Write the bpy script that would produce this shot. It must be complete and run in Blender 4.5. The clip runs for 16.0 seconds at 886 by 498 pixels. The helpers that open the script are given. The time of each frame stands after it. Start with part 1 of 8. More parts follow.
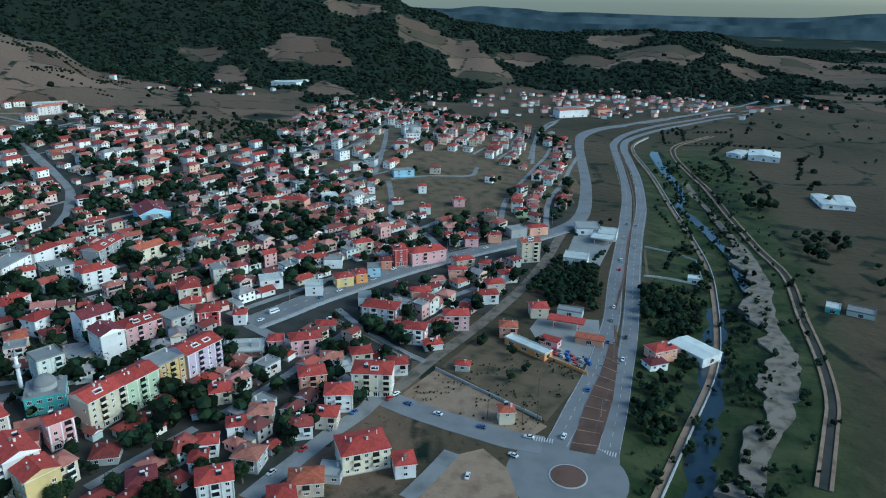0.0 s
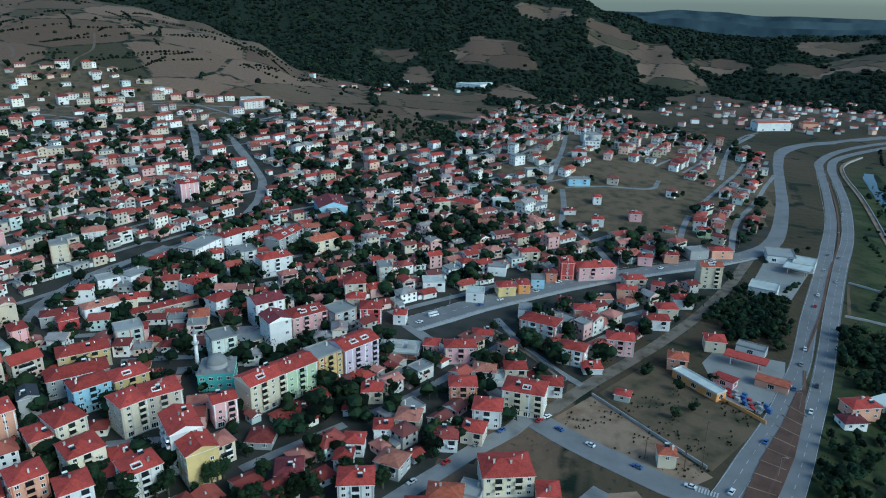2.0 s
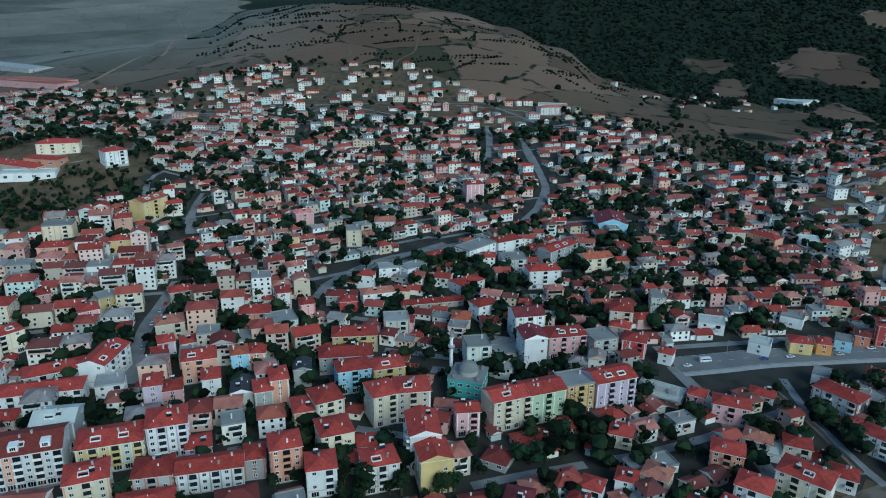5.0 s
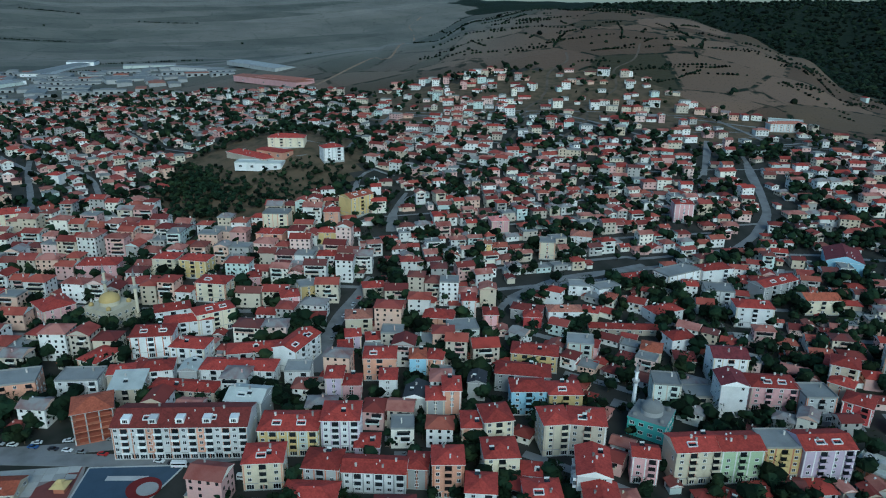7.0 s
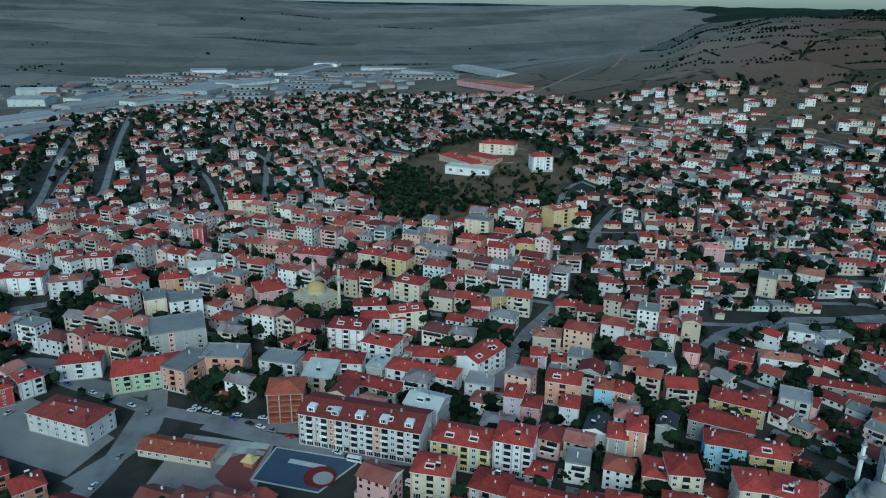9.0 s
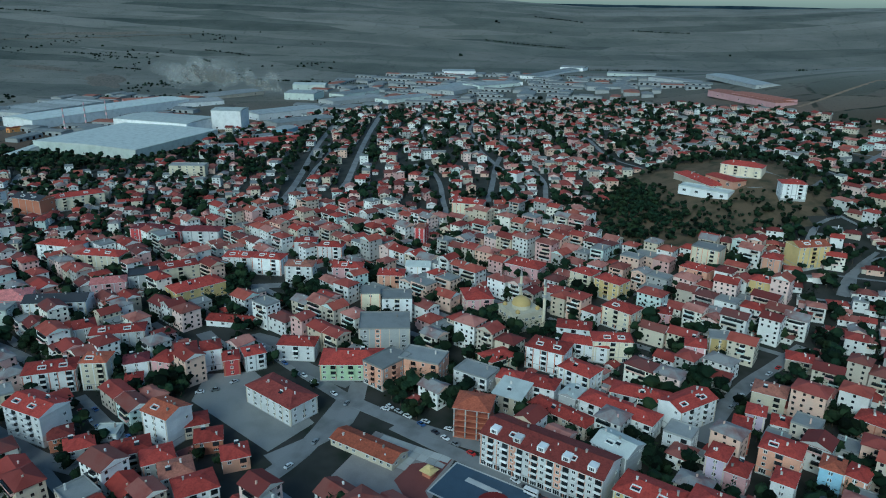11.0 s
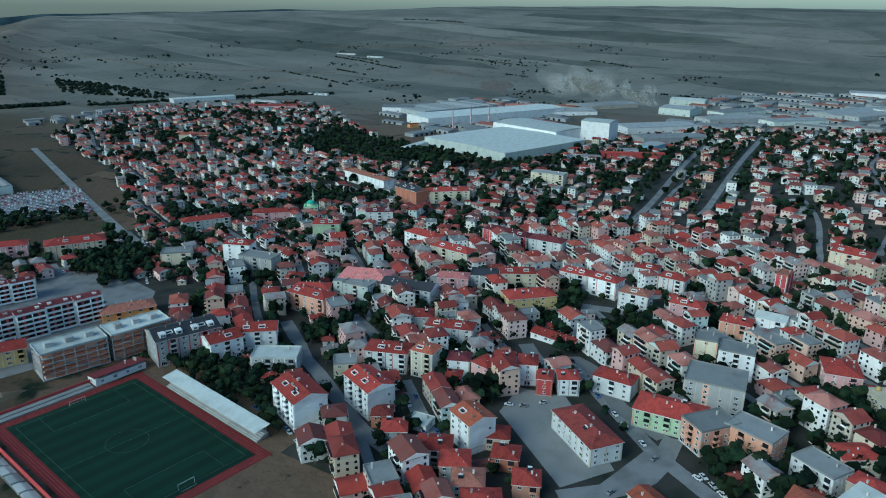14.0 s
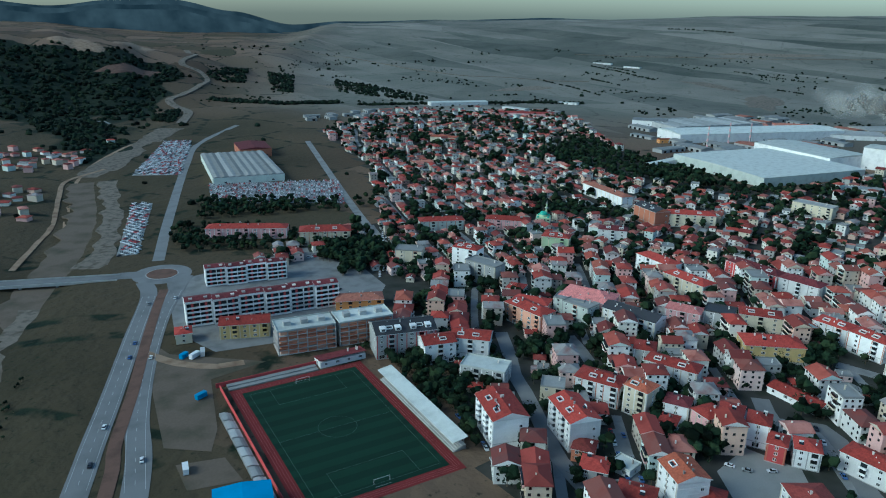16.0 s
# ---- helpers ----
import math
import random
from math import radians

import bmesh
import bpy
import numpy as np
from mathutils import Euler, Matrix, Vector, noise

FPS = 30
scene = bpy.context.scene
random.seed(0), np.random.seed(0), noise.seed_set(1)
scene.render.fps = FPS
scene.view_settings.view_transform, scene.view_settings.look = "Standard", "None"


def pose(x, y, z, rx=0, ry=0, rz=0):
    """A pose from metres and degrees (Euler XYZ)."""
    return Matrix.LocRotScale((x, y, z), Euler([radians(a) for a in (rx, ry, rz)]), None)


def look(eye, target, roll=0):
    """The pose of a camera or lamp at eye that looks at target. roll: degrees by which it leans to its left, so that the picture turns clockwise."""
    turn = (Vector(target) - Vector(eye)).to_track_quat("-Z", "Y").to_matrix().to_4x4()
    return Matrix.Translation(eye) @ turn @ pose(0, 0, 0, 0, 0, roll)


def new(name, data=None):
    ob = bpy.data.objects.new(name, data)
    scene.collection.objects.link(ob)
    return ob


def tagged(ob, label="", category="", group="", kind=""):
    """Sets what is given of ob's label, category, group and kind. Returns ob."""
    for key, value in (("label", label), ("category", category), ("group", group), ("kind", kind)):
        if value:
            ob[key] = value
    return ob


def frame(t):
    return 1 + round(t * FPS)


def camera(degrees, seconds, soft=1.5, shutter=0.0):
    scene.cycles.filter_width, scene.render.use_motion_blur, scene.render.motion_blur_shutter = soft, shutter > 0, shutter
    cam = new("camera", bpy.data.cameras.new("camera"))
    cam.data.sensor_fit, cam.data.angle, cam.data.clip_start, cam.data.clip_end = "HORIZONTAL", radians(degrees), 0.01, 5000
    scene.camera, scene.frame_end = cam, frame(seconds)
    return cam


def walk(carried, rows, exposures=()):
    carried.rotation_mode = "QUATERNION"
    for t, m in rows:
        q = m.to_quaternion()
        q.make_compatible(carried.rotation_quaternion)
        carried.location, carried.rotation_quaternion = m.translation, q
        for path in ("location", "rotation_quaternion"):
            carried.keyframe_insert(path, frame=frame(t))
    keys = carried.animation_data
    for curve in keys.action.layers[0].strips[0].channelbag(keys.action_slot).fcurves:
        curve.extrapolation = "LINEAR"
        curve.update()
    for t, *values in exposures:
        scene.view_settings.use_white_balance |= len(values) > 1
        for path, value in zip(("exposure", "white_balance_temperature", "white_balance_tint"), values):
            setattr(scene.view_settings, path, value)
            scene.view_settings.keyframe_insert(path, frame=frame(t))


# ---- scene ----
cam = camera(63.94, 16.0, soft=1.08)
ROWS = [
    (0.0, 0.00, -0.00, 175.60, -19.280, 0.917, -0.000),
    (0.5, 0.77, 3.64, 175.35, -19.283, 0.908, 3.438),
    (1.0, 1.48, 6.91, 175.45, -19.282, 0.895, 7.015),
    (1.5, 1.98, 10.74, 175.40, -19.270, 0.877, 10.801),
    (2.0, 2.25, 14.61, 175.22, -19.239, 0.844, 14.628),
    (2.5, 2.24, 18.21, 175.08, -19.231, 0.849, 18.450),
    (3.0, 2.16, 21.76, 175.24, -19.204, 0.861, 22.350),
    (5.5, -1.82, 38.20, 176.65, -19.116, 0.884, 42.543),
    (6.0, -3.01, 42.03, 176.95, -19.087, 0.852, 46.848),
    (6.5, -4.66, 45.78, 176.97, -19.055, 0.811, 51.170),
    (7.0, -6.46, 49.09, 177.09, -18.999, 0.785, 55.476),
    (7.5, -8.71, 52.26, 177.15, -18.950, 0.772, 59.799),
    (8.0, -10.86, 55.19, 177.19, -18.874, 0.787, 64.126),
    (8.5, -13.29, 57.86, 177.32, -18.805, 0.823, 68.458),
    (9.0, -15.70, 59.81, 177.91, -18.759, 0.829, 72.943),
    (11.5, -30.70, 73.93, 183.86, -18.893, 0.839, 97.255),
    (12.0, -33.54, 74.41, 184.80, -18.860, 0.796, 102.121),
    (12.5, -37.66, 75.22, 184.99, -18.790, 0.781, 107.053),
    (13.0, -42.10, 75.45, 184.79, -18.692, 0.801, 112.000),
    (13.5, -46.34, 75.32, 184.60, -18.586, 0.816, 116.909),
    (14.0, -50.59, 75.25, 184.53, -18.480, 0.801, 121.863),
    (14.5, -54.69, 74.72, 184.56, -18.383, 0.834, 126.839),
    (15.0, -58.31, 74.57, 184.68, -18.287, 0.876, 131.811),
    (15.5, -62.06, 73.40, 184.88, -18.208, 0.938, 136.758),
    (16.0, -65.81, 71.30, 185.33, -18.148, 1.033, 141.747),
]
EXPOSURES = [(0.0, 0.8, 5120, -11), (3.0, 0.52, 5080, -12), (6.0, 0.2, 5040, -13), (9.0, 0.16, 5030, -15), (12.0, 0.26, 5020, -17), (16.0, 0.55, 5160, -14)]
walk(cam, [(t, pose(x, y, z, 0, 0, yaw) @ pose(0, 0, 0, 90 + pitch) @ pose(0, 0, 0, 0, 0, roll)) for t, x, y, z, pitch, roll, yaw in ROWS], EXPOSURES)

# ---------------------------------------------------------------- dusk light under a hazy sky
world = bpy.data.worlds.new("evening_sky")
scene.world = world
world.use_nodes = True
wn, wl = world.node_tree.nodes, world.node_tree.links
sky = wn.new("ShaderNodeTexSky")
sky.sky_type, sky.sun_disc = "NISHITA", False
sky.sun_elevation, sky.sun_rotation = radians(33), radians(110)
sky.air_density, sky.dust_density, sky.ozone_density = 1.0, 1.6, 2.0
wl.new(sky.outputs[0], wn["Background"].inputs[0])
wn["Background"].inputs[1].default_value = 0.098
sun = new("sun", bpy.data.lights.new("sun", "SUN"))
sun.data.energy, sun.data.angle, sun.data.color = 1.15, radians(30), (1.0, 0.95, 0.88)
sun.matrix_world = look((0, 0, 0), (-0.93, 0.34, -0.64))


# ---------------------------------------------------------------- lie of the land
def bump(x, y, cx, cy, sx, sy):
    return math.exp(-0.5 * ((x - cx) / sx) ** 2 - 0.5 * ((y - cy) / sy) ** 2)


def ease(a, b, v):
    v = min(1.0, max(0.0, (v - a) / (b - a)))
    return v * v * (3 - 2 * v)


# bearing to the left of north, start and end of the slope, height of the crest
RIDGES = [(-180, 900, 2300, 130), (-100, 1200, 2600, 130), (-60, 1500, 3200, 60), (-31, 1700, 2500, 20), (-25, 1500, 2500, 34), (-19, 1400, 2500, 92),
          (-12, 1400, 2500, 86), (-7, 1400, 2500, 78), (-1.7, 1350, 2500, 100), (2.6, 1300, 2550, 152), (4.5, 1300, 2600, 186), (8, 1250, 2700, 215),
          (20, 1400, 2700, 212), (30, 1700, 2700, 198), (40, 2000, 3000, 192), (48, 2300, 4000, 195), (60, 2400, 4300, 205), (70, 2300, 4300, 190),
          (80, 2200, 4300, 190), (90, 2000, 4300, 222), (105, 1900, 4300, 228), (118, 1900, 4300, 214), (131, 1800, 4300, 178), (141, 1700, 4300, 160),
          (149, 1700, 4300, 132), (153, 1700, 3000, 70), (160, 1700, 3000, 70), (172, 1400, 2400, 120), (180, 900, 2300, 130)]
# spurs in front of them: bearing, distance and height of the crest
DRY_SPUR = [(20, 1250, -30), (22.5, 1300, 6), (26, 1380, 48), (30, 1500, 94), (34, 1620, 128), (38, 1760, 158), (43, 1860, 172), (48, 1950, 172), (53, 2020, 150), (57, 2020, 92), (60, 1950, 40), (66, 1850, -20)]
QUARRY_SPUR = [(151, 2300, -20), (153, 2350, 5), (156, 2350, 32), (159.7, 2350, 64), (161, 2350, 68), (164, 2350, 106), (168, 2350, 142), (170, 2350, 142), (173, 2350, 134), (180, 2350, 120)]


def along(table, bearing):
    """The row of a table at a bearing, eased between its neighbours."""
    for a, b in zip(table, table[1:]):
        if a[0] <= bearing <= b[0]:
            f = ease(a[0], b[0], bearing)
            return [p + f * (q - p) for p, q in zip(a[1:], b[1:])]
    return None


def river_x(y):
    """Middle line of the river bed, which runs north along the town's east side."""
    if y < 222:
        return 98 + 0.32 * (y - 222)
    return 98 + 0.4 * (y - 222) if y < 450 else 189 + 0.24 * (y - 450)


def ground(x, y):
    """Height of the ground at a place."""
    z = 26 * bump(x, y, -650, 325, 95, 62) + 22 * bump(x, y, -620, 560, 220, 200) + 95 * bump(x, y, -1150, 1200, 420, 420)
    z += 36 * bump(x, y, -1500, 900, 400, 400) + 22 * bump(x, y, -860, 150, 220, 200) + 20 * bump(x, y, -60, 820, 120, 140)
    z += 18 * bump(x, y, -520, 950, 200, 180)
    far = math.hypot(x, y - 40)
    if far > 750:
        bearing = math.degrees(math.atan2(-x, y - 40))
        a, b, top = along(RIDGES, bearing)
        k = ease(a, b, far)
        fall = 0.06 * max(0.0, far - b) * (1 - ease(40, 50, bearing))
        base = z
        z = z * (1 - k) + max(top - fall, 12) * k
        for table, foot in ((DRY_SPUR, 1020), (QUARRY_SPUR, 1450)):
            row = along(table, bearing)
            if row and far > foot:
                z = max(z, base + (row[1] - base) * ease(foot - 120, row[0], far) if far < row[0] else row[1] - 0.32 * (far - row[0]))
        rough = ease(900, 1900, far)
        if rough > 0:
            open_plain = ease(56, 66, bearing) * (1 - ease(146, 154, bearing))
            n = noise.noise(Vector((x / 420, y / 420, 3.1)))
            z += rough * (1 - 0.7 * k) * (1 - 0.8 * open_plain) * 26 * n * (1 - 0.75 * bool(20 < bearing < 60)) + rough * (10 - 6 * open_plain) * noise.noise(Vector((x / 150, y / 150, 7.7)))
            # gullies that run down the wooded mountain
            z -= rough * (1 - open_plain) * (0 if 22 < bearing < 60 and far < 2050 else 1) * 30 * max(0.0, 0.35 - abs(noise.noise(Vector((bearing / 4.2, far / 2600, 5.5))))) * (1 - ease(2200, 2700, far))
            z = max(z, -2)
    if -900 < y < 950:
        z -= 5.0 * math.exp(-((x - river_x(y)) / 24) ** 2) * ease(-900, -700, y) * (1 - ease(620, 900, y))
    return z


# grazed clearings on the wooded slopes: place, half length across and along the view
CLEARINGS = [(-332, 1745, 97, 137), (-274, 2243, 98, 92), (-582, 1719, 65, 77), (-84, 2096, 75, 170), (-299, 1229, 60, 150), (-219, 1401, 45, 96), (-448, 1490, 37, 113),
             (-354, 1115, 32, 100), (-271, 818, 38, 45), (80, 1771, 77, 138), (36, 2039, 56, 133), (203, 1955, 62, 101), (562, 1994, 107, 170), (364, 1883, 68, 93),
             (511, 2256, 82, 100), (749, 1843, 47, 76), (940, 2120, 120, 124), (1000, 1865, 143, 170), (131, 1507, 54, 110), (-481, -2085, 117, 170), (-700, -2250, 150, 150)]


def clearing(x, y):
    """1 inside a clearing, falling to 0 at its ragged edge."""
    best = 0.0
    rag = 0.55 * noise.noise(Vector((x / 90, y / 90, 1.7))) + 0.25 * noise.noise(Vector((x / 30, y / 30, 4.1)))
    for cx, cy, across, along_view in CLEARINGS:
        if abs(x - cx) + abs(y - cy) > 3 * (across + along_view):
            continue
        d = math.hypot(cx, cy)
        u, v = ((x - cx) * -cy + (y - cy) * cx) / d / across, ((x - cx) * cx + (y - cy) * cy) / d / along_view
        best = max(best, 1 - ease(0.8, 1.15, math.hypot(u, v) + rag))
    return best


def cover(x, y):
    """How wooded the open land is, from 0 to 1."""
    v = 0.5 + 0.4 * noise.noise(Vector((x / 330, y / 330, 11.3))) + 0.34 * noise.noise(Vector((x / 120, y / 120, 5.9)))
    b = math.degrees(math.atan2(-x, y - 40))
    r = math.hypot(x, y - 40)
    row = along(DRY_SPUR, b)
    dry = bool(row) and r < row[0] + 30
    if dry and b > 21:
        v -= 0.42
    else:
        v += 0.32 * ease(1150, 1500, r) * ease(-34, -22, b) * (1 - ease(50, 56, b))    # the wooded mountain to the north
        v += 0.25 * ease(-9, 8, b) * (1 - ease(50, 56, b)) * ease(1500, 1800, r)
    v += 0.45 * ease(160, 163, b) * ease(1400, 1560, r) * (1 - ease(1960, 2100, r))  # the wood under the quarry
    v -= 0.5 * ease(158, 161, b) * ease(2000, 2120, r)
    v -= 0.5 * ease(52, 60, b) * (1 - ease(156, 162, b))                            # the open plain
    v -= 0.5 * (1 - ease(1300, 1650, r)) * (1 - ease(-9, 0, b))                    # the valley fields
    v -= 0.6 * ease(120, 135, b) * (1 - ease(850, 1050, r))
    v -= 0.9 * clearing(x, y)
    return min(1.0, max(0.0, v))


# ---------------------------------------------------------------- materials
def material(name, colour, rough=0.85, spread=0.12, scale=0.6, bump_scale=2.2, bump_depth=0.1, metal=0.0, vary="object", second=None, stain=0.4):
    """A worn surface: base colour with a fine grain, large stains and a value of its own for each piece."""
    m = bpy.data.materials.new(name)
    m.use_nodes = True
    n, l = m.node_tree.nodes, m.node_tree.links
    b = n["Principled BSDF"]
    b.inputs["Roughness"].default_value, b.inputs["Metallic"].default_value = rough, metal
    b.inputs["Specular IOR Level"].default_value = 0.25
    geo = n.new("ShaderNodeNewGeometry")
    big, fine = n.new("ShaderNodeTexNoise"), n.new("ShaderNodeTexNoise")
    big.inputs["Scale"].default_value, big.inputs["Detail"].default_value = scale * 0.25, 5
    fine.inputs["Scale"].default_value, fine.inputs["Detail"].default_value = bump_scale, 3
    for t in (big, fine):
        l.new(geo.outputs["Position"], t.inputs["Vector"])
    mix = n.new("ShaderNodeMix")
    mix.data_type = "RGBA"
    mix.inputs["A"].default_value = (*colour, 1)
    mix.inputs["B"].default_value = (*(second or [c * 0.55 for c in colour]), 1)
    ramp = n.new("ShaderNodeMapRange")
    ramp.inputs["From Min"].default_value, ramp.inputs["From Max"].default_value = 0.45, 0.72
    ramp.inputs["To Max"].default_value = stain if second is None else 1.0
    l.new(big.outputs["Fac"], ramp.inputs["Value"])
    l.new(ramp.outputs[0], mix.inputs["Factor"])
    hsv = n.new("ShaderNodeHueSaturation")
    l.new(mix.outputs["Result"], hsv.inputs["Color"])
    val = n.new("ShaderNodeMapRange")
    val.inputs["To Min"].default_value, val.inputs["To Max"].default_value = 1 - spread * 2.2, 1 + spread
    if vary == "object":
        l.new(n.new("ShaderNodeObjectInfo").outputs["Random"], val.inputs["Value"])
    else:
        l.new(geo.outputs["Random Per Island"], val.inputs["Value"])
    grain = n.new("ShaderNodeMath")
    grain.operation = "MULTIPLY_ADD"
    l.new(fine.outputs["Fac"], grain.inputs[0])
    grain.inputs[1].default_value, grain.inputs[2].default_value = 0.3, 0.85
    out = n.new("ShaderNodeMath")
    out.operation = "MULTIPLY"
    l.new(val.outputs[0], out.inputs[0])
    l.new(grain.outputs[0], out.inputs[1])
    l.new(out.outputs[0], hsv.inputs["Value"])
    l.new(hsv.outputs[0], b.inputs["Base Color"])
    if bump_depth:
        bp = n.new("ShaderNodeBump")
        bp.inputs["Strength"].default_value, bp.inputs["Distance"].default_value = 0.5, bump_depth
        l.new(fine.outputs["Fac"], bp.inputs["Height"])
        l.new(bp.outputs[0], b.inputs["Normal"])
    return m


def palette(name, colours, rough=0.85, scale=0.6, stain=0.3):
    """Plaster or tile for the joined far houses: each one takes a colour of its own from the list."""
    m = material(name, colours[0], rough, 0.1, scale, vary="island", stain=stain)
    n, l = m.node_tree.nodes, m.node_tree.links
    geo = next(x for x in n if x.type == "NEW_GEOMETRY")
    mixer = next(x for x in n if x.type == "MIX")
    ramp = n.new("ShaderNodeValToRGB")
    ramp.color_ramp.interpolation = "CONSTANT"
    while len(ramp.color_ramp.elements) < len(colours):
        ramp.color_ramp.elements.new(0.5)
    for i, (e, c) in enumerate(zip(ramp.color_ramp.elements, colours)):
        e.position, e.color = i / len(colours), (*c, 1)
    l.new(geo.outputs["Random Per Island"], ramp.inputs[0])
    l.new(ramp.outputs[0], mixer.inputs["A"])
    return m


WALL = {k: material("plaster_" + k, c) for k, c in {
    "white": (0.84, 0.83, 0.81), "cream": (0.72, 0.64, 0.48), "yellow": (0.66, 0.5, 0.22), "pink": (0.72, 0.42, 0.42),
    "salmon": (0.7, 0.38, 0.26), "grey": (0.42, 0.42, 0.41), "beige": (0.58, 0.5, 0.4), "green": (0.5, 0.62, 0.4),
    "blue": (0.36, 0.56, 0.68), "teal": (0.13, 0.42, 0.38), "red": (0.5, 0.08, 0.08), "orange": (0.78, 0.36, 0.12),
    "brick": (0.5, 0.2, 0.12), "pale": (0.62, 0.66, 0.6), "lilac": (0.55, 0.45, 0.55)}.items()}


def tiles(name, colour, dark):
    """Clay roof tiles: fine waves across, faded and mossy patches."""
    m = material(name, colour, 0.8, 0.16, 1.6, 1.3, 0.05, stain=0.7, second=None)
    grain = next(x for x in m.node_tree.nodes if x.type == "MATH" and x.operation == "MULTIPLY_ADD")
    grain.inputs[1].default_value, grain.inputs[2].default_value = 1.1, 0.48
    return m


ROOF = {"red": tiles("roof_tiles_red", (0.36, 0.055, 0.042), 0), "brown": tiles("roof_tiles_brown", (0.26, 0.055, 0.045), 0),
        "orange": tiles("roof_tiles_orange", (0.4, 0.11, 0.06), 0), "maroon": tiles("roof_tiles_maroon", (0.16, 0.035, 0.04), 0),
        "faded": tiles("roof_tiles_faded", (0.4, 0.16, 0.11), 0), "pink": tiles("roof_tiles_pink", (0.62, 0.22, 0.2), 0),
        "zinc": material("sheet_roof_grey", (0.33, 0.34, 0.335), 0.75, 0.2, stain=0.6),
        "metal": material("sheet_roof_white", (0.58, 0.6, 0.56), 0.7, 0.1, stain=0.5), "concrete": material("roof_concrete", (0.31, 0.31, 0.3), 0.9, 0.15),
        "dark": material("roof_slate_dark", (0.05, 0.05, 0.055), 0.6, 0.1), "blue": material("roof_sheet_blue", (0.03, 0.25, 0.5), 0.35, 0.05),
        "green": material("copper_green", (0.1, 0.45, 0.32), 0.5, 0.05), "gold": material("dome_ochre", (0.5, 0.36, 0.14), 0.5, 0.05)}
M_FRAME = material("window_frame_white", (0.82, 0.82, 0.8), 0.5, 0.05, bump_depth=0)
M_PANE = material("window_glass", (0.02, 0.025, 0.03), 0.08, 0.3, bump_depth=0)
M_PANE.node_tree.nodes["Principled BSDF"].inputs["Specular IOR Level"].default_value = 0.6
M_CONC = material("cast_concrete", (0.45, 0.44, 0.42), 0.9, 0.1)
M_RAW = material("raw_brick", (0.26, 0.075, 0.045), 0.9, 0.15, stain=0.6)
M_CHIM = material("chimney_plaster", (0.6, 0.55, 0.5), 0.9, 0.3)
M_ASPH = material("asphalt", (0.2, 0.2, 0.2), 0.85, 0.06, 0.3, 4.0, 0.02, second=(0.15, 0.15, 0.15))
M_STREET = material("street_paving", (0.23, 0.229, 0.226), 0.9, 0.06, 0.4, 4.0, 0.02, second=(0.14, 0.139, 0.136))
M_DIRT = material("trodden_earth", (0.28, 0.2, 0.135), 0.95, 0.06, 0.5, 0.8, 0.1, second=(0.16, 0.1, 0.062))
M_WASTE = material("waste_ground", (0.13, 0.1, 0.075), 0.95, 0.0, 0.2, 0.7, 0.15, second=(0.06, 0.055, 0.035))
M_SOIL = material("dug_soil", (0.13, 0.075, 0.055), 0.95, 0.1, 0.5, 1.5, 0.15, second=(0.08, 0.048, 0.036))
M_KERB = material("kerb_concrete", (0.42, 0.415, 0.4), 0.9, 0.08)
M_PAINT = material("road_paint_white", (0.5, 0.5, 0.49), 0.6, 0.05, bump_depth=0)
M_LINE = material("worn_pitch_line", (0.09, 0.14, 0.11), 0.8, 0.05, bump_depth=0)
M_LANE = material("worn_lane_line", (0.34, 0.12, 0.11), 0.8, 0.05, bump_depth=0)
M_WATER = material("river_water", (0.02, 0.035, 0.05), 0.06, 0.02, 0.3, 0.8, 0.03)
M_GRAVEL = material("river_gravel", (0.19, 0.158, 0.128), 0.95, 0.1, 0.7, 1.2, 0.2, second=(0.06, 0.055, 0.034))
M_TURF = material("football_turf", (0.005, 0.023, 0.012), 0.9, 0.0, 0.2, 3.0, 0.02)
M_TRACK = material("running_track_red", (0.16, 0.02, 0.02), 0.85, 0.03, 0.4)
M_PAVE = material("square_paving", (0.3, 0.27, 0.25), 0.85, 0.05, 0.5, 2.0, 0.02)
M_YARD = material("school_yard_concrete", (0.27, 0.268, 0.255), 0.9, 0.05, 0.3)
M_LEAF = material("leaves", (0.015, 0.03, 0.014), 0.9, 0.35, 0.8, 3.0, 0.2, second=(0.03, 0.043, 0.017))
M_LEAFS = material("leaves_far", (0.014, 0.028, 0.015), 0.9, 0.4, 0.4, 3.0, 0.2, vary="island", second=(0.03, 0.043, 0.017))
M_CONIFER = material("dark_hill_woods", (0.011, 0.02, 0.013), 0.95, 0.4, 0.1, 0.5, 0.2, vary="island", second=(0.022, 0.032, 0.016))
for leaf in (M_LEAF, M_LEAFS, M_CONIFER):
    leaf.node_tree.nodes["Principled BSDF"].inputs["Specular IOR Level"].default_value = 0.08
M_BARK = material("bark", (0.12, 0.09, 0.06), 0.95)
M_STEEL = material("galvanised_steel", (0.45, 0.46, 0.47), 0.45, 0.1, metal=0.7)
M_TYRE = material("tyre_rubber", (0.02, 0.02, 0.02), 0.9)
CAR = {k: material("car_paint_" + k, c, 0.3, 0.05, bump_depth=0, stain=0.05) for k, c in {"white": (0.75, 0.75, 0.75), "grey": (0.25, 0.26, 0.27), "dark": (0.03, 0.03, 0.04), "red": (0.4, 0.03, 0.03), "silver": (0.5, 0.51, 0.52), "blue": (0.06, 0.12, 0.3)}.items()}
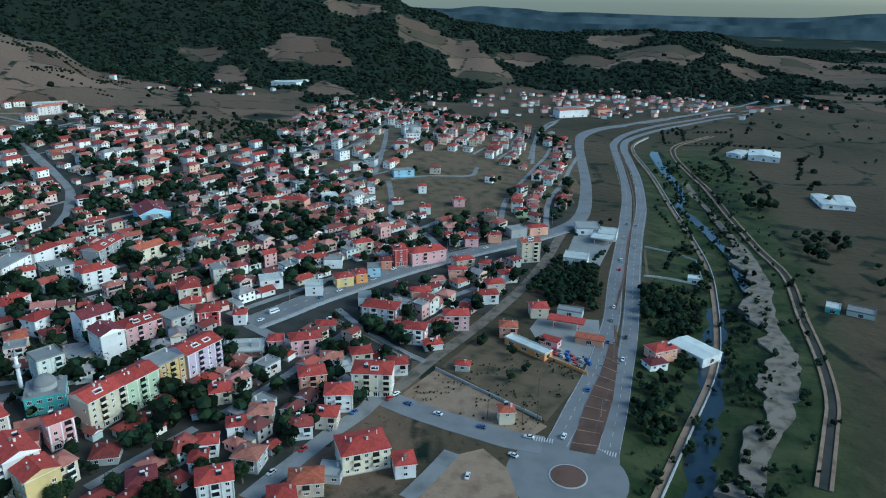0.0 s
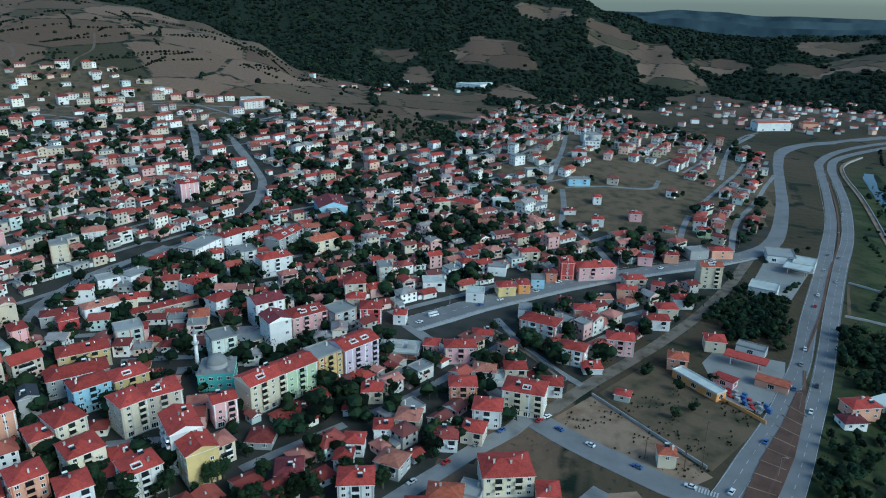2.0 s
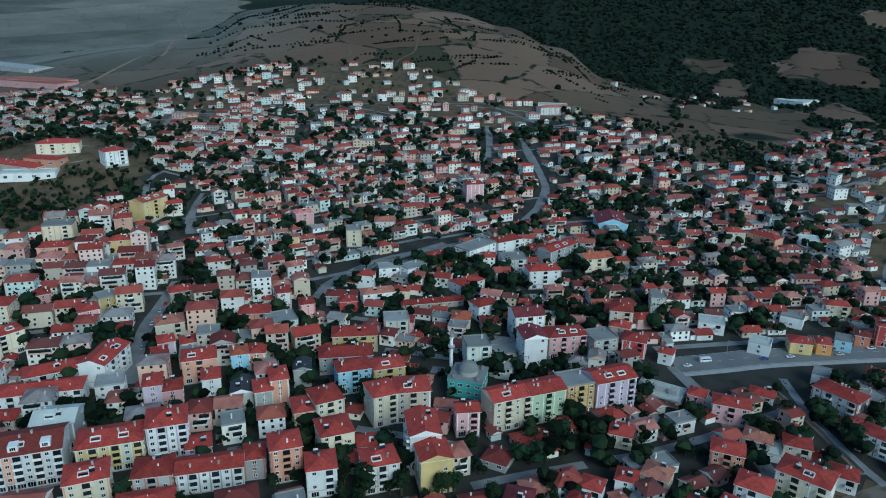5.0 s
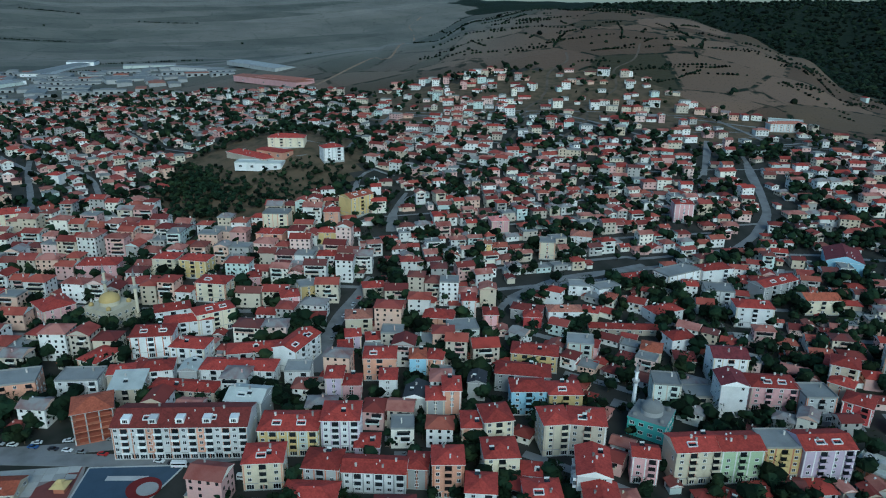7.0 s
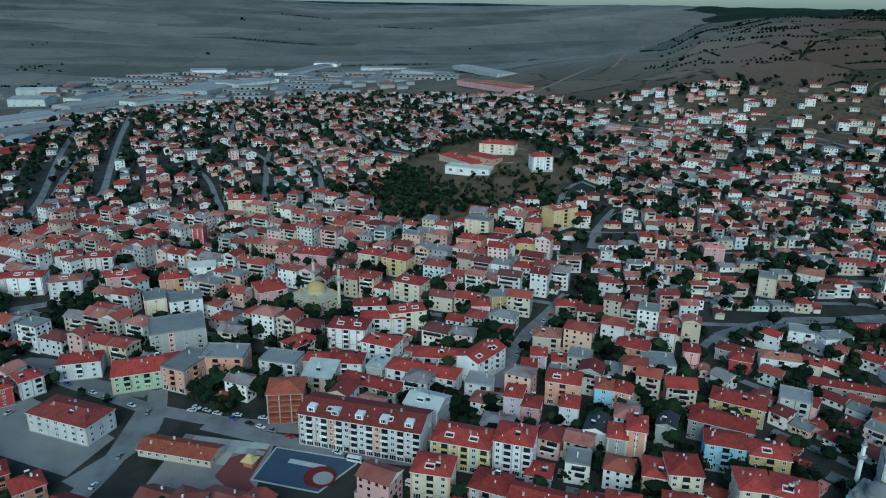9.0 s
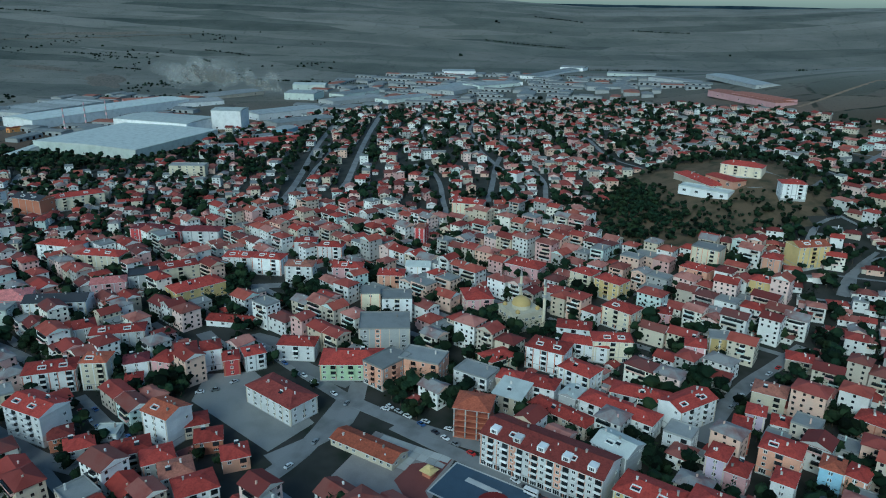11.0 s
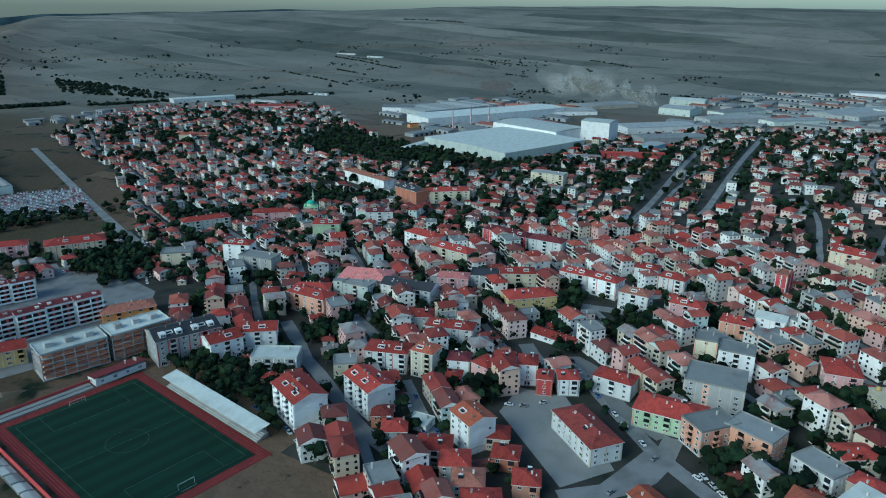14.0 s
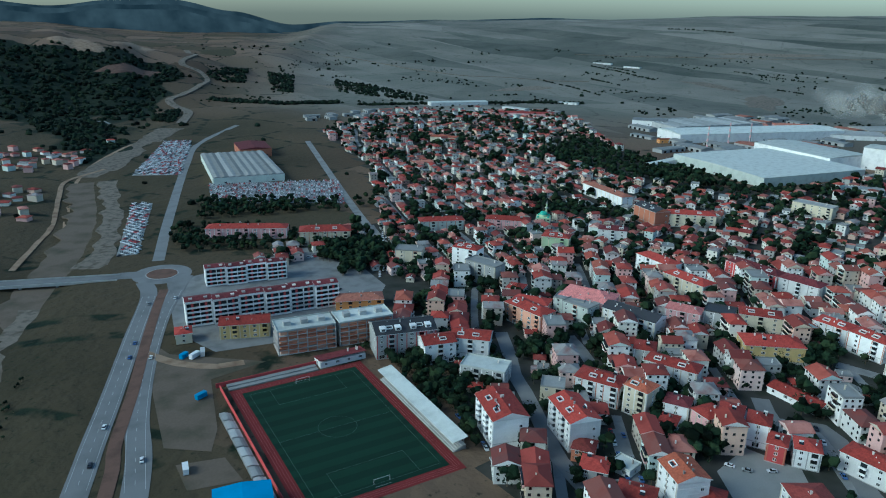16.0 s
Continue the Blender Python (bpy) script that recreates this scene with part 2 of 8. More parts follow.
M_WALLS = palette("far_house_plaster", [(0.86, 0.84, 0.8), (0.74, 0.62, 0.46), (0.84, 0.82, 0.77), (0.74, 0.46, 0.42), (0.46, 0.44, 0.41), (0.7, 0.62, 0.48), (0.84, 0.82, 0.78), (0.74, 0.5, 0.38), (0.54, 0.47, 0.38), (0.86, 0.84, 0.8), (0.76, 0.56, 0.5), (0.8, 0.76, 0.66), (0.56, 0.64, 0.6), (0.85, 0.83, 0.79)])
M_ROOFS = palette("far_house_tiles", [(0.34, 0.06, 0.045), (0.25, 0.055, 0.045), (0.4, 0.12, 0.08), (0.36, 0.07, 0.055), (0.17, 0.04, 0.036), (0.43, 0.18, 0.14), (0.38, 0.06, 0.045), (0.3, 0.29, 0.28), (0.31, 0.075, 0.06), (0.2, 0.075, 0.06), (0.45, 0.2, 0.16), (0.27, 0.1, 0.08), (0.34, 0.085, 0.06), (0.13, 0.05, 0.045)], stain=0.7)


def land_material():
    """Open land: dry fields in patches, scrub and woods on the slopes, hedges along the field edges."""
    m = bpy.data.materials.new("open_land")
    m.use_nodes = True
    n, l = m.node_tree.nodes, m.node_tree.links
    b = n["Principled BSDF"]
    b.inputs["Roughness"].default_value = 0.95
    b.inputs["Specular IOR Level"].default_value = 0.1
    geo = n.new("ShaderNodeNewGeometry")

    def tex(kind, scale, detail=4):
        t = n.new(kind)
        t.inputs["Scale"].default_value = scale
        if kind == "ShaderNodeTexNoise":
            t.inputs["Detail"].default_value = detail
        l.new(geo.outputs["Position"], t.inputs["Vector"])
        return t

    def ramp(src, stops):
        r = n.new("ShaderNodeValToRGB")
        while len(r.color_ramp.elements) < len(stops):
            r.color_ramp.elements.new(0.5)
        for e, (p, c) in zip(r.color_ramp.elements, stops):
            e.position, e.color = p, (*c, 1)
        l.new(src, r.inputs[0])
        return r.outputs[0]

    def mix(f, a, c):
        x = n.new("ShaderNodeMix")
        x.data_type = "RGBA"
        l.new(f, x.inputs["Factor"])
        l.new(a, x.inputs["A"])
        l.new(c, x.inputs["B"])
        return x.outputs["Result"]

    fields = tex("ShaderNodeTexVoronoi", 0.0075)
    sep = n.new("ShaderNodeSeparateColor")
    l.new(fields.outputs["Color"], sep.inputs[0])
    dry = ramp(sep.outputs[0], [(0.0, (0.08, 0.056, 0.038)), (0.3, (0.15, 0.1, 0.07)), (0.5, (0.055, 0.05, 0.029)), (0.7, (0.19, 0.128, 0.09)), (1.0, (0.1, 0.072, 0.046))])
    # long strips of stubble, plough and fallow, paled with painted haze, over the plain
    turned = n.new("ShaderNodeMapping")
    turned.inputs["Rotation"].default_value, turned.inputs["Scale"].default_value = (0, 0, 0.25), (0.0075, 0.0014, 0.0)
    l.new(geo.outputs["Position"], turned.inputs["Vector"])
    strips = n.new("ShaderNodeTexVoronoi")
    strips.inputs["Scale"].default_value, strips.inputs["Randomness"].default_value = 1.0, 0.85
    l.new(turned.outputs[0], strips.inputs["Vector"])
    pick = n.new("ShaderNodeSeparateColor")
    l.new(strips.outputs["Color"], pick.inputs[0])
    plain = ramp(pick.outputs[0], [(0.0, (0.1, 0.105, 0.09)), (0.2, (0.22, 0.205, 0.175)), (0.4, (0.05, 0.062, 0.05)), (0.55, (0.24, 0.225, 0.19)), (0.7, (0.09, 0.1, 0.082)), (0.85, (0.3, 0.28, 0.24)), (1.0, (0.15, 0.145, 0.125))])
    mottle = ramp(tex("ShaderNodeTexNoise", 0.006, 6).outputs["Fac"], [(0.3, (0.07, 0.08, 0.068)), (0.7, (0.23, 0.215, 0.185))])
    half = n.new("ShaderNodeMix")
    half.data_type = "RGBA"
    half.inputs["Factor"].default_value = 0.42
    l.new(plain, half.inputs["A"])
    l.new(mottle, half.inputs["B"])
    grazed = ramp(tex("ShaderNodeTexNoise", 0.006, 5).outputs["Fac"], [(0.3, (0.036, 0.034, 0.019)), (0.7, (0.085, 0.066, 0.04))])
    bank = ramp(tex("ShaderNodeTexNoise", 0.05, 6).outputs["Fac"], [(0.35, (0.022, 0.038, 0.014)), (0.65, (0.066, 0.073, 0.032))])
    for key, colour in (("stubble_haze", half.outputs["Result"]), ("pasture", grazed), ("bank", bank)):
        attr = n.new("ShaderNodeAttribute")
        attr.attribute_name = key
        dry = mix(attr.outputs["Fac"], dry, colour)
    edges = tex("ShaderNodeTexVoronoi", 0.0075)
    edges.feature = "DISTANCE_TO_EDGE"
    hedge = ramp(edges.outputs["Distance"], [(0.0, (1, 1, 1)), (0.02, (1, 1, 1)), (0.035, (0, 0, 0))])
    green = ramp(tex("ShaderNodeTexNoise", 0.08).outputs["Fac"], [(0.3, (0.009, 0.016, 0.011)), (0.7, (0.022, 0.03, 0.017))])
    patchy = ramp(tex("ShaderNodeTexNoise", 0.05, 6).outputs["Fac"], [(0.46, (0, 0, 0)), (0.56, (1, 1, 1))])
    calm = n.new("ShaderNodeAttribute")
    calm.attribute_name = "stubble_haze"
    less = n.new("ShaderNodeMath")
    less.operation = "MULTIPLY_ADD"
    l.new(calm.outputs["Fac"], less.inputs[0])
    less.inputs[1].default_value, less.inputs[2].default_value = -0.75, 1.0
    weak = n.new("ShaderNodeMath")
    weak.operation = "MULTIPLY"
    l.new(hedge, weak.inputs[0])
    l.new(less.outputs[0], weak.inputs[1])
    base = mix(weak.outputs[0], dry, mix(patchy, dry, green))
    attr = n.new("ShaderNodeAttribute")
    attr.attribute_name = "cover"
    rag = n.new("ShaderNodeMath")
    rag.operation = "MULTIPLY_ADD"
    rag.inputs[1].default_value = 0.35
    l.new(tex("ShaderNodeTexNoise", 0.02, 6).outputs["Fac"], rag.inputs[0])
    l.new(attr.outputs["Fac"], rag.inputs[2])
    woods = ramp(rag.outputs[0], [(0.66, (0, 0, 0)), (0.72, (1, 1, 1))])
    base = mix(woods, base, green)
    scrub = ramp(tex("ShaderNodeTexNoise", 0.35, 6).outputs["Fac"], [(0.6, (0, 0, 0)), (0.72, (0.7, 0.7, 0.7))])
    base = mix(scrub, base, green)
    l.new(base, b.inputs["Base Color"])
    bp = n.new("ShaderNodeBump")
    bp.inputs["Strength"].default_value, bp.inputs["Distance"].default_value = 0.6, 3.0
    l.new(tex("ShaderNodeTexNoise", 0.12, 6).outputs["Fac"], bp.inputs["Height"])
    l.new(bp.outputs[0], b.inputs["Normal"])
    return m


M_LAND = land_material()
M_TOWN = material("town_ground", (0.045, 0.043, 0.037), 0.95, 0.0, 0.3, 0.6, 0.1, second=(0.014, 0.02, 0.012))
M_GRASS = material("rough_grass", (0.125, 0.09, 0.054), 0.95, 0.0, 0.4, 0.8, 0.2, second=(0.04, 0.04, 0.021))


# ---------------------------------------------------------------- building kit
def mesh_of(name, verts, faces, mats, slots=None, smooth=False):
    me = bpy.data.meshes.new(name)
    me.from_pydata(verts, [], faces)
    for m in mats:
        me.materials.append(m)
    if slots:
        me.polygons.foreach_set("material_index", slots)
    if smooth:
        me.polygons.foreach_set("use_smooth", [True] * len(me.polygons))
    me.update()
    return me


def part(name, me, parent, m=None, label=""):
    ob = new(name, me)
    ob.parent = parent
    if m is not None:
        ob.matrix_basis = m
    if label:
        ob["label"] = label
    return ob


BOX = [(0, 3, 2, 1), (4, 5, 6, 7), (0, 1, 5, 4), (1, 2, 6, 5), (2, 3, 7, 6), (3, 0, 4, 7)]


def box_verts(x0, y0, z0, x1, y1, z1):
    return [(x0, y0, z0), (x1, y0, z0), (x1, y1, z0), (x0, y1, z0), (x0, y0, z1), (x1, y0, z1), (x1, y1, z1), (x0, y1, z1)]


class Heap:
    """Collects many pieces of one mesh."""

    def __init__(self):
        self.v, self.f, self.s = [], [], []

    def add(self, verts, faces, slot=0, m=None):
        k = len(self.v)
        self.v += [tuple(m @ Vector(p)) for p in verts] if m is not None else verts
        self.f += [tuple(i + k for i in q) for q in faces]
        self.s += [slot] * len(faces)
        return self

    def box(self, x0, y0, z0, x1, y1, z1, slot=0, m=None):
        return self.add(box_verts(x0, y0, z0, x1, y1, z1), BOX, slot, m)

    def tube(self, x, y, z0, z1, r0, r1, n=10, slot=0, m=None):
        v = [(x + r * math.cos(a), y + r * math.sin(a), z) for z, r in ((z0, r0), (z1, r1)) for a in (2 * math.pi * i / n for i in range(n))]
        f = [(i, (i + 1) % n, n + (i + 1) % n, n + i) for i in range(n)] + [tuple(range(n))[::-1], tuple(range(n, 2 * n))]
        return self.add(v, f, slot, m)

    def dome(self, x, y, z, r, h, n=16, rings=6, slot=0):
        v = [(x + r * math.cos(b) * math.cos(a), y + r * math.cos(b) * math.sin(a), z + h * math.sin(b)) for b in (0.5 * math.pi * j / rings for j in range(rings)) for a in (2 * math.pi * i / n for i in range(n))]
        v.append((x, y, z + h))
        f = [(j * n + i, j * n + (i + 1) % n, (j + 1) * n + (i + 1) % n, (j + 1) * n + i) for j in range(rings - 1) for i in range(n)]
        f += [((rings - 1) * n + i, (rings - 1) * n + (i + 1) % n, rings * n) for i in range(n)]
        return self.add(v, f, slot)

    def mesh(self, name, mats, smooth=False):
        return mesh_of(name, self.v, self.f, mats, self.s, smooth)


def roof_shape(w, d, kind, over=0.55, thick=0.22, slope=0.36):
    """A tiled roof over a plan of w x d with its eaves at z = 0. Hip or gable, the ridge along the longer side; flat has a parapet."""
    h = Heap()
    if kind == "flat":
        a, b, t = w / 2 + 0.1, d / 2 + 0.1, 0.25
        o, i = [(-a, -b), (a, -b), (a, b), (-a, b)], [(-a + t, -b + t), (a - t, -b + t), (a - t, b - t), (-a + t, b - t)]
        v = [(x, y, -0.1) for x, y in o] + [(x, y, 0.8) for x, y in o] + [(x, y, 0.8) for x, y in i] + [(x, y, 0.15) for x, y in i]
        f = [(0, 3, 2, 1), (12, 13, 14, 15)]
        for k in range(4):
            n = (k + 1) % 4
            f += [(k, n, 4 + n, 4 + k), (4 + k, 4 + n, 8 + n, 8 + k), (8 + k, 8 + n, 12 + n, 12 + k)]
        return h.add(v, f)
    turn = d > w
    if turn:
        w, d = d, w
    a, b = w / 2 + over, d / 2 + over
    top = slope * d / 2
    low = -over * slope * 0.6
    if kind == "shed":
        v = [(-a, -b, low), (a, -b, low), (a, b, top * 0.9), (-a, b, top * 0.9)]
        v = v + [(x, y, z + thick) for x, y, z in v]
        f = BOX
    else:
        r = a if kind == "gable" else max(0.4, a - b * 0.95)
        v = [(-a, -b, low), (a, -b, low), (a, b, low), (-a, b, low)]
        v += [(x, y, z + thick) for x, y, z in v] + [(-r, 0, top + thick), (r, 0, top + thick)]
        f = [(0, 3, 2, 1), (0, 1, 5, 4), (1, 2, 6, 5), (2, 3, 7, 6), (3, 0, 4, 7), (4, 5, 9, 8), (6, 7, 8, 9), (5, 6, 9), (7, 4, 8)]
    if turn:
        v = [(-y, x, z) for x, y, z in v]
    h.add(v, f)
    if kind in ("hip", "gable"):
        h.s = [1] * 5 + [0] * 4
        if kind == "gable":
            h.s[7:9] = [2, 2]
    return h


def window_mesh(w, hgt, name="window"):
    """A framed window as one shell: outer edge, frame, reveal and pane, with a deeper sill."""
    a, t = w / 2, 0.11
    o = [(-a, 0), (a, 0), (a, hgt), (-a, hgt)]
    i = [(-a + t, t), (a - t, t), (a - t, hgt - t), (-a + t, hgt - t)]
    v = [(x, 0.03, z) for x, z in o] + [(x, -0.16 if z == 0 else -0.08, z) for x, z in o] + [(x, -0.08, z) for x, z in i] + [(x, -0.02, z) for x, z in i]
    f, s = [], []
    for k in range(4):
        n = (k + 1) % 4
        f += [(k, n, 4 + n, 4 + k), (4 + k, 4 + n, 8 + n, 8 + k), (8 + k, 8 + n, 12 + n, 12 + k)]
        s += [0, 0, 0]
    h = Heap().add(v, f + [(12, 13, 14, 15)])
    h.s = s + [1]
    for k in range(1, 2 + int(w > 1.9)):
        u = -a + w * k / (2 + int(w > 1.9))
        h.box(u - 0.05, -0.085, t, u + 0.05, -0.021, hgt - t, 0)
    return h.mesh(name, [M_FRAME, M_PANE])


def balcony_mesh(w, depth=1.3):
    """Slab and parapet as one shell, and the glazed door behind."""
    h = Heap()
    a, t = w / 2, 0.12
    o, i = [(-a, 0), (-a, -depth), (a, -depth), (a, 0)], [(-a + t, 0), (-a + t, -depth + t), (a - t, -depth + t), (a - t, 0)]
    v = [(x, y, -0.15) for x, y in o] + [(x, y, 0.95) for x, y in o] + [(x, y, 0.95) for x, y in i] + [(x, y, 0.03) for x, y in i]
    f = [(3, 2, 1, 0), (12, 13, 14, 15)]
    for k in range(3):
        f += [(k, k + 1, 5 + k, 4 + k), (4 + k, 5 + k, 9 + k, 8 + k), (8 + k, 9 + k, 13 + k, 12 + k)]
    h.add(v, f)
    h.box(-a + 0.3, -0.06, 0.04, a - 0.3, 0.01, 2.25, 1)
    return h


WINDOW = {"small": window_mesh(1.5, 1.45), "wide": window_mesh(2.1, 1.55), "shop": window_mesh(2.9, 2.3), "tall": window_mesh(1.6, 2.2)}
BALCONY = {k: balcony_mesh(3.2).mesh("balcony", [WALL[k], M_PANE]) for k in WALL}
CHIMNEY = Heap().box(-0.35, -0.35, -1.2, 0.35, 0.35, 0.9).box(-0.45, -0.45, 0.9, 0.45, 0.45, 1.02).mesh("chimney", [M_CHIM])
HEATER = Heap().box(-1.0, -0.9, 0.0, 1.0, 0.5, 0.12, 0).box(-0.9, 0.5, 0.1, 0.9, 0.95, 0.75, 1).box(-0.9, 0.55, -1.0, 0.9, 0.7, 0.1, 1).mesh("solar_heater", [M_PANE, M_FRAME])
ROOF_TERRACE = Heap().box(-1.9, -1.2, -0.6, -1.65, 1.2, 0.75).box(1.65, -1.2, -0.6, 1.9, 1.2, 0.75).box(-1.65, -1.2, -0.6, 1.65, -0.98, 0.6).box(-1.65, 0.98, -0.6, 1.65, 1.2, 0.9).box(-1.65, -0.98, -0.5, 1.65, 0.98, 0.2, 1).mesh("roof_terrace", [M_FRAME, M_PANE])
BOXES = []          # what is taken: x, y, reach


BOX_CELLS = {}
BOX_SEEN = [0]


def taken(x, y, r):
    while BOX_SEEN[0] < len(BOXES):
        a, b, c = BOXES[BOX_SEEN[0]]
        BOX_SEEN[0] += 1
        k = int(c // 30) + 1
        for u in range(-k, k + 1):
            for v in range(-k, k + 1):
                BOX_CELLS.setdefault((int(a // 30) + u, int(b // 30) + v), []).append((a, b, c))
    return any((x - a) ** 2 + (y - b) ** 2 < (r + c) ** 2 for a, b, c in BOX_CELLS.get((int(x // 30), int(y // 30)), ()))


def sides(w, d):
    """Centre, turn and length of each wall: front, right, back, left."""
    return [(0, -d / 2, 0, w), (w / 2, 0, 90, d), (0, d / 2, 180, w), (-w / 2, 0, 270, d)]


def belted(w, d, low, top, belts):
    """Four walls as one shell, with a raised belt at each storey."""
    prof = [(low, 0)] + [q for z in belts for q in ((z - 0.09, 0), (z - 0.08, 0.07), (z + 0.08, 0.07), (z + 0.09, 0))] + [(top, 0)]
    v = [(sx * (w / 2 + o), sy * (d / 2 + o), z) for z, o in prof for sx, sy in ((-1, -1), (1, -1), (1, 1), (-1, 1))]
    f = [(4 * i + k, 4 * i + (k + 1) % 4, 4 * i + 4 + (k + 1) % 4, 4 * i + 4 + k) for i in range(len(prof) - 1) for k in range(4)]
    n = len(v)
    return v, f + [(3, 2, 1, 0), (n - 4, n - 3, n - 2, n - 1)]


def relief(w, d, low, top, belts, bays, shops):
    """Walls as one shell, with pilasters between the bays, a raised belt at each storey and a plinth."""
    out = []        # x, y, outward normal, pilaster or not
    for i, (sx, sy, st, length) in enumerate(sides(w, d)):
        c, s = math.cos(math.radians(st)), math.sin(math.radians(st))
        n = bays[i % 2]
        run = [(-length / 2, 0.0)]
        for j in range(n + 1):
            u = -length / 2 + 0.45 + (length - 0.9) * j / n if n else 0
            run += [(u - 0.24, 0.0), (u - 0.23, 0.1), (u + 0.23, 0.1), (u + 0.24, 0.0)] if n else []
        out += [(sx + u * c + o * s, sy + u * s - o * c, s, -c, o > 0) for u, o in run]
    prof = [(low, 0.06, 2), (0.45, 0.06, 2), (0.46, 0, 0)] if belts else [(low, 0, 0)]
    for k, z in enumerate(belts):
        t = 0.16 if shops and k == 0 else 0.08
        prof += [(z - t - 0.01, 0, 0), (z - t, 0.07, 2 if t > 0.1 else 0), (z + t, 0.07, 2 if t > 0.1 else 0), (z + t + 0.01, 0, 0)]
    prof.append((top, 0, 0))
    n = len(out)
    v = []
    for z, o, _ in prof:
        for k, (x, y, nx, ny, p) in enumerate(out):
            px, py = out[k - 1][2:4] if out[k - 1][2:4] != (nx, ny) else (0, 0)
            v.append((x + o * (nx + px), y + o * (ny + py), z))
    h = Heap()
    f, sl = [], []
    for i in range(len(prof) - 1):
        for k in range(n):
            m = (k + 1) % n
            f.append((n * i + k, n * i + m, n * i + n + m, n * i + n + k))
            sl.append(2 if prof[i][2] == 2 and prof[i + 1][2] == 2 else 1 if out[k][4] or out[m][4] else 0)
    e = len(v)
    h.add(v, f + [tuple(range(n - 1, -1, -1)), tuple(range(e - n, e))])
    h.s = sl + [0, 0]
    return h


def long_tray(w, depth):
    a, t = w / 2, 0.12
    o, i = [(-a, 0), (-a, -depth), (a, -depth), (a, 0)], [(-a + t, 0), (-a + t, -depth + t), (a - t, -depth + t), (a - t, 0)]
    v = [(x, y, -0.2) for x, y in o] + [(x, y, 1.0) for x, y in o] + [(x, y, 1.0) for x, y in i] + [(x, y, 0.03) for x, y in i]
    f = [(3, 2, 1, 0), (12, 13, 14, 15)]
    for k in range(3):
        f += [(k, k + 1, 5 + k, 4 + k), (4 + k, 5 + k, 9 + k, 8 + k), (8 + k, 9 + k, 13 + k, 12 + k)]
    return v, f


def shell_block(x, y, turn, w, d, floors, roof=None, label="unfinished block of flats in raw brick and concrete"):
    """A block still being built: slabs, columns and set-back brick."""
    top = tagged(new("unfinished_block"), label, "building site")
    top.matrix_basis = pose(x, y, ground(x, y), 0, 0, turn)
    for k in range(floors + 1):
        part("slab", Heap().box(-w / 2, -d / 2, 2.9 * k + 0.1, w / 2, d / 2, 2.9 * k + 0.38).mesh("slab", [WALL["brick"] if roof else M_CONC]), top)
    n, c = max(2, int(w / 5)), max(2, int(d / 6))
    post = Heap().box(-0.25, -0.25, 0.38, 0.25, 0.25, 3.0).mesh("column", [M_CONC])
    infill = Heap().box(-w / n / 2 + 0.5, -0.12, 0.38, w / n / 2 - 0.5, 0.12, 1.7).mesh("brick_infill", [M_RAW if roof else WALL["brick"]])
    for k in range(floors):
        part("brick_core", Heap().box(-w / 2 + 1.6, -d / 2 + 1.6, 2.9 * k + 0.38, w / 2 - 1.6, d / 2 - 1.6, 2.9 * k + 3.0).mesh("brick_core", [M_RAW if roof else WALL["brick" if k % 2 else "salmon"]]), top)
        for j in range(n + 1):
            for s in (-1, 1):
                part("column", post, top, pose(-w / 2 + 0.3 + (w - 0.6) * j / n, s * (d / 2 - 0.3), 2.9 * k))
        for j in range(n):
            if (j * 7 + k * 3) % 4:
                part("brick_infill", infill, top, pose(-w / 2 + w * (j + 0.5) / n, (-1 if math.cos(math.radians(turn - 90) - math.atan2(40 - y, -30 - x)) > 0 else 1) * (d / 2 - 0.5), 2.9 * k))
    if roof:
        part("roof", roof_shape(w, d, "hip").mesh("roof", [ROOF[roof], M_CONC, M_CONC]), top, pose(0, 0, 2.9 * floors + 0.4))
    else:
        part("roof_parapet", roof_shape(w, d, "flat").mesh("roof_parapet", [ROOF["metal"]]), top, pose(0, 0, 2.9 * floors + 0.5))
        for j in range(3):
            part("stair_head", Heap().box(-2, -2, 0, 2, 2, 2.6).mesh("stair_head", [M_CONC]), top, pose(w * (j - 1) * 0.3, 0, 2.9 * floors + 0.6))
    k = (max(w, d) - min(w, d)) / 2
    a = math.radians(turn)
    for s in (-1, 0, 1):
        BOXES.append((x + s * k * math.cos(a), y + s * k * math.sin(a), 0.6 * min(w, d)))




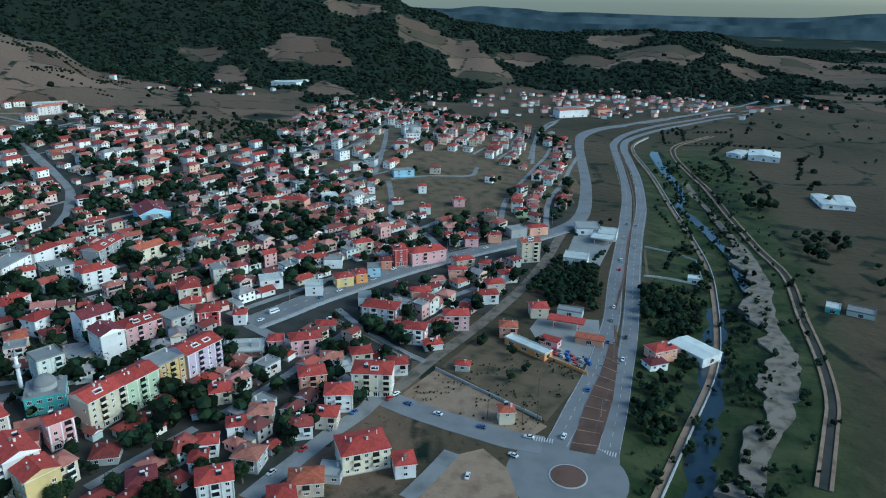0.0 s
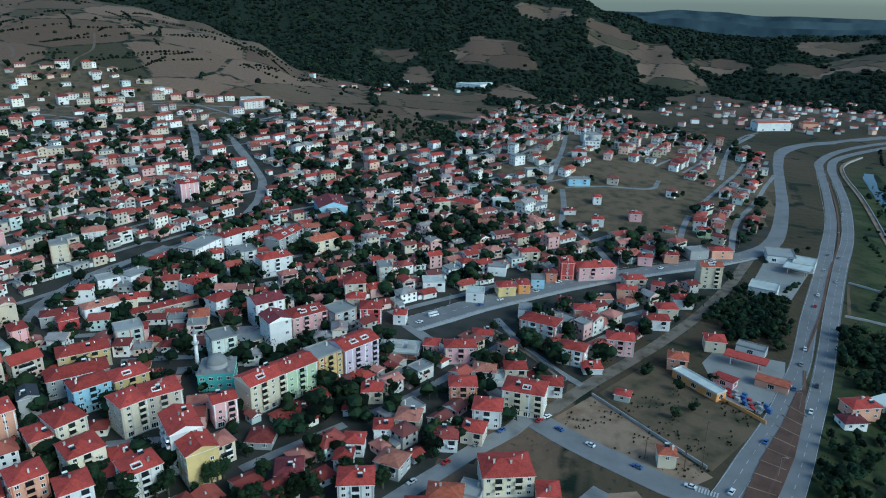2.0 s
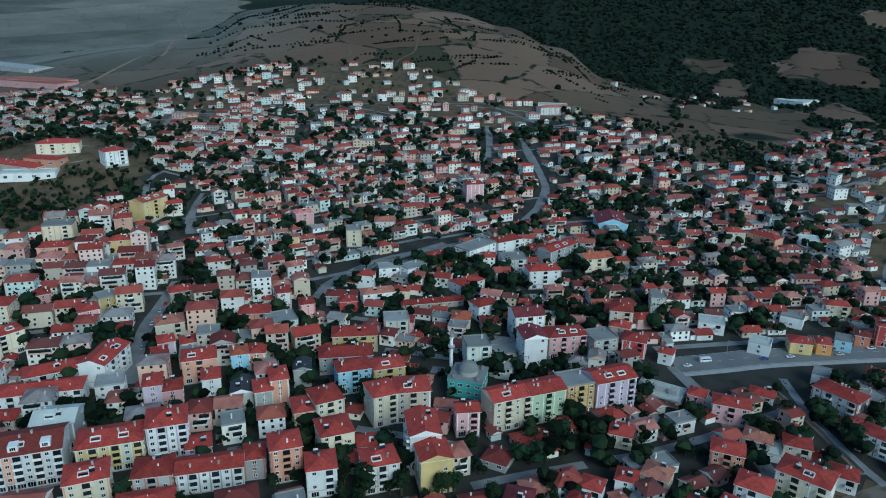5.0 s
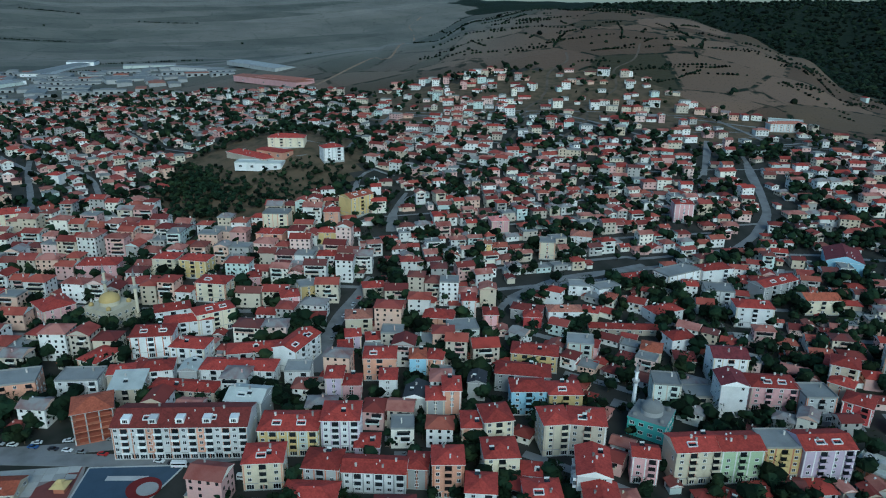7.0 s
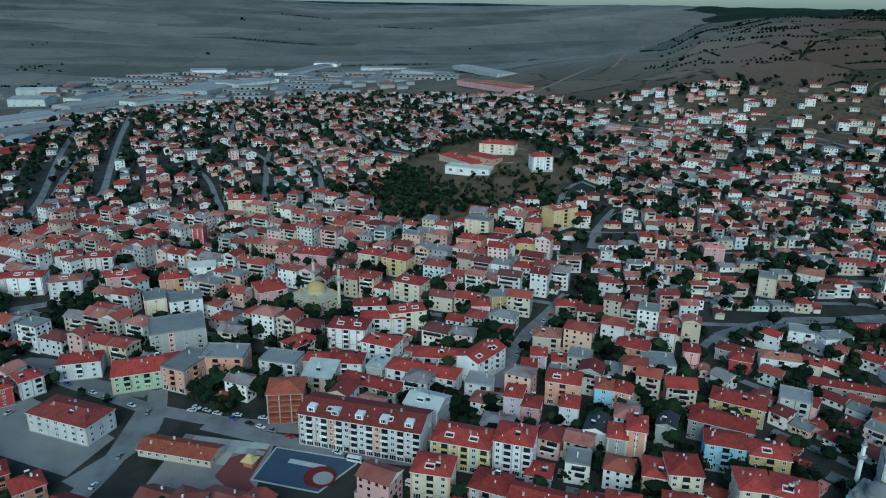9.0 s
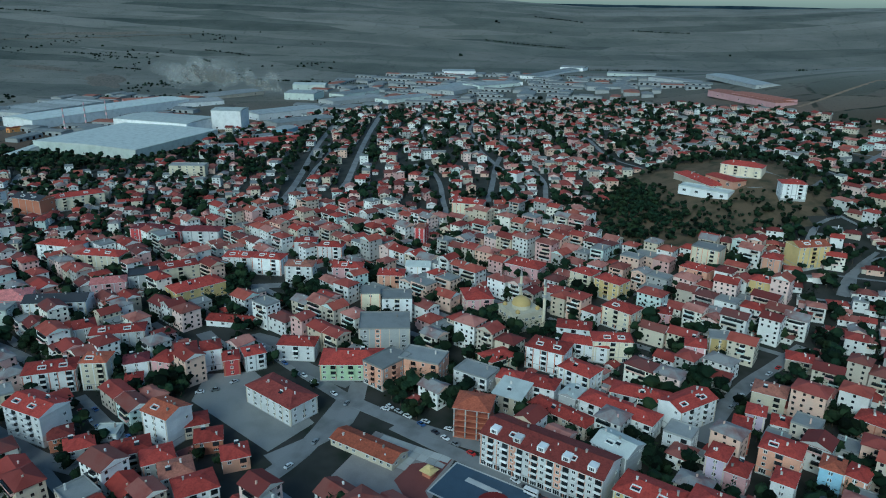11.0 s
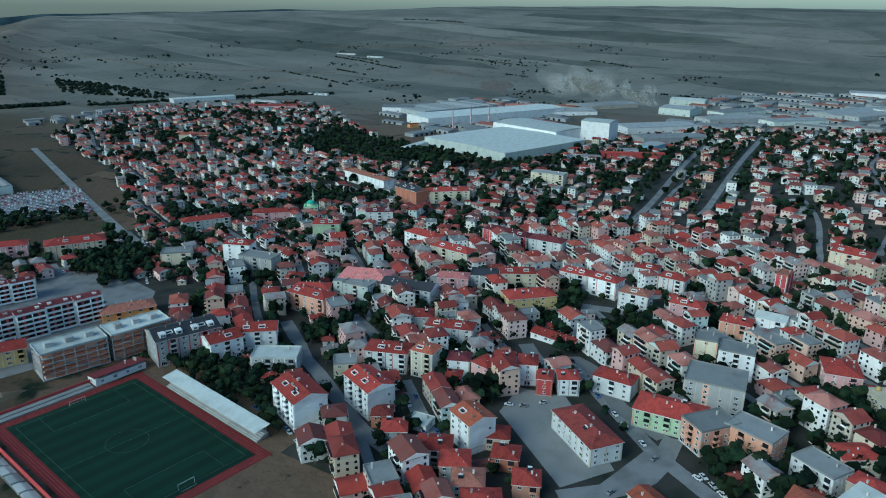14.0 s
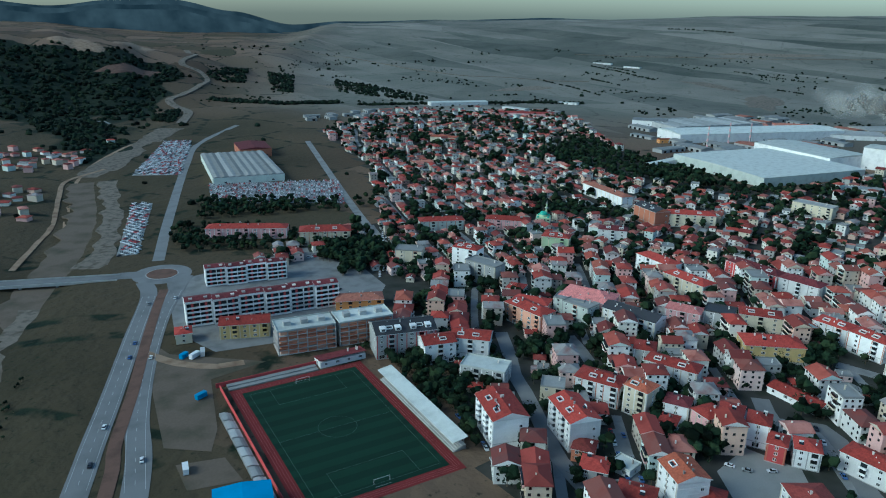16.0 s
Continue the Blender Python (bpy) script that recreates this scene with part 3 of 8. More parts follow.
def terrace_flats(x, y, turn, w, floors, label):
    """A long white block stepped in plan, with deep balconies along every storey and a tiled roof with attic boxes."""
    top = tagged(new("apartment_block"), label, "apartment block", "white flats by the roundabout")
    top.matrix_basis = pose(x, y, ground(x, y), 0, 0, turn)
    n = max(2, round(w / 15))
    u, H = w / n, 0.5 + 2.95 * floors
    wall = Heap().box(-u / 2 + 0.01, -5, -1, u / 2 - 0.01, 7, H).mesh("wall", [WALL["white"]])
    tray = Heap().add(*long_tray(u - 0.5, 2.0)).mesh("balcony_band", [WALL["white"]])
    glass = Heap().box(-u / 2 + 0.9, -0.06, 0.35, u / 2 - 0.9, 0.01, 2.5).mesh("glazing", [M_PANE])
    fin = Heap().box(-0.14, -1.9, 0.04, 0.14, 0, 2.9).mesh("fin", [WALL["white"]])
    pier = Heap().box(-0.7, -0.12, 0.05, 0.7, 0.0, 2.8).mesh("brick_pier", [WALL["red"]])
    cap = roof_shape(u, 12, "gable", 0.15, 0.3, 0.26).mesh("roof", [ROOF["maroon"], M_FRAME, WALL["white"]])
    attic = Heap().box(-1.0, -0.9, -1.2, 1.0, 0.9, 0.7).box(-1.15, -1.05, 0.7, 1.15, 1.05, 0.85).mesh("attic_box", [M_CHIM])
    for k in range(n):
        cx, step = -w / 2 + u * (k + 0.5), -1.7 * (k % 2)
        m = pose(cx, step, 0)
        part("wall", wall, top, m)
        part("roof", cap, top, m @ pose(0, 1, H + 0.01))
        part("parapet", Heap().add(*long_tray(u - 0.1, 0.9)).mesh("parapet", [WALL["white"]]), top, m @ pose(0, -5, H + 0.22))
        for q in (-0.28, 0.28):
            part("attic_box", attic, top, m @ pose(q * u, -1.2, H + 1.1))
        for f in range(floors):
            e = m @ pose(0, -5, 0.5 + 2.95 * f)
            part("balcony_band", tray, top, e)
            part("glazing", glass, top, e)
            for q in (-0.5, 0.0):
                part("fin", fin, top, e @ pose(q * u + 0.4, 0, 0))
            for q in (-0.24, 0.26):
                part("brick_pier", pier, top, e @ pose(q * u, -0.06, 0))
    a = math.radians(turn)
    for k in range(-3, 4):
        BOXES.append((x + k * w / 7 * math.cos(a), y + k * w / 7 * math.sin(a), 8.5))


def storeys(h, floors):
    return 0.5 + 2.9 * floors


def building(name, x, y, turn, w, d, floors, wall, roof="red", kind="hip", label="", category="house", group="", faces=2, trim=True, shop=False, balconies=True, gap=3.5, style="", dormers=0, accent=""):
    """A plastered house of flats: walls, roof, and each window, balcony and chimney as a part of its own."""
    rng = random.Random(int(x * 7 + y * 13))
    if name == "house" and x > -120:
        w, d, floors = max(7.0, w * 0.84), d * 0.84, floors - (1 if floors == 3 and w < 14 else 0)
        label = label or "%s %d-storey house with a %s roof" % (wall, floors, {"metal": "white sheet", "concrete": "flat concrete"}.get(roof, roof + " tiled"))
    zs = [ground(x + u * w / 2, y + v * w / 2) for u in (-1, 1) for v in (-1, 1)] + [ground(x, y)]
    z = sum(zs) / len(zs)
    low = min(zs) - z - 0.5
    H = storeys(0, floors)
    top = tagged(new(name), label or "%s %d-storey house with a %s roof" % (wall, floors, {"metal": "white sheet", "concrete": "flat concrete"}.get(roof, roof + " tiled")), category, group)
    top.matrix_basis = pose(x, y, z, 0, 0, turn)
    belts = [0.5 + 2.9 * k - 0.2 for k in range(1, floors)] if trim and floors > 2 else []
    bays = [0, 0]
    if floors > 2 and not style:
        bays = [0 if kind == "gable" and q == min(w, d) else max(2, int(q / rng.choice((3.6, 5.4, 7.0)))) for q in (w, d)]
    body = relief(w, d, low, H, belts, bays, floors > 3)
    if kind == "gable":
        p = 0.36 * min(w, d) / 2
        if d <= w:
            body.add([(-w / 2, -d / 2, H), (-w / 2, d / 2, H), (-w / 2, 0, H + p), (w / 2, -d / 2, H), (w / 2, d / 2, H), (w / 2, 0, H + p)], [(0, 2, 1), (3, 4, 5), (0, 3, 5, 2), (1, 2, 5, 4)])
        else:
            body.add([(-w / 2, -d / 2, H), (w / 2, -d / 2, H), (0, -d / 2, H + p), (-w / 2, d / 2, H), (w / 2, d / 2, H), (0, d / 2, H + p)], [(0, 1, 2), (3, 5, 4), (0, 2, 5, 3), (1, 4, 5, 2)])
    tint = accent or rng.choice(("white", "cream", "grey", "beige", "salmon", "white", "brick", wall))
    part("wall", body.mesh("wall", [WALL[wall], WALL[tint], M_CONC]), top)
    cap = roof_shape(w, d, kind)
    if kind in ("hip", "gable"):
        for _ in range(min(3, int(w * d / 70))):
            cx, cy = rng.uniform(-0.36, 0.36) * w, rng.uniform(-0.36, 0.36) * d
            rise = 0.36 * (min(w, d) / 2 - (abs(cy) if d <= w else abs(cx)))
            r = rng.uniform(0.12, 0.28)
            cap.box(cx - r, cy - r, rise * 0.6, cx + r, cy + r, rise + rng.uniform(0.6, 1.1), 1)
        # a low ridge of rounded tiles
        u, t = (w if w >= d else d) / 2 - (min(w, d) * 0.46 if kind == "hip" else 0), 0.36 * min(w, d) / 2 + 0.2
        if u > 0.6:
            cap.box(-u, -0.16, t - 0.1, u, 0.16, t + 0.12, 0, pose(0, 0, 0, 0, 0, 0 if w >= d else 90))
    part("roof", cap.mesh("roof", [ROOF[roof], M_FRAME, WALL[wall]]), top, pose(0, 0, H + 0.01))
    # the walls that face the open side of the town carry the windows
    order = sorted(sides(w, d), key=lambda s: math.cos(math.radians(turn + s[2] - 90) - math.atan2(40 - y, -30 - x)), reverse=True)
    far = math.hypot(x + 30, y - 40)
    for i, (sx, sy, st, length) in enumerate(order[:faces if far < 480 else 1]):
        n = max(1, int((length - 1.2) / (gap * (1.0 if far < 260 else 1.2 if far < 340 else 1.55 if far < 460 else 2.1))))
        if kind == "gable" and length == min(w, d) and floors > 2:
            # blank party walls, with one small stair window a storey at most
            for k in range(1, floors, 2):
                part("window", WINDOW["small"], top, pose(sx, sy, 0, 0, 0, st) @ pose(length * 0.28, -0.045, 1.35 + 2.9 * k))
            continue
        pitch = length / n
        wall_m = pose(sx, sy, 0, 0, 0, st)
        bal = [] if not balconies or floors < 2 or n < 2 or (i > 0 and (floors < 4 or n < 4)) else [j for j in range(n) if j % (2 if far < 360 and n > 2 else 3) == 1]
        if ((accent and length > 12) or (floors >= 4 and length > 15 and i == 0)) and style != "frame":
            c = accent or rng.choice(("white", "salmon", "beige", "grey", "cream"))
            for j in range(n):
                if j % 3 == 1:
                    part("facade_panel", Heap().box(-1.55, -0.045, 3.2, 1.55, 0.01, H - 0.05).mesh("facade_panel", [WALL[c]]), top, wall_m @ pose(-length / 2 + pitch * (j + 0.5), 0, 0))
        for k in range(floors):
            for j in range(n):
                u = -length / 2 + pitch * (j + 0.5)
                if k == 0 and (shop or floors >= 4) and i == 0:
                    part("shop_window", WINDOW["shop"], top, wall_m @ pose(u, -0.01, 0.5))
                elif j in bal and k > 0:
                    part("balcony", BALCONY[wall], top, wall_m @ pose(u, -0.05, 0.5 + 2.9 * k))
                elif rng.random() < 0.92:
                    part("window", WINDOW["wide" if pitch > 3.7 and j % 2 else "small"], top, wall_m @ pose(u, -0.045, 1.35 + 2.9 * k))
    for j in range(dormers):
        u = -w / 2 + w * (j + 0.5) / dormers
        side = -1 if math.cos(math.radians(turn - 90) - math.atan2(40 - y, -30 - x)) > 0 else 1
        e = part("dormer", Heap().box(-1.7, -1.6, -1.0, 1.7, 2.4, 2.0).mesh("dormer", [WALL["white"]]), top, pose(u, side * d * 0.33, H + 1.0))
        part("dormer_window", WINDOW["wide"], e, pose(0, side * 1.6 if side < 0 else 2.4, 0.1, 0, 0, 0 if side < 0 else 180))
    if kind != "flat":
        for k in range(1 + int(w * d > 210) + int(w > 24)):
            cx, cy = rng.uniform(-0.38, 0.38) * w, rng.uniform(-0.28, 0.28) * d
            rise = 0.36 * (min(w, d) / 2 - (abs(cy) if d <= w else abs(cx)))
            part("chimney", CHIMNEY, top, pose(cx, cy, H + rise + 0.4))
        if floors > 3 and d <= w and min(w, d) > 10 and rng.random() < 0.65:
            # a white-framed roof terrace cut into the slope that faces the open side
            side = -1 if math.cos(math.radians(turn - 90) - math.atan2(40 - y, -30 - x)) > 0 else 1
            for q in range(1 + int(w > 20)):
                u = (rng.uniform(-0.2, 0.2) if w <= 20 else rng.uniform(-0.3, -0.12) + 0.42 * q) * w
                part("roof_terrace", ROOF_TERRACE, top, pose(u, side * d * 0.27, H + 0.36 * d * 0.23 + 0.1, -14 * side))
        if rng.random() < 0.5:
            cx, cy = rng.uniform(-0.3, 0.3) * w, rng.choice((-0.22, 0.22)) * d
            rise = 0.36 * (min(w, d) / 2 - (abs(cy) if d <= w else abs(cx)))
            part("solar_heater", HEATER, top, pose(cx, cy, H + rise + 0.75, 20 * (1 if cy < 0 else 1)))
    else:
        part("chimney", CHIMNEY, top, pose(w * 0.25, d * 0.2, H + 0.9))
    BOXES.append((x, y, 0.42 * math.hypot(w, d)))
    if max(w, d) > 1.7 * min(w, d):
        k = (max(w, d) - min(w, d)) / 2
        a = math.radians(turn + (0 if w > d else 90))
        BOXES[-1] = (x, y, 0.6 * min(w, d))
        for s in (-1, -0.5, 0.5, 1):
            BOXES.append((x + s * k * math.cos(a), y + s * k * math.sin(a), 0.6 * min(w, d)))
    return top


# ---- strips: roads, kerbs, water
def smooth_line(pts, step=8.0):
    """A rounded line through the given corners."""
    p = [Vector((*q, 0)) for q in pts]
    p = [2 * p[0] - p[1]] + p + [2 * p[-1] - p[-2]]
    out = []
    for a, b, c, d in zip(p, p[1:], p[2:], p[3:]):
        n = max(1, int((c - b).length / step))
        for i in range(n):
            t = i / n
            out.append(0.5 * ((2 * b) + (c - a) * t + (2 * a - 5 * b + 4 * c - d) * t * t + (3 * b - a - 3 * c + d) * t ** 3))
    out.append(p[-2])
    return [(v.x, v.y) for v in out]


ROADS = []          # line, half width


def strip(name, pts, width, mat, lift=0.12, thick=0.6, side=0.0, track=True, step=8.0, level=None, wobble=0.0):
    """A flat band along a line, laid on the ground; side shifts it across."""
    line = smooth_line(pts, step)
    if track:
        ROADS.append((line, width / 2))
    h = Heap()
    rows = []
    for i, (x, y) in enumerate(line):
        a, b = line[max(0, i - 1)], line[min(len(line) - 1, i + 1)]
        t = Vector((b[0] - a[0], b[1] - a[1], 0)).normalized()
        nx, ny = t.y, -t.x
        z = (ground(x, y) if level is None else level) + lift
        l, r = side - width / 2 * (1 + wobble * noise.noise(Vector((i / 2.3, 1.5, 0)))), side + width / 2 * (1 + wobble * noise.noise(Vector((i / 2.1, 7.5, 0))))
        rows.append([(x + nx * l, y + ny * l, z), (x + nx * r, y + ny * r, z), (x + nx * r, y + ny * r, z - thick), (x + nx * l, y + ny * l, z - thick)])
    v = [q for row in rows for q in row]
    f = []
    for i in range(len(rows) - 1):
        k = 4 * i
        f += [(k, k + 4, k + 5, k + 1), (k + 1, k + 5, k + 6, k + 2), (k + 3, k + 7, k + 4, k)]
    f += [(0, 1, 2, 3), (k + 7, k + 6, k + 5, k + 4)]
    h.add(v, [q[::-1] for q in f])
    return tagged(new(name, h.mesh(name, [mat])), kind="structure")


def apron(name, pts, mat, lift=0.08, thick=0.5, track=True):
    """A paved or bare piece of ground with straight edges."""
    v = [(x, y, ground(x, y) + lift) for x, y in pts]
    n = len(v)
    area = sum(a[0] * b[1] - b[0] * a[1] for a, b in zip(v, v[1:] + v[:1]))
    if area < 0:
        v = v[::-1]
    h = Heap().add(v + [(x, y, z - thick) for x, y, z in v], [tuple(range(n))] + [(n + i, n + (i + 1) % n, (i + 1) % n, i) for i in range(n)])
    if track:
        AREAS.append([(p[0], p[1]) for p in v])
    return tagged(new(name, h.mesh(name, [mat])), kind="structure")


AREAS = []


def inside(x, y, poly):
    hit = False
    for (a, b), (c, d) in zip(poly, poly[1:] + poly[:1]):
        if (b > y) != (d > y) and x < (c - a) * (y - b) / (d - b) + a:
            hit = not hit
    return hit


ROAD_CELLS = {}
ROAD_SEEN = [0]


def near_road(x, y, r):
    while ROAD_SEEN[0] < len(ROADS):
        line, half = ROADS[ROAD_SEEN[0]]
        ROAD_SEEN[0] += 1
        for a, b in line:
            ROAD_CELLS.setdefault((int(a // 30), int(b // 30)), []).append((a, b, half))
    i, j = int(x // 30), int(y // 30)
    return any((x - a) ** 2 + (y - b) ** 2 < (half + r) ** 2 for u in (i - 1, i, i + 1) for v in (j - 1, j, j + 1) for a, b, half in ROAD_CELLS.get((u, v), ()))


# ---------------------------------------------------------------- the land
TOWN = [(-72, 217), (-30, 290), (60, 440), (95, 545), (125, 640), (150, 780), (165, 900), (120, 1000), (56, 1060), (10, 1132), (-86, 1245),
        (-193, 1238), (-199, 937), (-190, 790), (-250, 775), (-300, 850), (-385, 915), (-519, 874), (-606, 864), (-740, 896), (-848, 842),
        (-927, 745), (-969, 689), (-985, 560), (-1100, 520), (-1350, 300), (-1400, 0), (-1268, -185)]
TOWN += [(-1036, -308), (-860, -300), (-800, -420), (-873, -520), (-1000, -700), (-1100, -838), (-1150, -970), (-927, -1150), (-640, -1000), (-540, -686),
         (-420, -470), (-337, -468), (-259, -417), (-215, -330), (-225, -290), (-300, -300), (-285, -200), (-240, -110), (-225, -60), (-190, 0), (-200, 110), (-130, 190)]


KNOLL = [(-545, 175), (-520, 225), (-545, 330), (-590, 372), (-690, 375), (-745, 280), (-700, 215), (-610, 175)]
HILL = [(-60, 560), (60, 560), (130, 650), (150, 800), (60, 1000), (-80, 1000), (-120, 700)]      # open slopes round the hill mosque

SLOPE = [(-577, 693), (-472, 712), (-452, 886), (-560, 1000), (-799, 1000), (-900, 700), (-971, 592), (-916, 519), (-772, 469), (-708, 492), (-710, 626)]


def build_land():
    def axis(lo, hi, mid0, mid1, fine):
        a = list(np.arange(mid0, mid1 + 1, fine))
        s, v = fine, mid0
        while v > lo:
            s = min(s * 1.1, 46.0)
            v -= s
            a.insert(0, v)
        s, v = fine, mid1
        while v < hi:
            s = min(s * 1.1, 46.0)
            v += s
            a.append(v)
        return a
    xs, ys = axis(-4500, 2700, -1500, 420, 15.0), axis(-4500, 4500, -1250, 1400, 15.0)
    v = [(x, y, ground(x, y)) for y in ys for x in xs]
    nx = len(xs)
    f, s = [], []
    for j in range(len(ys) - 1):
        for i in range(nx - 1):
            f.append((j * nx + i, j * nx + i + 1, (j + 1) * nx + i + 1, (j + 1) * nx + i))
            c = (xs[i] + xs[i + 1]) / 2, (ys[j] + ys[j + 1]) / 2
            s.append((2 if inside(*c, KNOLL) or inside(*c, HILL) or inside(*c, SLOPE) else 1) if inside(*c, TOWN) else 0)
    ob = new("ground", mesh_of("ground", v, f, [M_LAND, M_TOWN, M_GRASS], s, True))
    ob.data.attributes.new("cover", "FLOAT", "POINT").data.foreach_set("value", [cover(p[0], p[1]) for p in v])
    def share(x, y, a, b, r0, r1):
        q = math.degrees(math.atan2(-x, y - 40))
        return ease(a - 8, a + 4, q) * (1 - ease(b - 4, b + 8, q)) * ease(r0, r1, math.hypot(x, y - 40))
    # share of the pale field colour that also stands for haze far out
    ob.data.attributes.new("stubble_haze", "FLOAT", "POINT").data.foreach_set("value", [share(p[0], p[1], 52, 150, 1000, 1700) for p in v])
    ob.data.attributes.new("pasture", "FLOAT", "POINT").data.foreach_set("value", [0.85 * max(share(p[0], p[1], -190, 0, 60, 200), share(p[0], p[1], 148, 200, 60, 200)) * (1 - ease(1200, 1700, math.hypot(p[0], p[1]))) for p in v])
    ob.data.attributes.new("bank", "FLOAT", "POINT").data.foreach_set("value", [(1 - ease(40, 75, abs(p[0] - river_x(p[1]) - 8))) * (1 - ease(800, 1000, p[1])) * ease(-200, 0, p[1]) for p in v])
    return tagged(ob, "dry fields, woods and town ground", kind="structure")


build_land()


# bearing and height of the farthest hills
SKYLINE = [(-61, 130), (-31, 144), (-25, 108), (-17, 110), (-9, 113), (-5, 136), (-2.5, 146), (0, 128), (20, 150), (60, 200), (85, 205), (115, 212), (131, 178), (141, 165), (149, 140),
           (152.5, 118), (157, 190), (161, 246), (165, 240), (169, 205), (173, 226), (181, 215)]


def far_ridges():
    """Distant hills, far behind all the rest; pale blue haze painted as their glow."""
    m = bpy.data.materials.new("distant_hills_haze_glow")
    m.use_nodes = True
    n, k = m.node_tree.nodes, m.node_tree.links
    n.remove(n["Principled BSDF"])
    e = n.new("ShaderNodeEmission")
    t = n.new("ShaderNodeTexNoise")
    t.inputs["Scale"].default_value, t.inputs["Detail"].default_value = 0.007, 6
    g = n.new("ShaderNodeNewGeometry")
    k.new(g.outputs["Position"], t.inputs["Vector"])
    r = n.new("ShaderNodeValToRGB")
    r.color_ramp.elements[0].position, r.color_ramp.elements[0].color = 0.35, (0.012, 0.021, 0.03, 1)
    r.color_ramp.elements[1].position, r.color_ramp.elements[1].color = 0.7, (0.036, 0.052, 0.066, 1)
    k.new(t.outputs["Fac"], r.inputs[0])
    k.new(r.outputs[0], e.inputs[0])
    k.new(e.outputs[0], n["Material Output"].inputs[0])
    for i, (r0, lift, rise) in enumerate(((4430, -46, 16), (4560, -20, 12), (4720, 3, 8))):
        v, f = [], []
        for j in range(481):
            deg = -60 + j / 2
            b = math.radians(deg)
            x, y = -r0 * math.sin(b), 40 + r0 * math.cos(b)
            top = along(SKYLINE, deg)[0] + lift + rise * noise.noise(Vector((j / 18 + 40 * i, 2.0, 0))) + 0.4 * rise * noise.noise(Vector((j / 6, 9.0 + i, 0)))
            v += [(x, y, -60), (x, y, top), (x * 1.01, y * 1.01, top - 20)]
        for j in range(480):
            f += [(3 * j, 3 * j + 1, 3 * j + 4, 3 * j + 3), (3 * j + 1, 3 * j + 2, 3 * j + 5, 3 * j + 4)]
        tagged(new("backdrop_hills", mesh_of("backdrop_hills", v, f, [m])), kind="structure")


far_ridges()


# ---------------------------------------------------------------- roads
strip("road_highway_west", [(45, 238), (49, 252), (56, 270), (63, 286), (77, 317), (91, 355), (101, 385), (115, 439), (131, 495), (151, 565), (173, 653), (190, 745), (210, 869), (224, 932), (259, 1006), (324, 1082), (430, 1176), (540, 1265), (638, 1325)], 10, M_ASPH, lift=0.112)
strip("road_highway_east", [(66, 232), (70, 251), (82, 286), (92, 318), (104, 356), (117, 402), (133, 461), (154, 536), (178, 617), (201, 722), (216, 820), (227, 890), (250, 961), (313, 1041), (417, 1140), (523, 1223)], 9.5, M_ASPH, lift=0.124)
strip("road_boulevard", [(-109, 365), (-94, 383), (-78, 403), (-53, 429), (-32, 450), (-2, 476), (28, 499), (59, 521), (94, 551), (118, 592), (138, 687), (152, 787), (168, 893), (187, 975), (226, 1044), (278, 1087), (357, 1151)], 17, M_ASPH, lift=0.136)
strip("pavement_boulevard", [(-109, 365), (-94, 383), (-78, 403), (-53, 429), (-32, 450), (-2, 476), (28, 499), (59, 521), (94, 551)], 23, M_KERB, lift=0.09)
strip("road_cross", [(43, 254), (29, 258), (17, 264), (3, 271), (-13, 280), (-26, 289), (-38, 296)], 13, M_ASPH, lift=0.148)
strip("road_5", [(-38, 296), (-64, 323), (-85, 343), (-109, 363)], 7, M_STREET, lift=0.160)
strip("road_6", [(-29, 291), (-35, 277), (-46, 261), (-55, 245), (-65, 228), (-71, 217)], 8, M_STREET, lift=0.172)
strip("road_7", [(-24, 291), (-6, 325), (15, 359), (33, 390), (54, 431), (74, 479), (87, 517), (99, 552)], 7, M_GRAVEL, lift=0.184)
strip("road_8", [(5, 248), (-4, 232), (-12, 219)], 7, M_STREET, lift=0.196)
strip("road_9", [(95, 764), (125, 963), (174, 1110)], 6, M_STREET, lift=0.100)
strip("road_10", [(-316, 313), (-320, 333), (-321, 364), (-312, 396), (-297, 436)], 9, M_STREET, lift=0.112)
strip("road_11", [(-316, 313), (-296, 306), (-276, 304)], 7, M_STREET, lift=0.124)
strip("road_12", [(-291, 504), (-303, 550), (-322, 591), (-360, 638), (-394, 673), (-418, 703)], 8, M_STREET, lift=0.136)
strip("road_13", [(-415, 632), (-489, 734)], 6, M_STREET, lift=0.148)
strip("road_14", [(-1123, 556), (-1194, 645), (-1272, 746), (-1314, 830), (-2483, 1601), (-2741, 1739), (-2900, 1899)], 7, M_DIRT, lift=0.160)
strip("road_15", [(-598, 540), (-660, 618), (-712, 660), (-765, 742), (-836, 812), (-862, 872), (-904, 910)], 4, M_WASTE, lift=0.172)
strip("road_16", [(-448, 304), (-473, 321), (-495, 349), (-499, 373)], 6, M_STREET, lift=0.184)
strip("road_17", [(-307, 40), (-281, 78), (-259, 117), (-253, 131)], 8, M_STREET, lift=0.196)
strip("road_18", [(-301, 176), (-330, 196), (-351, 214), (-364, 229), (-389, 257)], 8, M_STREET, lift=0.100)
strip("road_19", [(-278, -10), (-300, 12), (-319, 18), (-344, 18)], 9, M_STREET, lift=0.112)
strip("road_20", [(-258, -13), (-284, 2), (-311, 10), (-327, 14)], 9, M_STREET, lift=0.124)
strip("road_21", [(-392, -50), (-364, -25), (-346, -5), (-331, 11), (-318, 30), (-306, 50), (-292, 81)], 8, M_STREET, lift=0.136)
strip("road_22", [(-652, -105), (-748, -109), (-945, -130), (-1124, -145)], 8, M_STREET, lift=0.148)
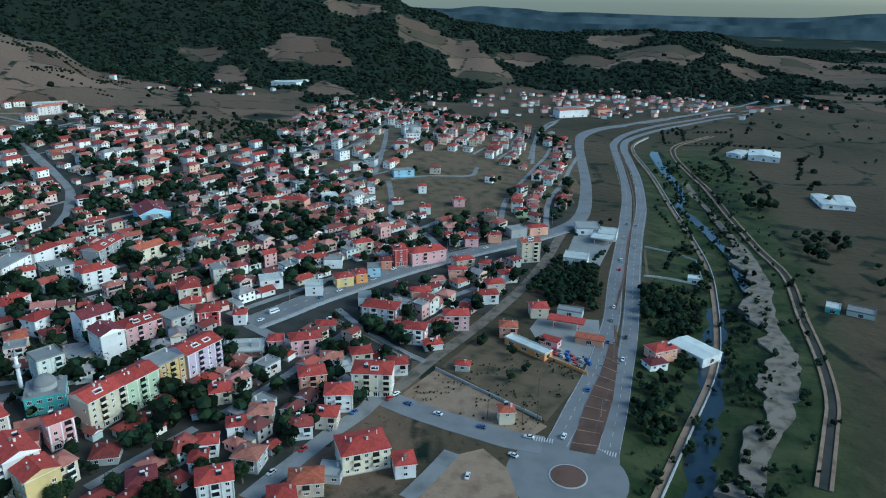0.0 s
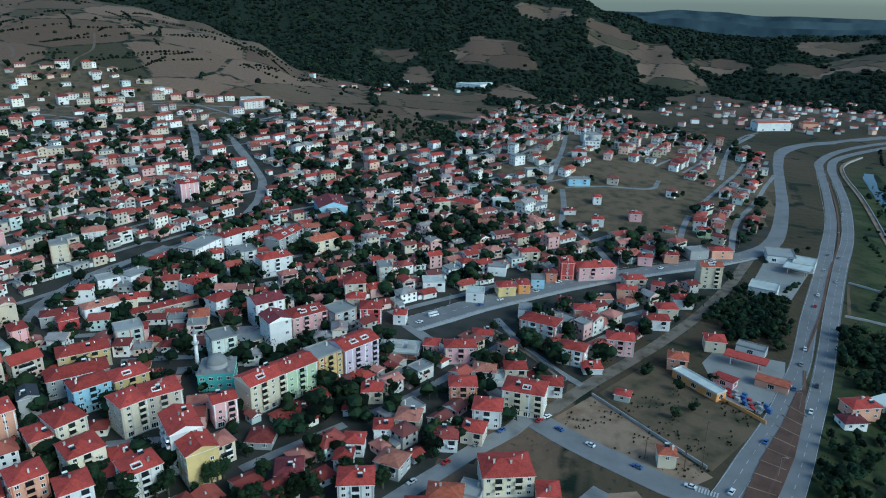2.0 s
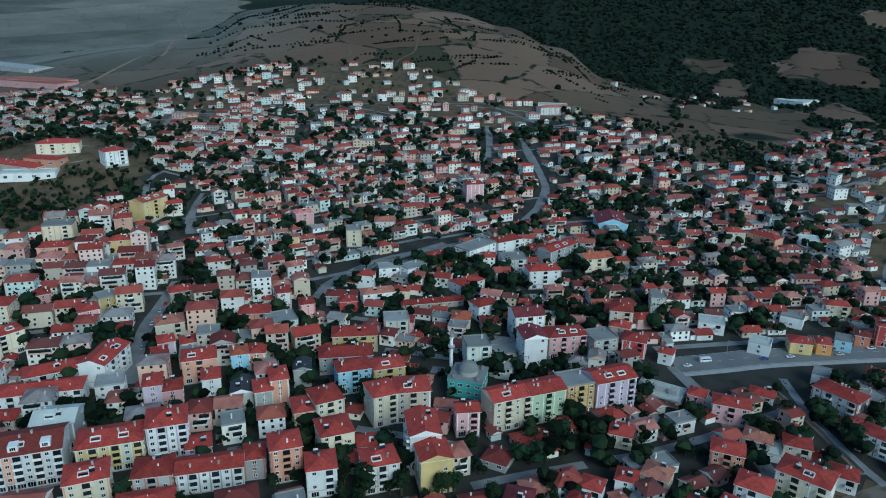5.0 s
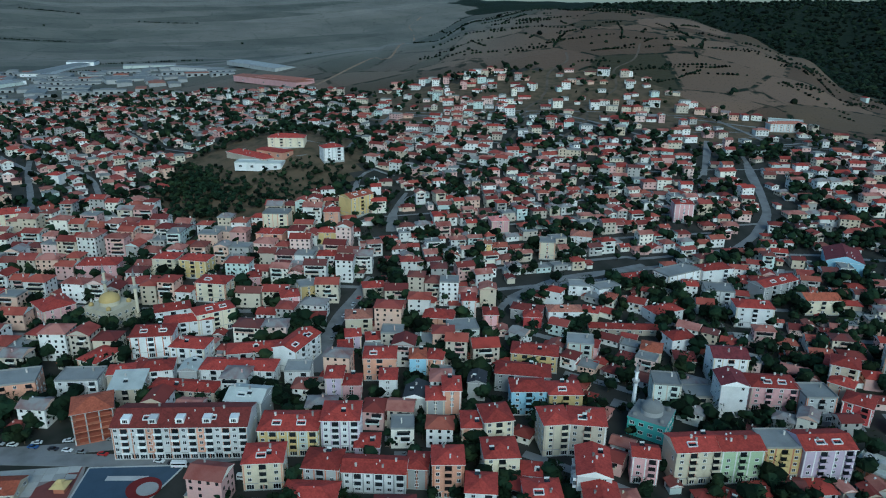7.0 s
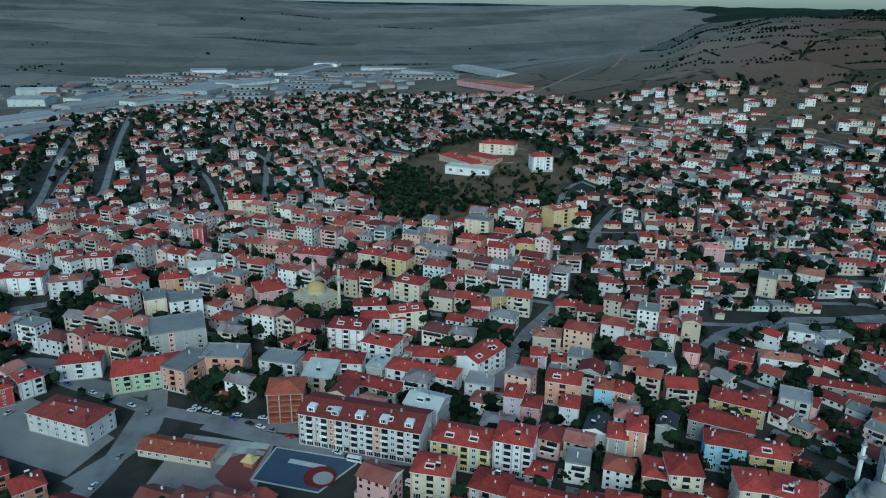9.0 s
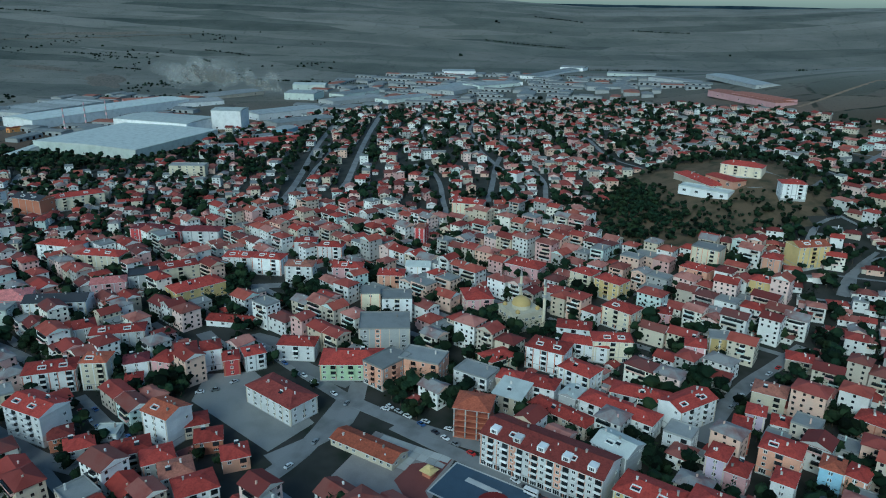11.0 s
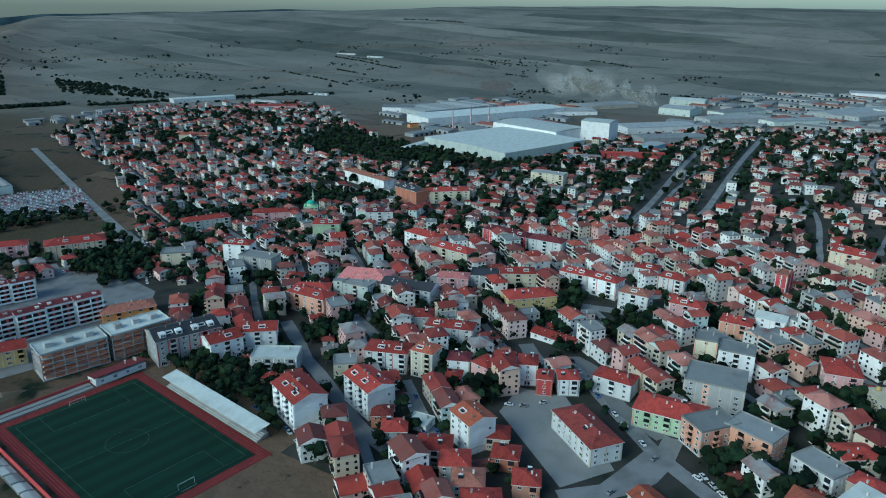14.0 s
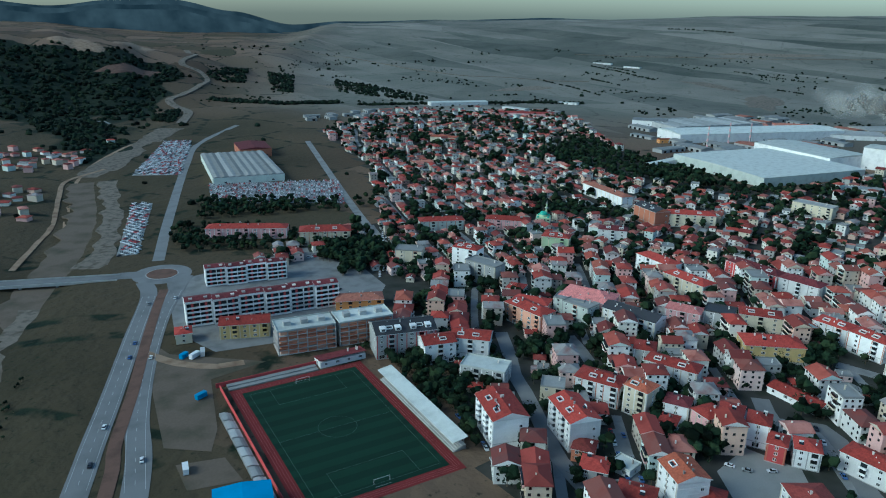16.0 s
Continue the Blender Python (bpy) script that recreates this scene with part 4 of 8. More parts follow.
strip("road_23", [(-708, -55), (-777, -57), (-1148, -83), (-1377, -91)], 8, M_STREET, lift=0.160)
strip("road_24", [(-313, -108), (-293, -84), (-275, -60), (-260, -42)], 7, M_STREET, lift=0.172)
strip("road_25", [(20, 60), (-45, -85), (-100, -209), (-113, -239), (-132, -281), (-159, -343), (-187, -406), (-192, -435)], 11, M_ASPH, lift=0.184)
strip("road_26", [(32, 60), (-60, -60), (-119, -195), (-136, -252), (-157, -309), (-183, -367), (-205, -406), (-221, -432)], 11, M_ASPH, lift=0.196)
strip("road_27", [(-215, -477), (-266, -607), (-362, -839), (-426, -973), (-546, -1120)], 9, M_ASPH, lift=0.100)
strip("road_28", [(-572, -911), (-459, -621), (-401, -467), (-380, -399)], 8, M_STREET, lift=0.112)
strip("road_29", [(-161, -550), (-220, -794), (-304, -962), (-433, -1128)], 5, M_DIRT, lift=0.124)
strip("road_31", [(-341, 916), (-428, 892), (-515, 827), (-578, 789)], 6, M_STREET, lift=0.148)
strip("road_32", [(-605, 349), (-778, 493), (-787, 530), (-642, 590), (-553, 614)], 6, M_STREET, lift=0.160)
strip("road_33", [(-677, 621), (-672, 674), (-531, 686), (-470, 692)], 5, M_STREET, lift=0.172)
strip("road_34", [(-53, 660), (-47, 616), (-43, 568), (-31, 558), (-11, 521), (6, 476)], 5, M_STREET, lift=0.184)
strip("road_35", [(-51, 665), (-16, 681), (25, 691), (34, 722)], 4.5, M_STREET, lift=0.196)
strip("road_36", [(-68, 677), (-67, 736), (-70, 845), (-85, 1012)], 5, M_STREET, lift=0.100)
strip("road_37", [(94, 783), (116, 911), (151, 1068), (182, 1131)], 4.5, M_STREET, lift=0.112)
strip("road_38", [(-478, 725), (-432, 658), (-406, 603)], 4.5, M_STREET, lift=0.124)
strip("road_39", [(-438, 725), (-390, 676), (-333, 607), (-303, 547), (-292, 516)], 4.5, M_STREET, lift=0.136)
strip("road_40", [(-544, 823), (-486, 805), (-443, 798), (-423, 864), (-379, 910)], 5, M_STREET, lift=0.148)
strip("road_41", [(-661, 640), (-613, 668), (-571, 670)], 5, M_STREET, lift=0.160)
strip("road_42", [(-62, 387), (-41, 357), (-17, 332), (-4, 322)], 4, M_STREET, lift=0.172)
strip("road_43", [(-322, 337), (-314, 309), (-300, 288)], 4.5, M_STREET, lift=0.184)
strip("road_44", [(-247, 357), (-235, 375), (-222, 394)], 5, M_STREET, lift=0.196)
strip("road_45", [(-506, 304), (-544, 329), (-555, 348)], 5, M_STREET, lift=0.100)
strip("road_46", [(-446, 309), (-480, 327), (-504, 352)], 5, M_STREET, lift=0.112)
strip("road_47", [(-672, 604), (-702, 659), (-653, 686)], 5, M_STREET, lift=0.124)
strip("road_48", [(-310, 308), (-315, 324), (-315, 354), (-313, 389), (-307, 423)], 7, M_STREET, lift=0.136)
strip("road_50", [(-395, -81), (-380, -65), (-392, -48), (-379, -30), (-358, -13), (-342, 14)], 9, M_ASPH, lift=0.16)
strip("road_51", [(-464, -74), (-468, -47), (-466, -25)], 8, M_STREET, lift=0.172)
strip("road_52", [(-343, -221), (-324, -192), (-312, -176), (-304, -160), (-288, -132), (-274, -107), (-267, -85)], 8, M_ASPH, lift=0.184)
strip("road_53", [(-373, -192), (-364, -174), (-350, -152), (-336, -146)], 7, M_STREET, lift=0.196)
strip("road_54", [(-649, 87), (-700, 92), (-756, 96), (-808, 103)], 6, M_STREET, lift=0.1)
strip("road_55", [(-567, 580), (-622, 680), (-678, 738), (-712, 826), (-778, 892), (-802, 962), (-860, 1040)], 3.5, M_WASTE, lift=0.3)
strip("road_56", [(-201, 280), (-187, 288), (-182, 300), (-165, 320), (-147, 338), (-125, 359)], 7, M_STREET, lift=0.205)
strip("road_49", [(-336, -1292), (-367, -1282), (-367, -1220)], 4, M_STREET, lift=0.148)


# ---------------------------------------------------------------- houses and blocks of flats, street by street
building("apartment_block", -147, 266, 61, 18.4, 13, 5, "cream", "red", "gable", category="apartment block")
building("house", -138, 281, 59, 16.9, 13, 5, "green", "red", "gable")
building("house", -130, 296, 57, 14.8, 13, 5, "yellow", "concrete", "flat")
building("apartment_block", -120, 310, 59, 20.7, 14, 5, "lilac", "red", "gable", category="apartment block")
building("house", -191, 233, 63, 11.5, 14, 5, "cream", "red", "hip")
building("house", -183, 244, 49, 15.1, 14, 5, "beige", "red", "hip")
building("house", -219, 243, 57, 15.7, 12, 4, "blue", "red", "hip", accent="blue")
building("house", -208, 255, 57, 14.9, 12, 4, "yellow", "red", "hip")
building("house", -206, 214, 66, 12.3, 14, 5, "cream", "red", "hip")
building("house", -211, 205, 57, 8.0, 13, 4, "salmon", "red", "hip")
building("house", -189, 203, 60, 13.5, 14, 4, "cream", "red", "hip")
building("house", -157, 221, 48, 12.2, 18, 6, "white", "red", "gable")
building("house", -145, 213, 52, 12.1, 13, 5, "yellow", "red", "gable")
building("house", -156, 249, 46, 10.1, 9, 4, "pink", "red", "gable")
building("house", -176, 184, 52, 11.1, 12, 4, "white", "red", "hip")
building("house", -161, 200, 57, 13.2, 12, 4, "white", "red", "hip")
building("house", -178, 210, 48, 8.1, 9, 2, "red", "red", "hip")
building("house", -185, 296, 48, 12.3, 12, 5, "pale", "concrete", "flat")
building("house", -177, 315, 57, 19.7, 11, 2, "beige", "concrete", "flat")
building("apartment_block", -185, 342, 51, 16.7, 14, 5, "white", "maroon", "gable", category="apartment block")
building("house", -166, 317, 50, 11.8, 14, 6, "white", "maroon", "gable")
building("apartment_block", -160, 340, 51, 21.2, 13, 4, "pink", "red", "hip", category="apartment block")
building("house", -144, 349, 57, 14.0, 13, 4, "grey", "concrete", "flat")
building("house", -148, 382, 27, 12.2, 13, 5, "cream", "red", "hip")
building("house", -216, 324, 35, 10.2, 12, 3, "cream", "orange", "hip")
building("house", -204, 335, 45, 10.1, 11, 2, "beige", "brown", "hip")
building("house", -291, 305, 39, 17.9, 10, 2, "grey", "brown", "hip")
building("house", -278, 322, 57, 19.8, 10, 2, "white", "faded", "hip")
building("house", -269, 334, 36, 9.4, 10, 2, "cream", "red", "hip")
building("house", -248, 338, 53, 37.7, 8, 1, "beige", "red", "gable")
building("house", -242, 299, 47, 13.6, 12, 3, "pale", "concrete", "flat")
building("apartment_block", -247, 272, 46, 23.2, 13, 3, "yellow", "red", "hip", category="apartment block")
building("apartment_block", -235, 254, 48, 26.0, 13, 3, "grey", "red", "hip", category="apartment block")
building("house", -240, 305, 34, 8.5, 10, 2, "pink", "red", "hip")
building("apartment_block", -274, 106, 58, 53.5, 18, 5, "white", "brown", "gable", category="apartment block", dormers=5, accent="salmon", gap=3.2)
shell_block(-305, 76, 79, 15.9, 15, 5, "orange")
building("apartment_block", -251, 142, 57, 24.1, 15, 4, "yellow", "red", "hip", category="apartment block", accent="pale")
building("apartment_block", -242, 161, 57, 15.4, 15, 5, "white", "red", "hip", category="apartment block", accent="lilac")
building("house", -229, 166, 57, 9.9, 10, 2, "lilac", "red", "hip")
building("house", -236, 125, 61, 15.0, 13, 4, "cream", "red", "hip")
building("house", -224, 144, 51, 14.0, 13, 3, "grey", "red", "hip")
building("apartment_block", -210, 159, 53, 24.1, 11, 3, "white", "red", "gable", category="apartment block")
building("house", -203, 174, 52, 8.0, 11, 3, "grey", "red", "hip")
building("house", -193, 181, 57, 11.8, 12, 5, "salmon", "red", "hip")
building("house", -212, 133, 53, 19.8, 13, 2, "cream", "red", "hip")
building("apartment_block", -313, 142, 54, 35.5, 12, 3, "white", "red", "hip", category="apartment block")
building("house", -325, 122, 57, 8.3, 11, 3, "grey", "metal", "gable")
building("house", -313, 116, 50, 31.2, 10, 2, "beige", "red", "hip")
building("house", -281, 135, 49, 16.3, 14, 4, "grey", "metal", "gable")
building("house", -325, 94, 63, 14.3, 14, 3, "beige", "metal", "shed")
building("apartment_block", -344, 77, 60, 18.9, 13, 3, "white", "concrete", "flat", category="apartment block")
building("house", -339, 94, 69, 12.2, 10, 3, "beige", "red", "hip")
building("house", -334, 108, 68, 16.9, 12, 3, "white", "red", "hip")
building("apartment_block", -326, 154, 67, 26.1, 12, 3, "grey", "red", "hip", category="apartment block")
building("apartment_block", -316, 173, 124, 23.9, 13, 4, "white", "red", "gable", category="apartment block")
building("house", -296, 165, 57, 12.0, 11, 3, "white", "concrete", "flat")
building("house", -277, 175, 57, 8.0, 12, 4, "lilac", "red", "hip")
building("house", -271, 181, 57, 8.0, 11, 3, "pink", "red", "hip")
building("house", -282, 202, 57, 15.6, 13, 4, "salmon", "red", "hip")
building("house", -298, 191, 65, 8.0, 10, 4, "red", "red", "flat")
building("house", -262, 195, 57, 8.0, 11, 4, "white", "red", "hip")
building("house", -271, 217, 57, 8.0, 11, 4, "blue", "orange", "hip")
building("house", -270, 227, 48, 8.0, 11, 3, "salmon", "red", "hip")
building("house", -235, 212, 57, 8.0, 13, 5, "salmon", "red", "hip")
building("house", -247, 201, 51, 9.8, 14, 3, "white", "dark", "gable")
building("house", -236, 204, 57, 8.0, 12, 4, "grey", "red", "hip")
building("house", -241, 231, 49, 8.0, 11, 3, "grey", "dark", "gable")
building("apartment_block", -366, 115, 64, 20.8, 15, 4, "white", "red", "hip", category="apartment block")
building("apartment_block", -348, 129, 50, 18.2, 13, 3, "white", "red", "hip", category="apartment block")
building("house", -396, 132, 79, 18.8, 12, 3, "white", "red", "hip")
building("apartment_block", -377, 136, 73, 25.3, 11, 3, "white", "red", "hip", category="apartment block")
building("apartment_block", -376, 149, 89, 20.8, 12, 4, "cream", "red", "hip", category="apartment block")
building("apartment_block", -487, 111, 60, 24.8, 16, 3, "pink", "red", "hip", category="apartment block", balconies=False)
building("house", -450, 128, 63, 19.2, 14, 2, "grey", "brown", "hip")
building("apartment_block", -437, 77, 102, 17.1, 20, 3, "pink", "red", "hip", category="apartment block")
building("apartment_block", -414, 162, 48, 19.1, 14, 4, "cream", "red", "hip", category="apartment block")
building("house", -415, 187, 71, 8.0, 11, 3, "pink", "red", "hip")
building("house", -371, 192, 73, 10.3, 12, 4, "pink", "red", "hip")
building("house", -385, 209, 78, 10.5, 11, 3, "yellow", "concrete", "flat")
building("house", -467, 148, 51, 15.3, 13, 4, "cream", "red", "hip")
building("apartment_block", -454, 163, 46, 18.6, 13, 4, "yellow", "red", "hip", category="apartment block")
building("apartment_block", -489, 298, 104, 23.5, 14, 5, "yellow", "orange", "gable", category="apartment block")
building("house", -475, 270, 61, 11.5, 13, 5, "salmon", "red", "hip")
building("house", -456, 258, 56, 14.1, 13, 3, "yellow", "red", "hip")
building("apartment_block", -495, 235, 54, 18.9, 14, 5, "cream", "concrete", "flat", category="apartment block")
building("apartment_block", -477, 223, 50, 19.0, 13, 3, "salmon", "red", "hip", category="apartment block")
building("apartment_block", -230, 536, 33, 22.7, 30, 3, "blue", "maroon", "gable", category="apartment block", balconies=False)
building("apartment_block", -638, 304, 57, 33.5, 16, 3, "cream", "red", "hip", category="apartment block")
building("house", -642, 270, 18, 54.5, 16, 1, "beige", "red", "hip")
building("apartment_block", -585, 324, 82, 18.5, 14, 4, "white", "red", "hip", category="apartment block")
building("apartment_block", -471, 857, 56, 42.7, 14, 3, "white", "faded", "hip", category="apartment block", balconies=False)
building("house", -350, 517, 51, 14.9, 14, 5, "pink", "red", "hip")
building("house", -409, 377, 65, 13.5, 13, 3, "pink", "pink", "hip")
building("house", -353, 376, 48, 10.7, 12, 4, "cream", "concrete", "flat")
building("house", -379, 341, 58, 8.9, 10, 3, "yellow", "faded", "hip")
building("house", -247, 371, 79, 19.5, 12, 2, "white", "red", "hip")
building("house", -354, 410, 43, 15.1, 13, 3, "white", "faded", "hip")
building("apartment_block", -275, 418, 85, 29.2, 14, 3, "white", "concrete", "flat", category="apartment block")
building("apartment_block", -266, 443, 70, 22.1, 12, 3, "white", "red", "hip", category="apartment block")
building("apartment_block", -244, 418, 45, 17.2, 14, 3, "white", "concrete", "flat", category="apartment block")
building("apartment_block", -215, 409, 48, 20.7, 13, 4, "white", "red", "hip", category="apartment block")
building("apartment_block", -228, 450, 83, 30.3, 12, 4, "grey", "red", "gable", category="apartment block")
building("apartment_block", -203, 458, 57, 20.6, 13, 3, "cream", "orange", "gable", category="apartment block")
building("house", -288, 393, -103, 20.6, 11, 2, "green", "red", "hip")
building("house", -288, 366, 80, 16.2, 10, 2, "white", "concrete", "flat")
building("house", -299, 354, 51, 13.0, 10, 2, "white", "concrete", "flat")
building("house", -283, 302, 50, 10.2, 10, 2, "red", "red", "hip")
building("house", -217, 347, 70, 14.1, 11, 3, "white", "red", "hip")
building("house", -367, 245, 67, 13.0, 11, 2, "beige", "red", "hip")
building("house", -311, 277, 57, 8.0, 12, 4, "white", "red", "hip")
building("house", -307, 254, 48, 16.5, 13, 3, "salmon", "red", "hip")
building("house", -289, 257, 64, 16.1, 14, 3, "pale", "concrete", "flat")
building("house", -294, 280, 57, 8.0, 11, 3, "pink", "red", "hip")
building("house", -313, 203, 65, 8.0, 10, 3, "lilac", "red", "hip")
building("house", -309, 213, 65, 8.0, 10, 2, "white", "red", "hip")
building("house", -331, 216, 62, 14.6, 13, 3, "cream", "faded", "hip")
building("house", -101, 285, 19, 11.3, 12, 3, "cream", "red", "hip")
building("house", -61, 297, 16, 14.8, 12, 3, "salmon", "red", "hip")
building("house", -46, 281, 6, 14.6, 13, 3, "white", "red", "hip")
building("apartment_block", -31, 241, 20, 19.1, 15, 3, "cream", "red", "hip", category="apartment block")
building("house", -14, 235, 12, 9.7, 11, 2, "white", "red", "hip")
building("house", -86, 258, 17, 9.3, 10, 2, "white", "red", "hip")
building("house", -78, 268, 6, 12.2, 12, 2, "cream", "faded", "hip")
building("house", -106, 272, 23, 9.7, 9, 1, "white", "red", "hip")
building("house", -126, 264, 20, 9.2, 10, 1, "teal", "red", "hip")
building("house", -59, 259, 12, 11.4, 11, 2, "white", "brown", "hip")
building("house", -49, 267, -2, 11.1, 11, 2, "beige", "red", "hip")
building("house", -94, 245, 13, 9.9, 10, 2, "white", "red", "hip")
building("house", -94, 234, 13, 8.4, 10, 2, "white", "red", "hip")
building("house", -75, 237, -10, 12.8, 12, 2, "grey", "faded", "hip")
building("house", -83, 219, 19, 15.5, 13, 3, "white", "red", "hip")
building("house", -50, 223, 9, 15.2, 12, 2, "beige", "orange", "hip")
building("house", -57, 213, 16, 11.6, 12, 2, "salmon", "red", "hip")
building("house", -42, 231, -5, 10.8, 11, 1, "grey", "concrete", "flat")
building("house", -133, 240, 12, 10.5, 11, 1, "grey", "brown", "hip")
building("house", -111, 221, 23, 12.2, 13, 2, "red", "maroon", "hip")
shell_block(-103, 331, 6, 21.3, 14, 1)
building("house", -87, 336, 7, 9.2, 10, 2, "pink", "red", "hip")
building("house", -71, 333, 18, 18.8, 12, 3, "pink", "red", "hip")
building("house", -55, 318, 8, 12.9, 12, 3, "grey", "faded", "hip")
building("house", -50, 316, 17, 11.2, 11, 1, "white", "metal", "flat")
building("apartment_block", -32, 296, -2, 18.4, 13, 4, "cream", "red", "hip", category="apartment block")
building("house", -22, 314, 8, 12.1, 11, 2, "white", "red", "hip")
building("house", -41, 324, 16, 12.6, 11, 2, "beige", "red", "hip")
building("apartment_block", -35, 375, -14, 20.6, 12, 3, "white", "red", "hip", category="apartment block")
building("house", -15, 348, -9, 16.1, 12, 3, "white", "red", "hip")
building("house", -5, 341, 15, 11.4, 10, 1, "white", "red", "hip")
building("house", -65, 361, 9, 13.0, 10, 1, "white", "red", "hip")
building("house", -46, 395, 4, 10.9, 11, 3, "white", "concrete", "flat")
building("house", -26, 412, 4, 9.2, 11, 3, "pink", "red", "hip")
building("house", -13, 398, 7, 14.1, 11, 3, "salmon", "red", "hip")
building("house", -80, 410, 8, 12.8, 12, 3, "white", "metal", "flat")
building("house", -64, 425, 25, 13.2, 12, 3, "yellow", "red", "hip")
building("house", -54, 432, 22, 8.9, 12, 3, "orange", "red", "hip")
building("house", -46, 443, 10, 9.9, 11, 3, "blue", "concrete", "flat")
building("house", -39, 456, 11, 8.7, 11, 3, "brick", "brown", "hip")
building("house", -30, 464, 16, 10.2, 13, 4, "red", "red", "hip")
building("apartment_block", -12, 470, 25, 25.7, 13, 3, "pink", "red", "hip", category="apartment block")
building("house", -109, 418, 20, 16.6, 13, 2, "white", "metal", "flat")
building("house", -142, 419, 29, 8.8, 11, 4, "pale", "concrete", "flat")
building("house", -131, 364, 18, 12.0, 12, 3, "red", "red", "hip")
building("house", -114, 366, 9, 8.0, 10, 2, "white", "red", "hip")
building("house", -154, 390, 23, 13.2, 13, 3, "yellow", "red", "hip")
building("house", -144, 374, 17, 10.6, 11, 3, "beige", "red", "hip")
building("house", 8, 366, 3, 16.6, 12, 3, "pink", "red", "hip")
building("house", 27, 403, 9, 16.7, 11, 2, "white", "red", "hip")
building("house", 61, 478, 13, 16.5, 13, 5, "cream", "orange", "gable")
building("house", 57, 385, 3, 12.4, 12, 3, "cream", "red", "hip")
building("house", 37, 358, -4, 11.5, 11, 2, "salmon", "orange", "hip")
building("house", 39, 517, 6, 11.7, 11, 3, "salmon", "red", "hip")
building("house", 21, 506, 5, 11.8, 11, 2, "pink", "red", "hip")
building("house", 11, 318, -8, 8.0, 7, 1, "pale", "red", "hip")
building("house", 29, 272, 5, 8.0, 8, 2, "cream", "orange", "hip")
building("house", -66, 626, 6, 8.0, 12, 3, "white", "concrete", "flat")
building("house", -48, 771, 13, 17.8, 14, 2, "white", "red", "hip")
building("house", 29, 456, -9, 8.7, 10, 2, "pink", "red", "hip")
building("house", 10, 443, 4, 14.1, 11, 2, "salmon", "red", "hip")
building("house", 14, 462, 23, 16.1, 11, 2, "beige", "red", "hip")
building("house", 43, 438, 15, 14.0, 11, 2, "white", "red", "hip")
building("house", 33, 421, 14, 14.1, 12, 2, "beige", "red", "hip")
building("house", -4, 431, 16, 12.4, 10, 1, "grey", "faded", "hip")
building("house", -58, 483, 26, 16.0, 11, 3, "cream", "red", "hip")
building("house", -75, 456, 5, 14.3, 11, 2, "white", "concrete", "flat")
building("house", -20, 633, 9, 8.0, 11, 2, "white", "red", "hip")
building("house", 13, 601, 9, 11.6, 11, 2, "pink", "red", "hip")
building("house", -16, 578, 7, 11.0, 10, 3, "white", "red", "hip")
building("house", -40, 677, 17, 24.4, 10, 2, "blue", "concrete", "flat")
building("house", -100, 599, 20, 16.3, 12, 2, "white", "metal", "flat")
building("house", -147, 574, 36, 14.0, 13, 3, "cream", "red", "hip")
building("house", -100, 542, 16, 15.6, 14, 2, "pale", "faded", "gable")
building("house", -127, 586, -14, 22.5, 12, 2, "salmon", "red", "hip")
building("house", 66, 581, 8, 11.3, 11, 2, "green", "red", "hip")
building("house", 57, 531, 28, 17.4, 12, 2, "grey", "concrete", "flat")
building("house", 74, 537, 18, 18.6, 11, 2, "salmon", "red", "hip")
building("house", -41, 599, 20, 11.8, 9, 1, "white", "red", "hip")
building("house", -74, 705, -18, 13.2, 11, 3, "white", "concrete", "flat")
building("house", 116, 337, 23, 17, 11, 2, "salmon", "red", "hip")
building("house", 110, 326, 20, 12.8, 9, 1, "white", "maroon", "hip")
building("apartment_block", -296, -182, 122, 24.6, 14, 3, "grey", "metal", "flat", category="apartment block")
building("apartment_block", -267, -138, 68, 24.5, 17, 5, "white", "red", "gable", category="apartment block")
building("apartment_block", -292, -116, 68, 23.4, 15, 5, "white", "red", "gable", category="apartment block")
building("house", -310, -146, 130, 11.9, 11, 3, "cream", "concrete", "flat")
building("apartment_block", -330, -132, 111, 23.5, 14, 4, "white", "red", "hip", category="apartment block")
building("house", -335, -111, 97, 12.6, 12, 5, "cream", "orange", "hip")
building("house", -378, -141, 123, 11.4, 13, 4, "grey", "red", "hip")
building("apartment_block", -373, -119, 108, 27.8, 12, 4, "white", "red", "hip", category="apartment block")
building("apartment_block", -446, -104, 136, 32.8, 17, 3, "yellow", "red", "hip", category="apartment block", balconies=False)
building("house", -408, -68, 83, 28.0, 11, 1, "white", "red", "gable")
building("house", -292, -58, 64, 15.4, 14, 5, "white", "orange", "gable")
building("apartment_block", -319, -15, 53, 33.0, 16, 3, "white", "brown", "hip", category="apartment block", balconies=False)
building("house", -272, -65, 118, 14.6, 12, 3, "beige", "red", "hip")
building("house", -267, -52, 120, 12.6, 12, 3, "grey", "red", "hip")
building("house", -259, -41, 118, 12.6, 12, 3, "white", "faded", "hip")
building("house", -250, -30, 122, 15.3, 13, 3, "white", "red", "hip")
building("house", -296, -51, 115, 17.0, 11, 2, "beige", "red", "hip")
building("house", -286, -38, 110, 11.4, 11, 2, "brick", "red", "hip")
building("house", -275, -23, 114, 10.9, 11, 2, "salmon", "red", "hip")
building("house", -284, -102, 121, 9.6, 10, 2, "brick", "brown", "hip")
building("house", -277, -90, 123, 11.3, 11, 2, "grey", "red", "hip")
building("house", -291, -85, 96, 10.3, 9, 1, "white", "metal", "flat")
building("house", -354, -74, 114, 10.5, 12, 4, "salmon", "red", "hip")
building("house", -357, -62, 115, 9.9, 12, 4, "white", "red", "hip")
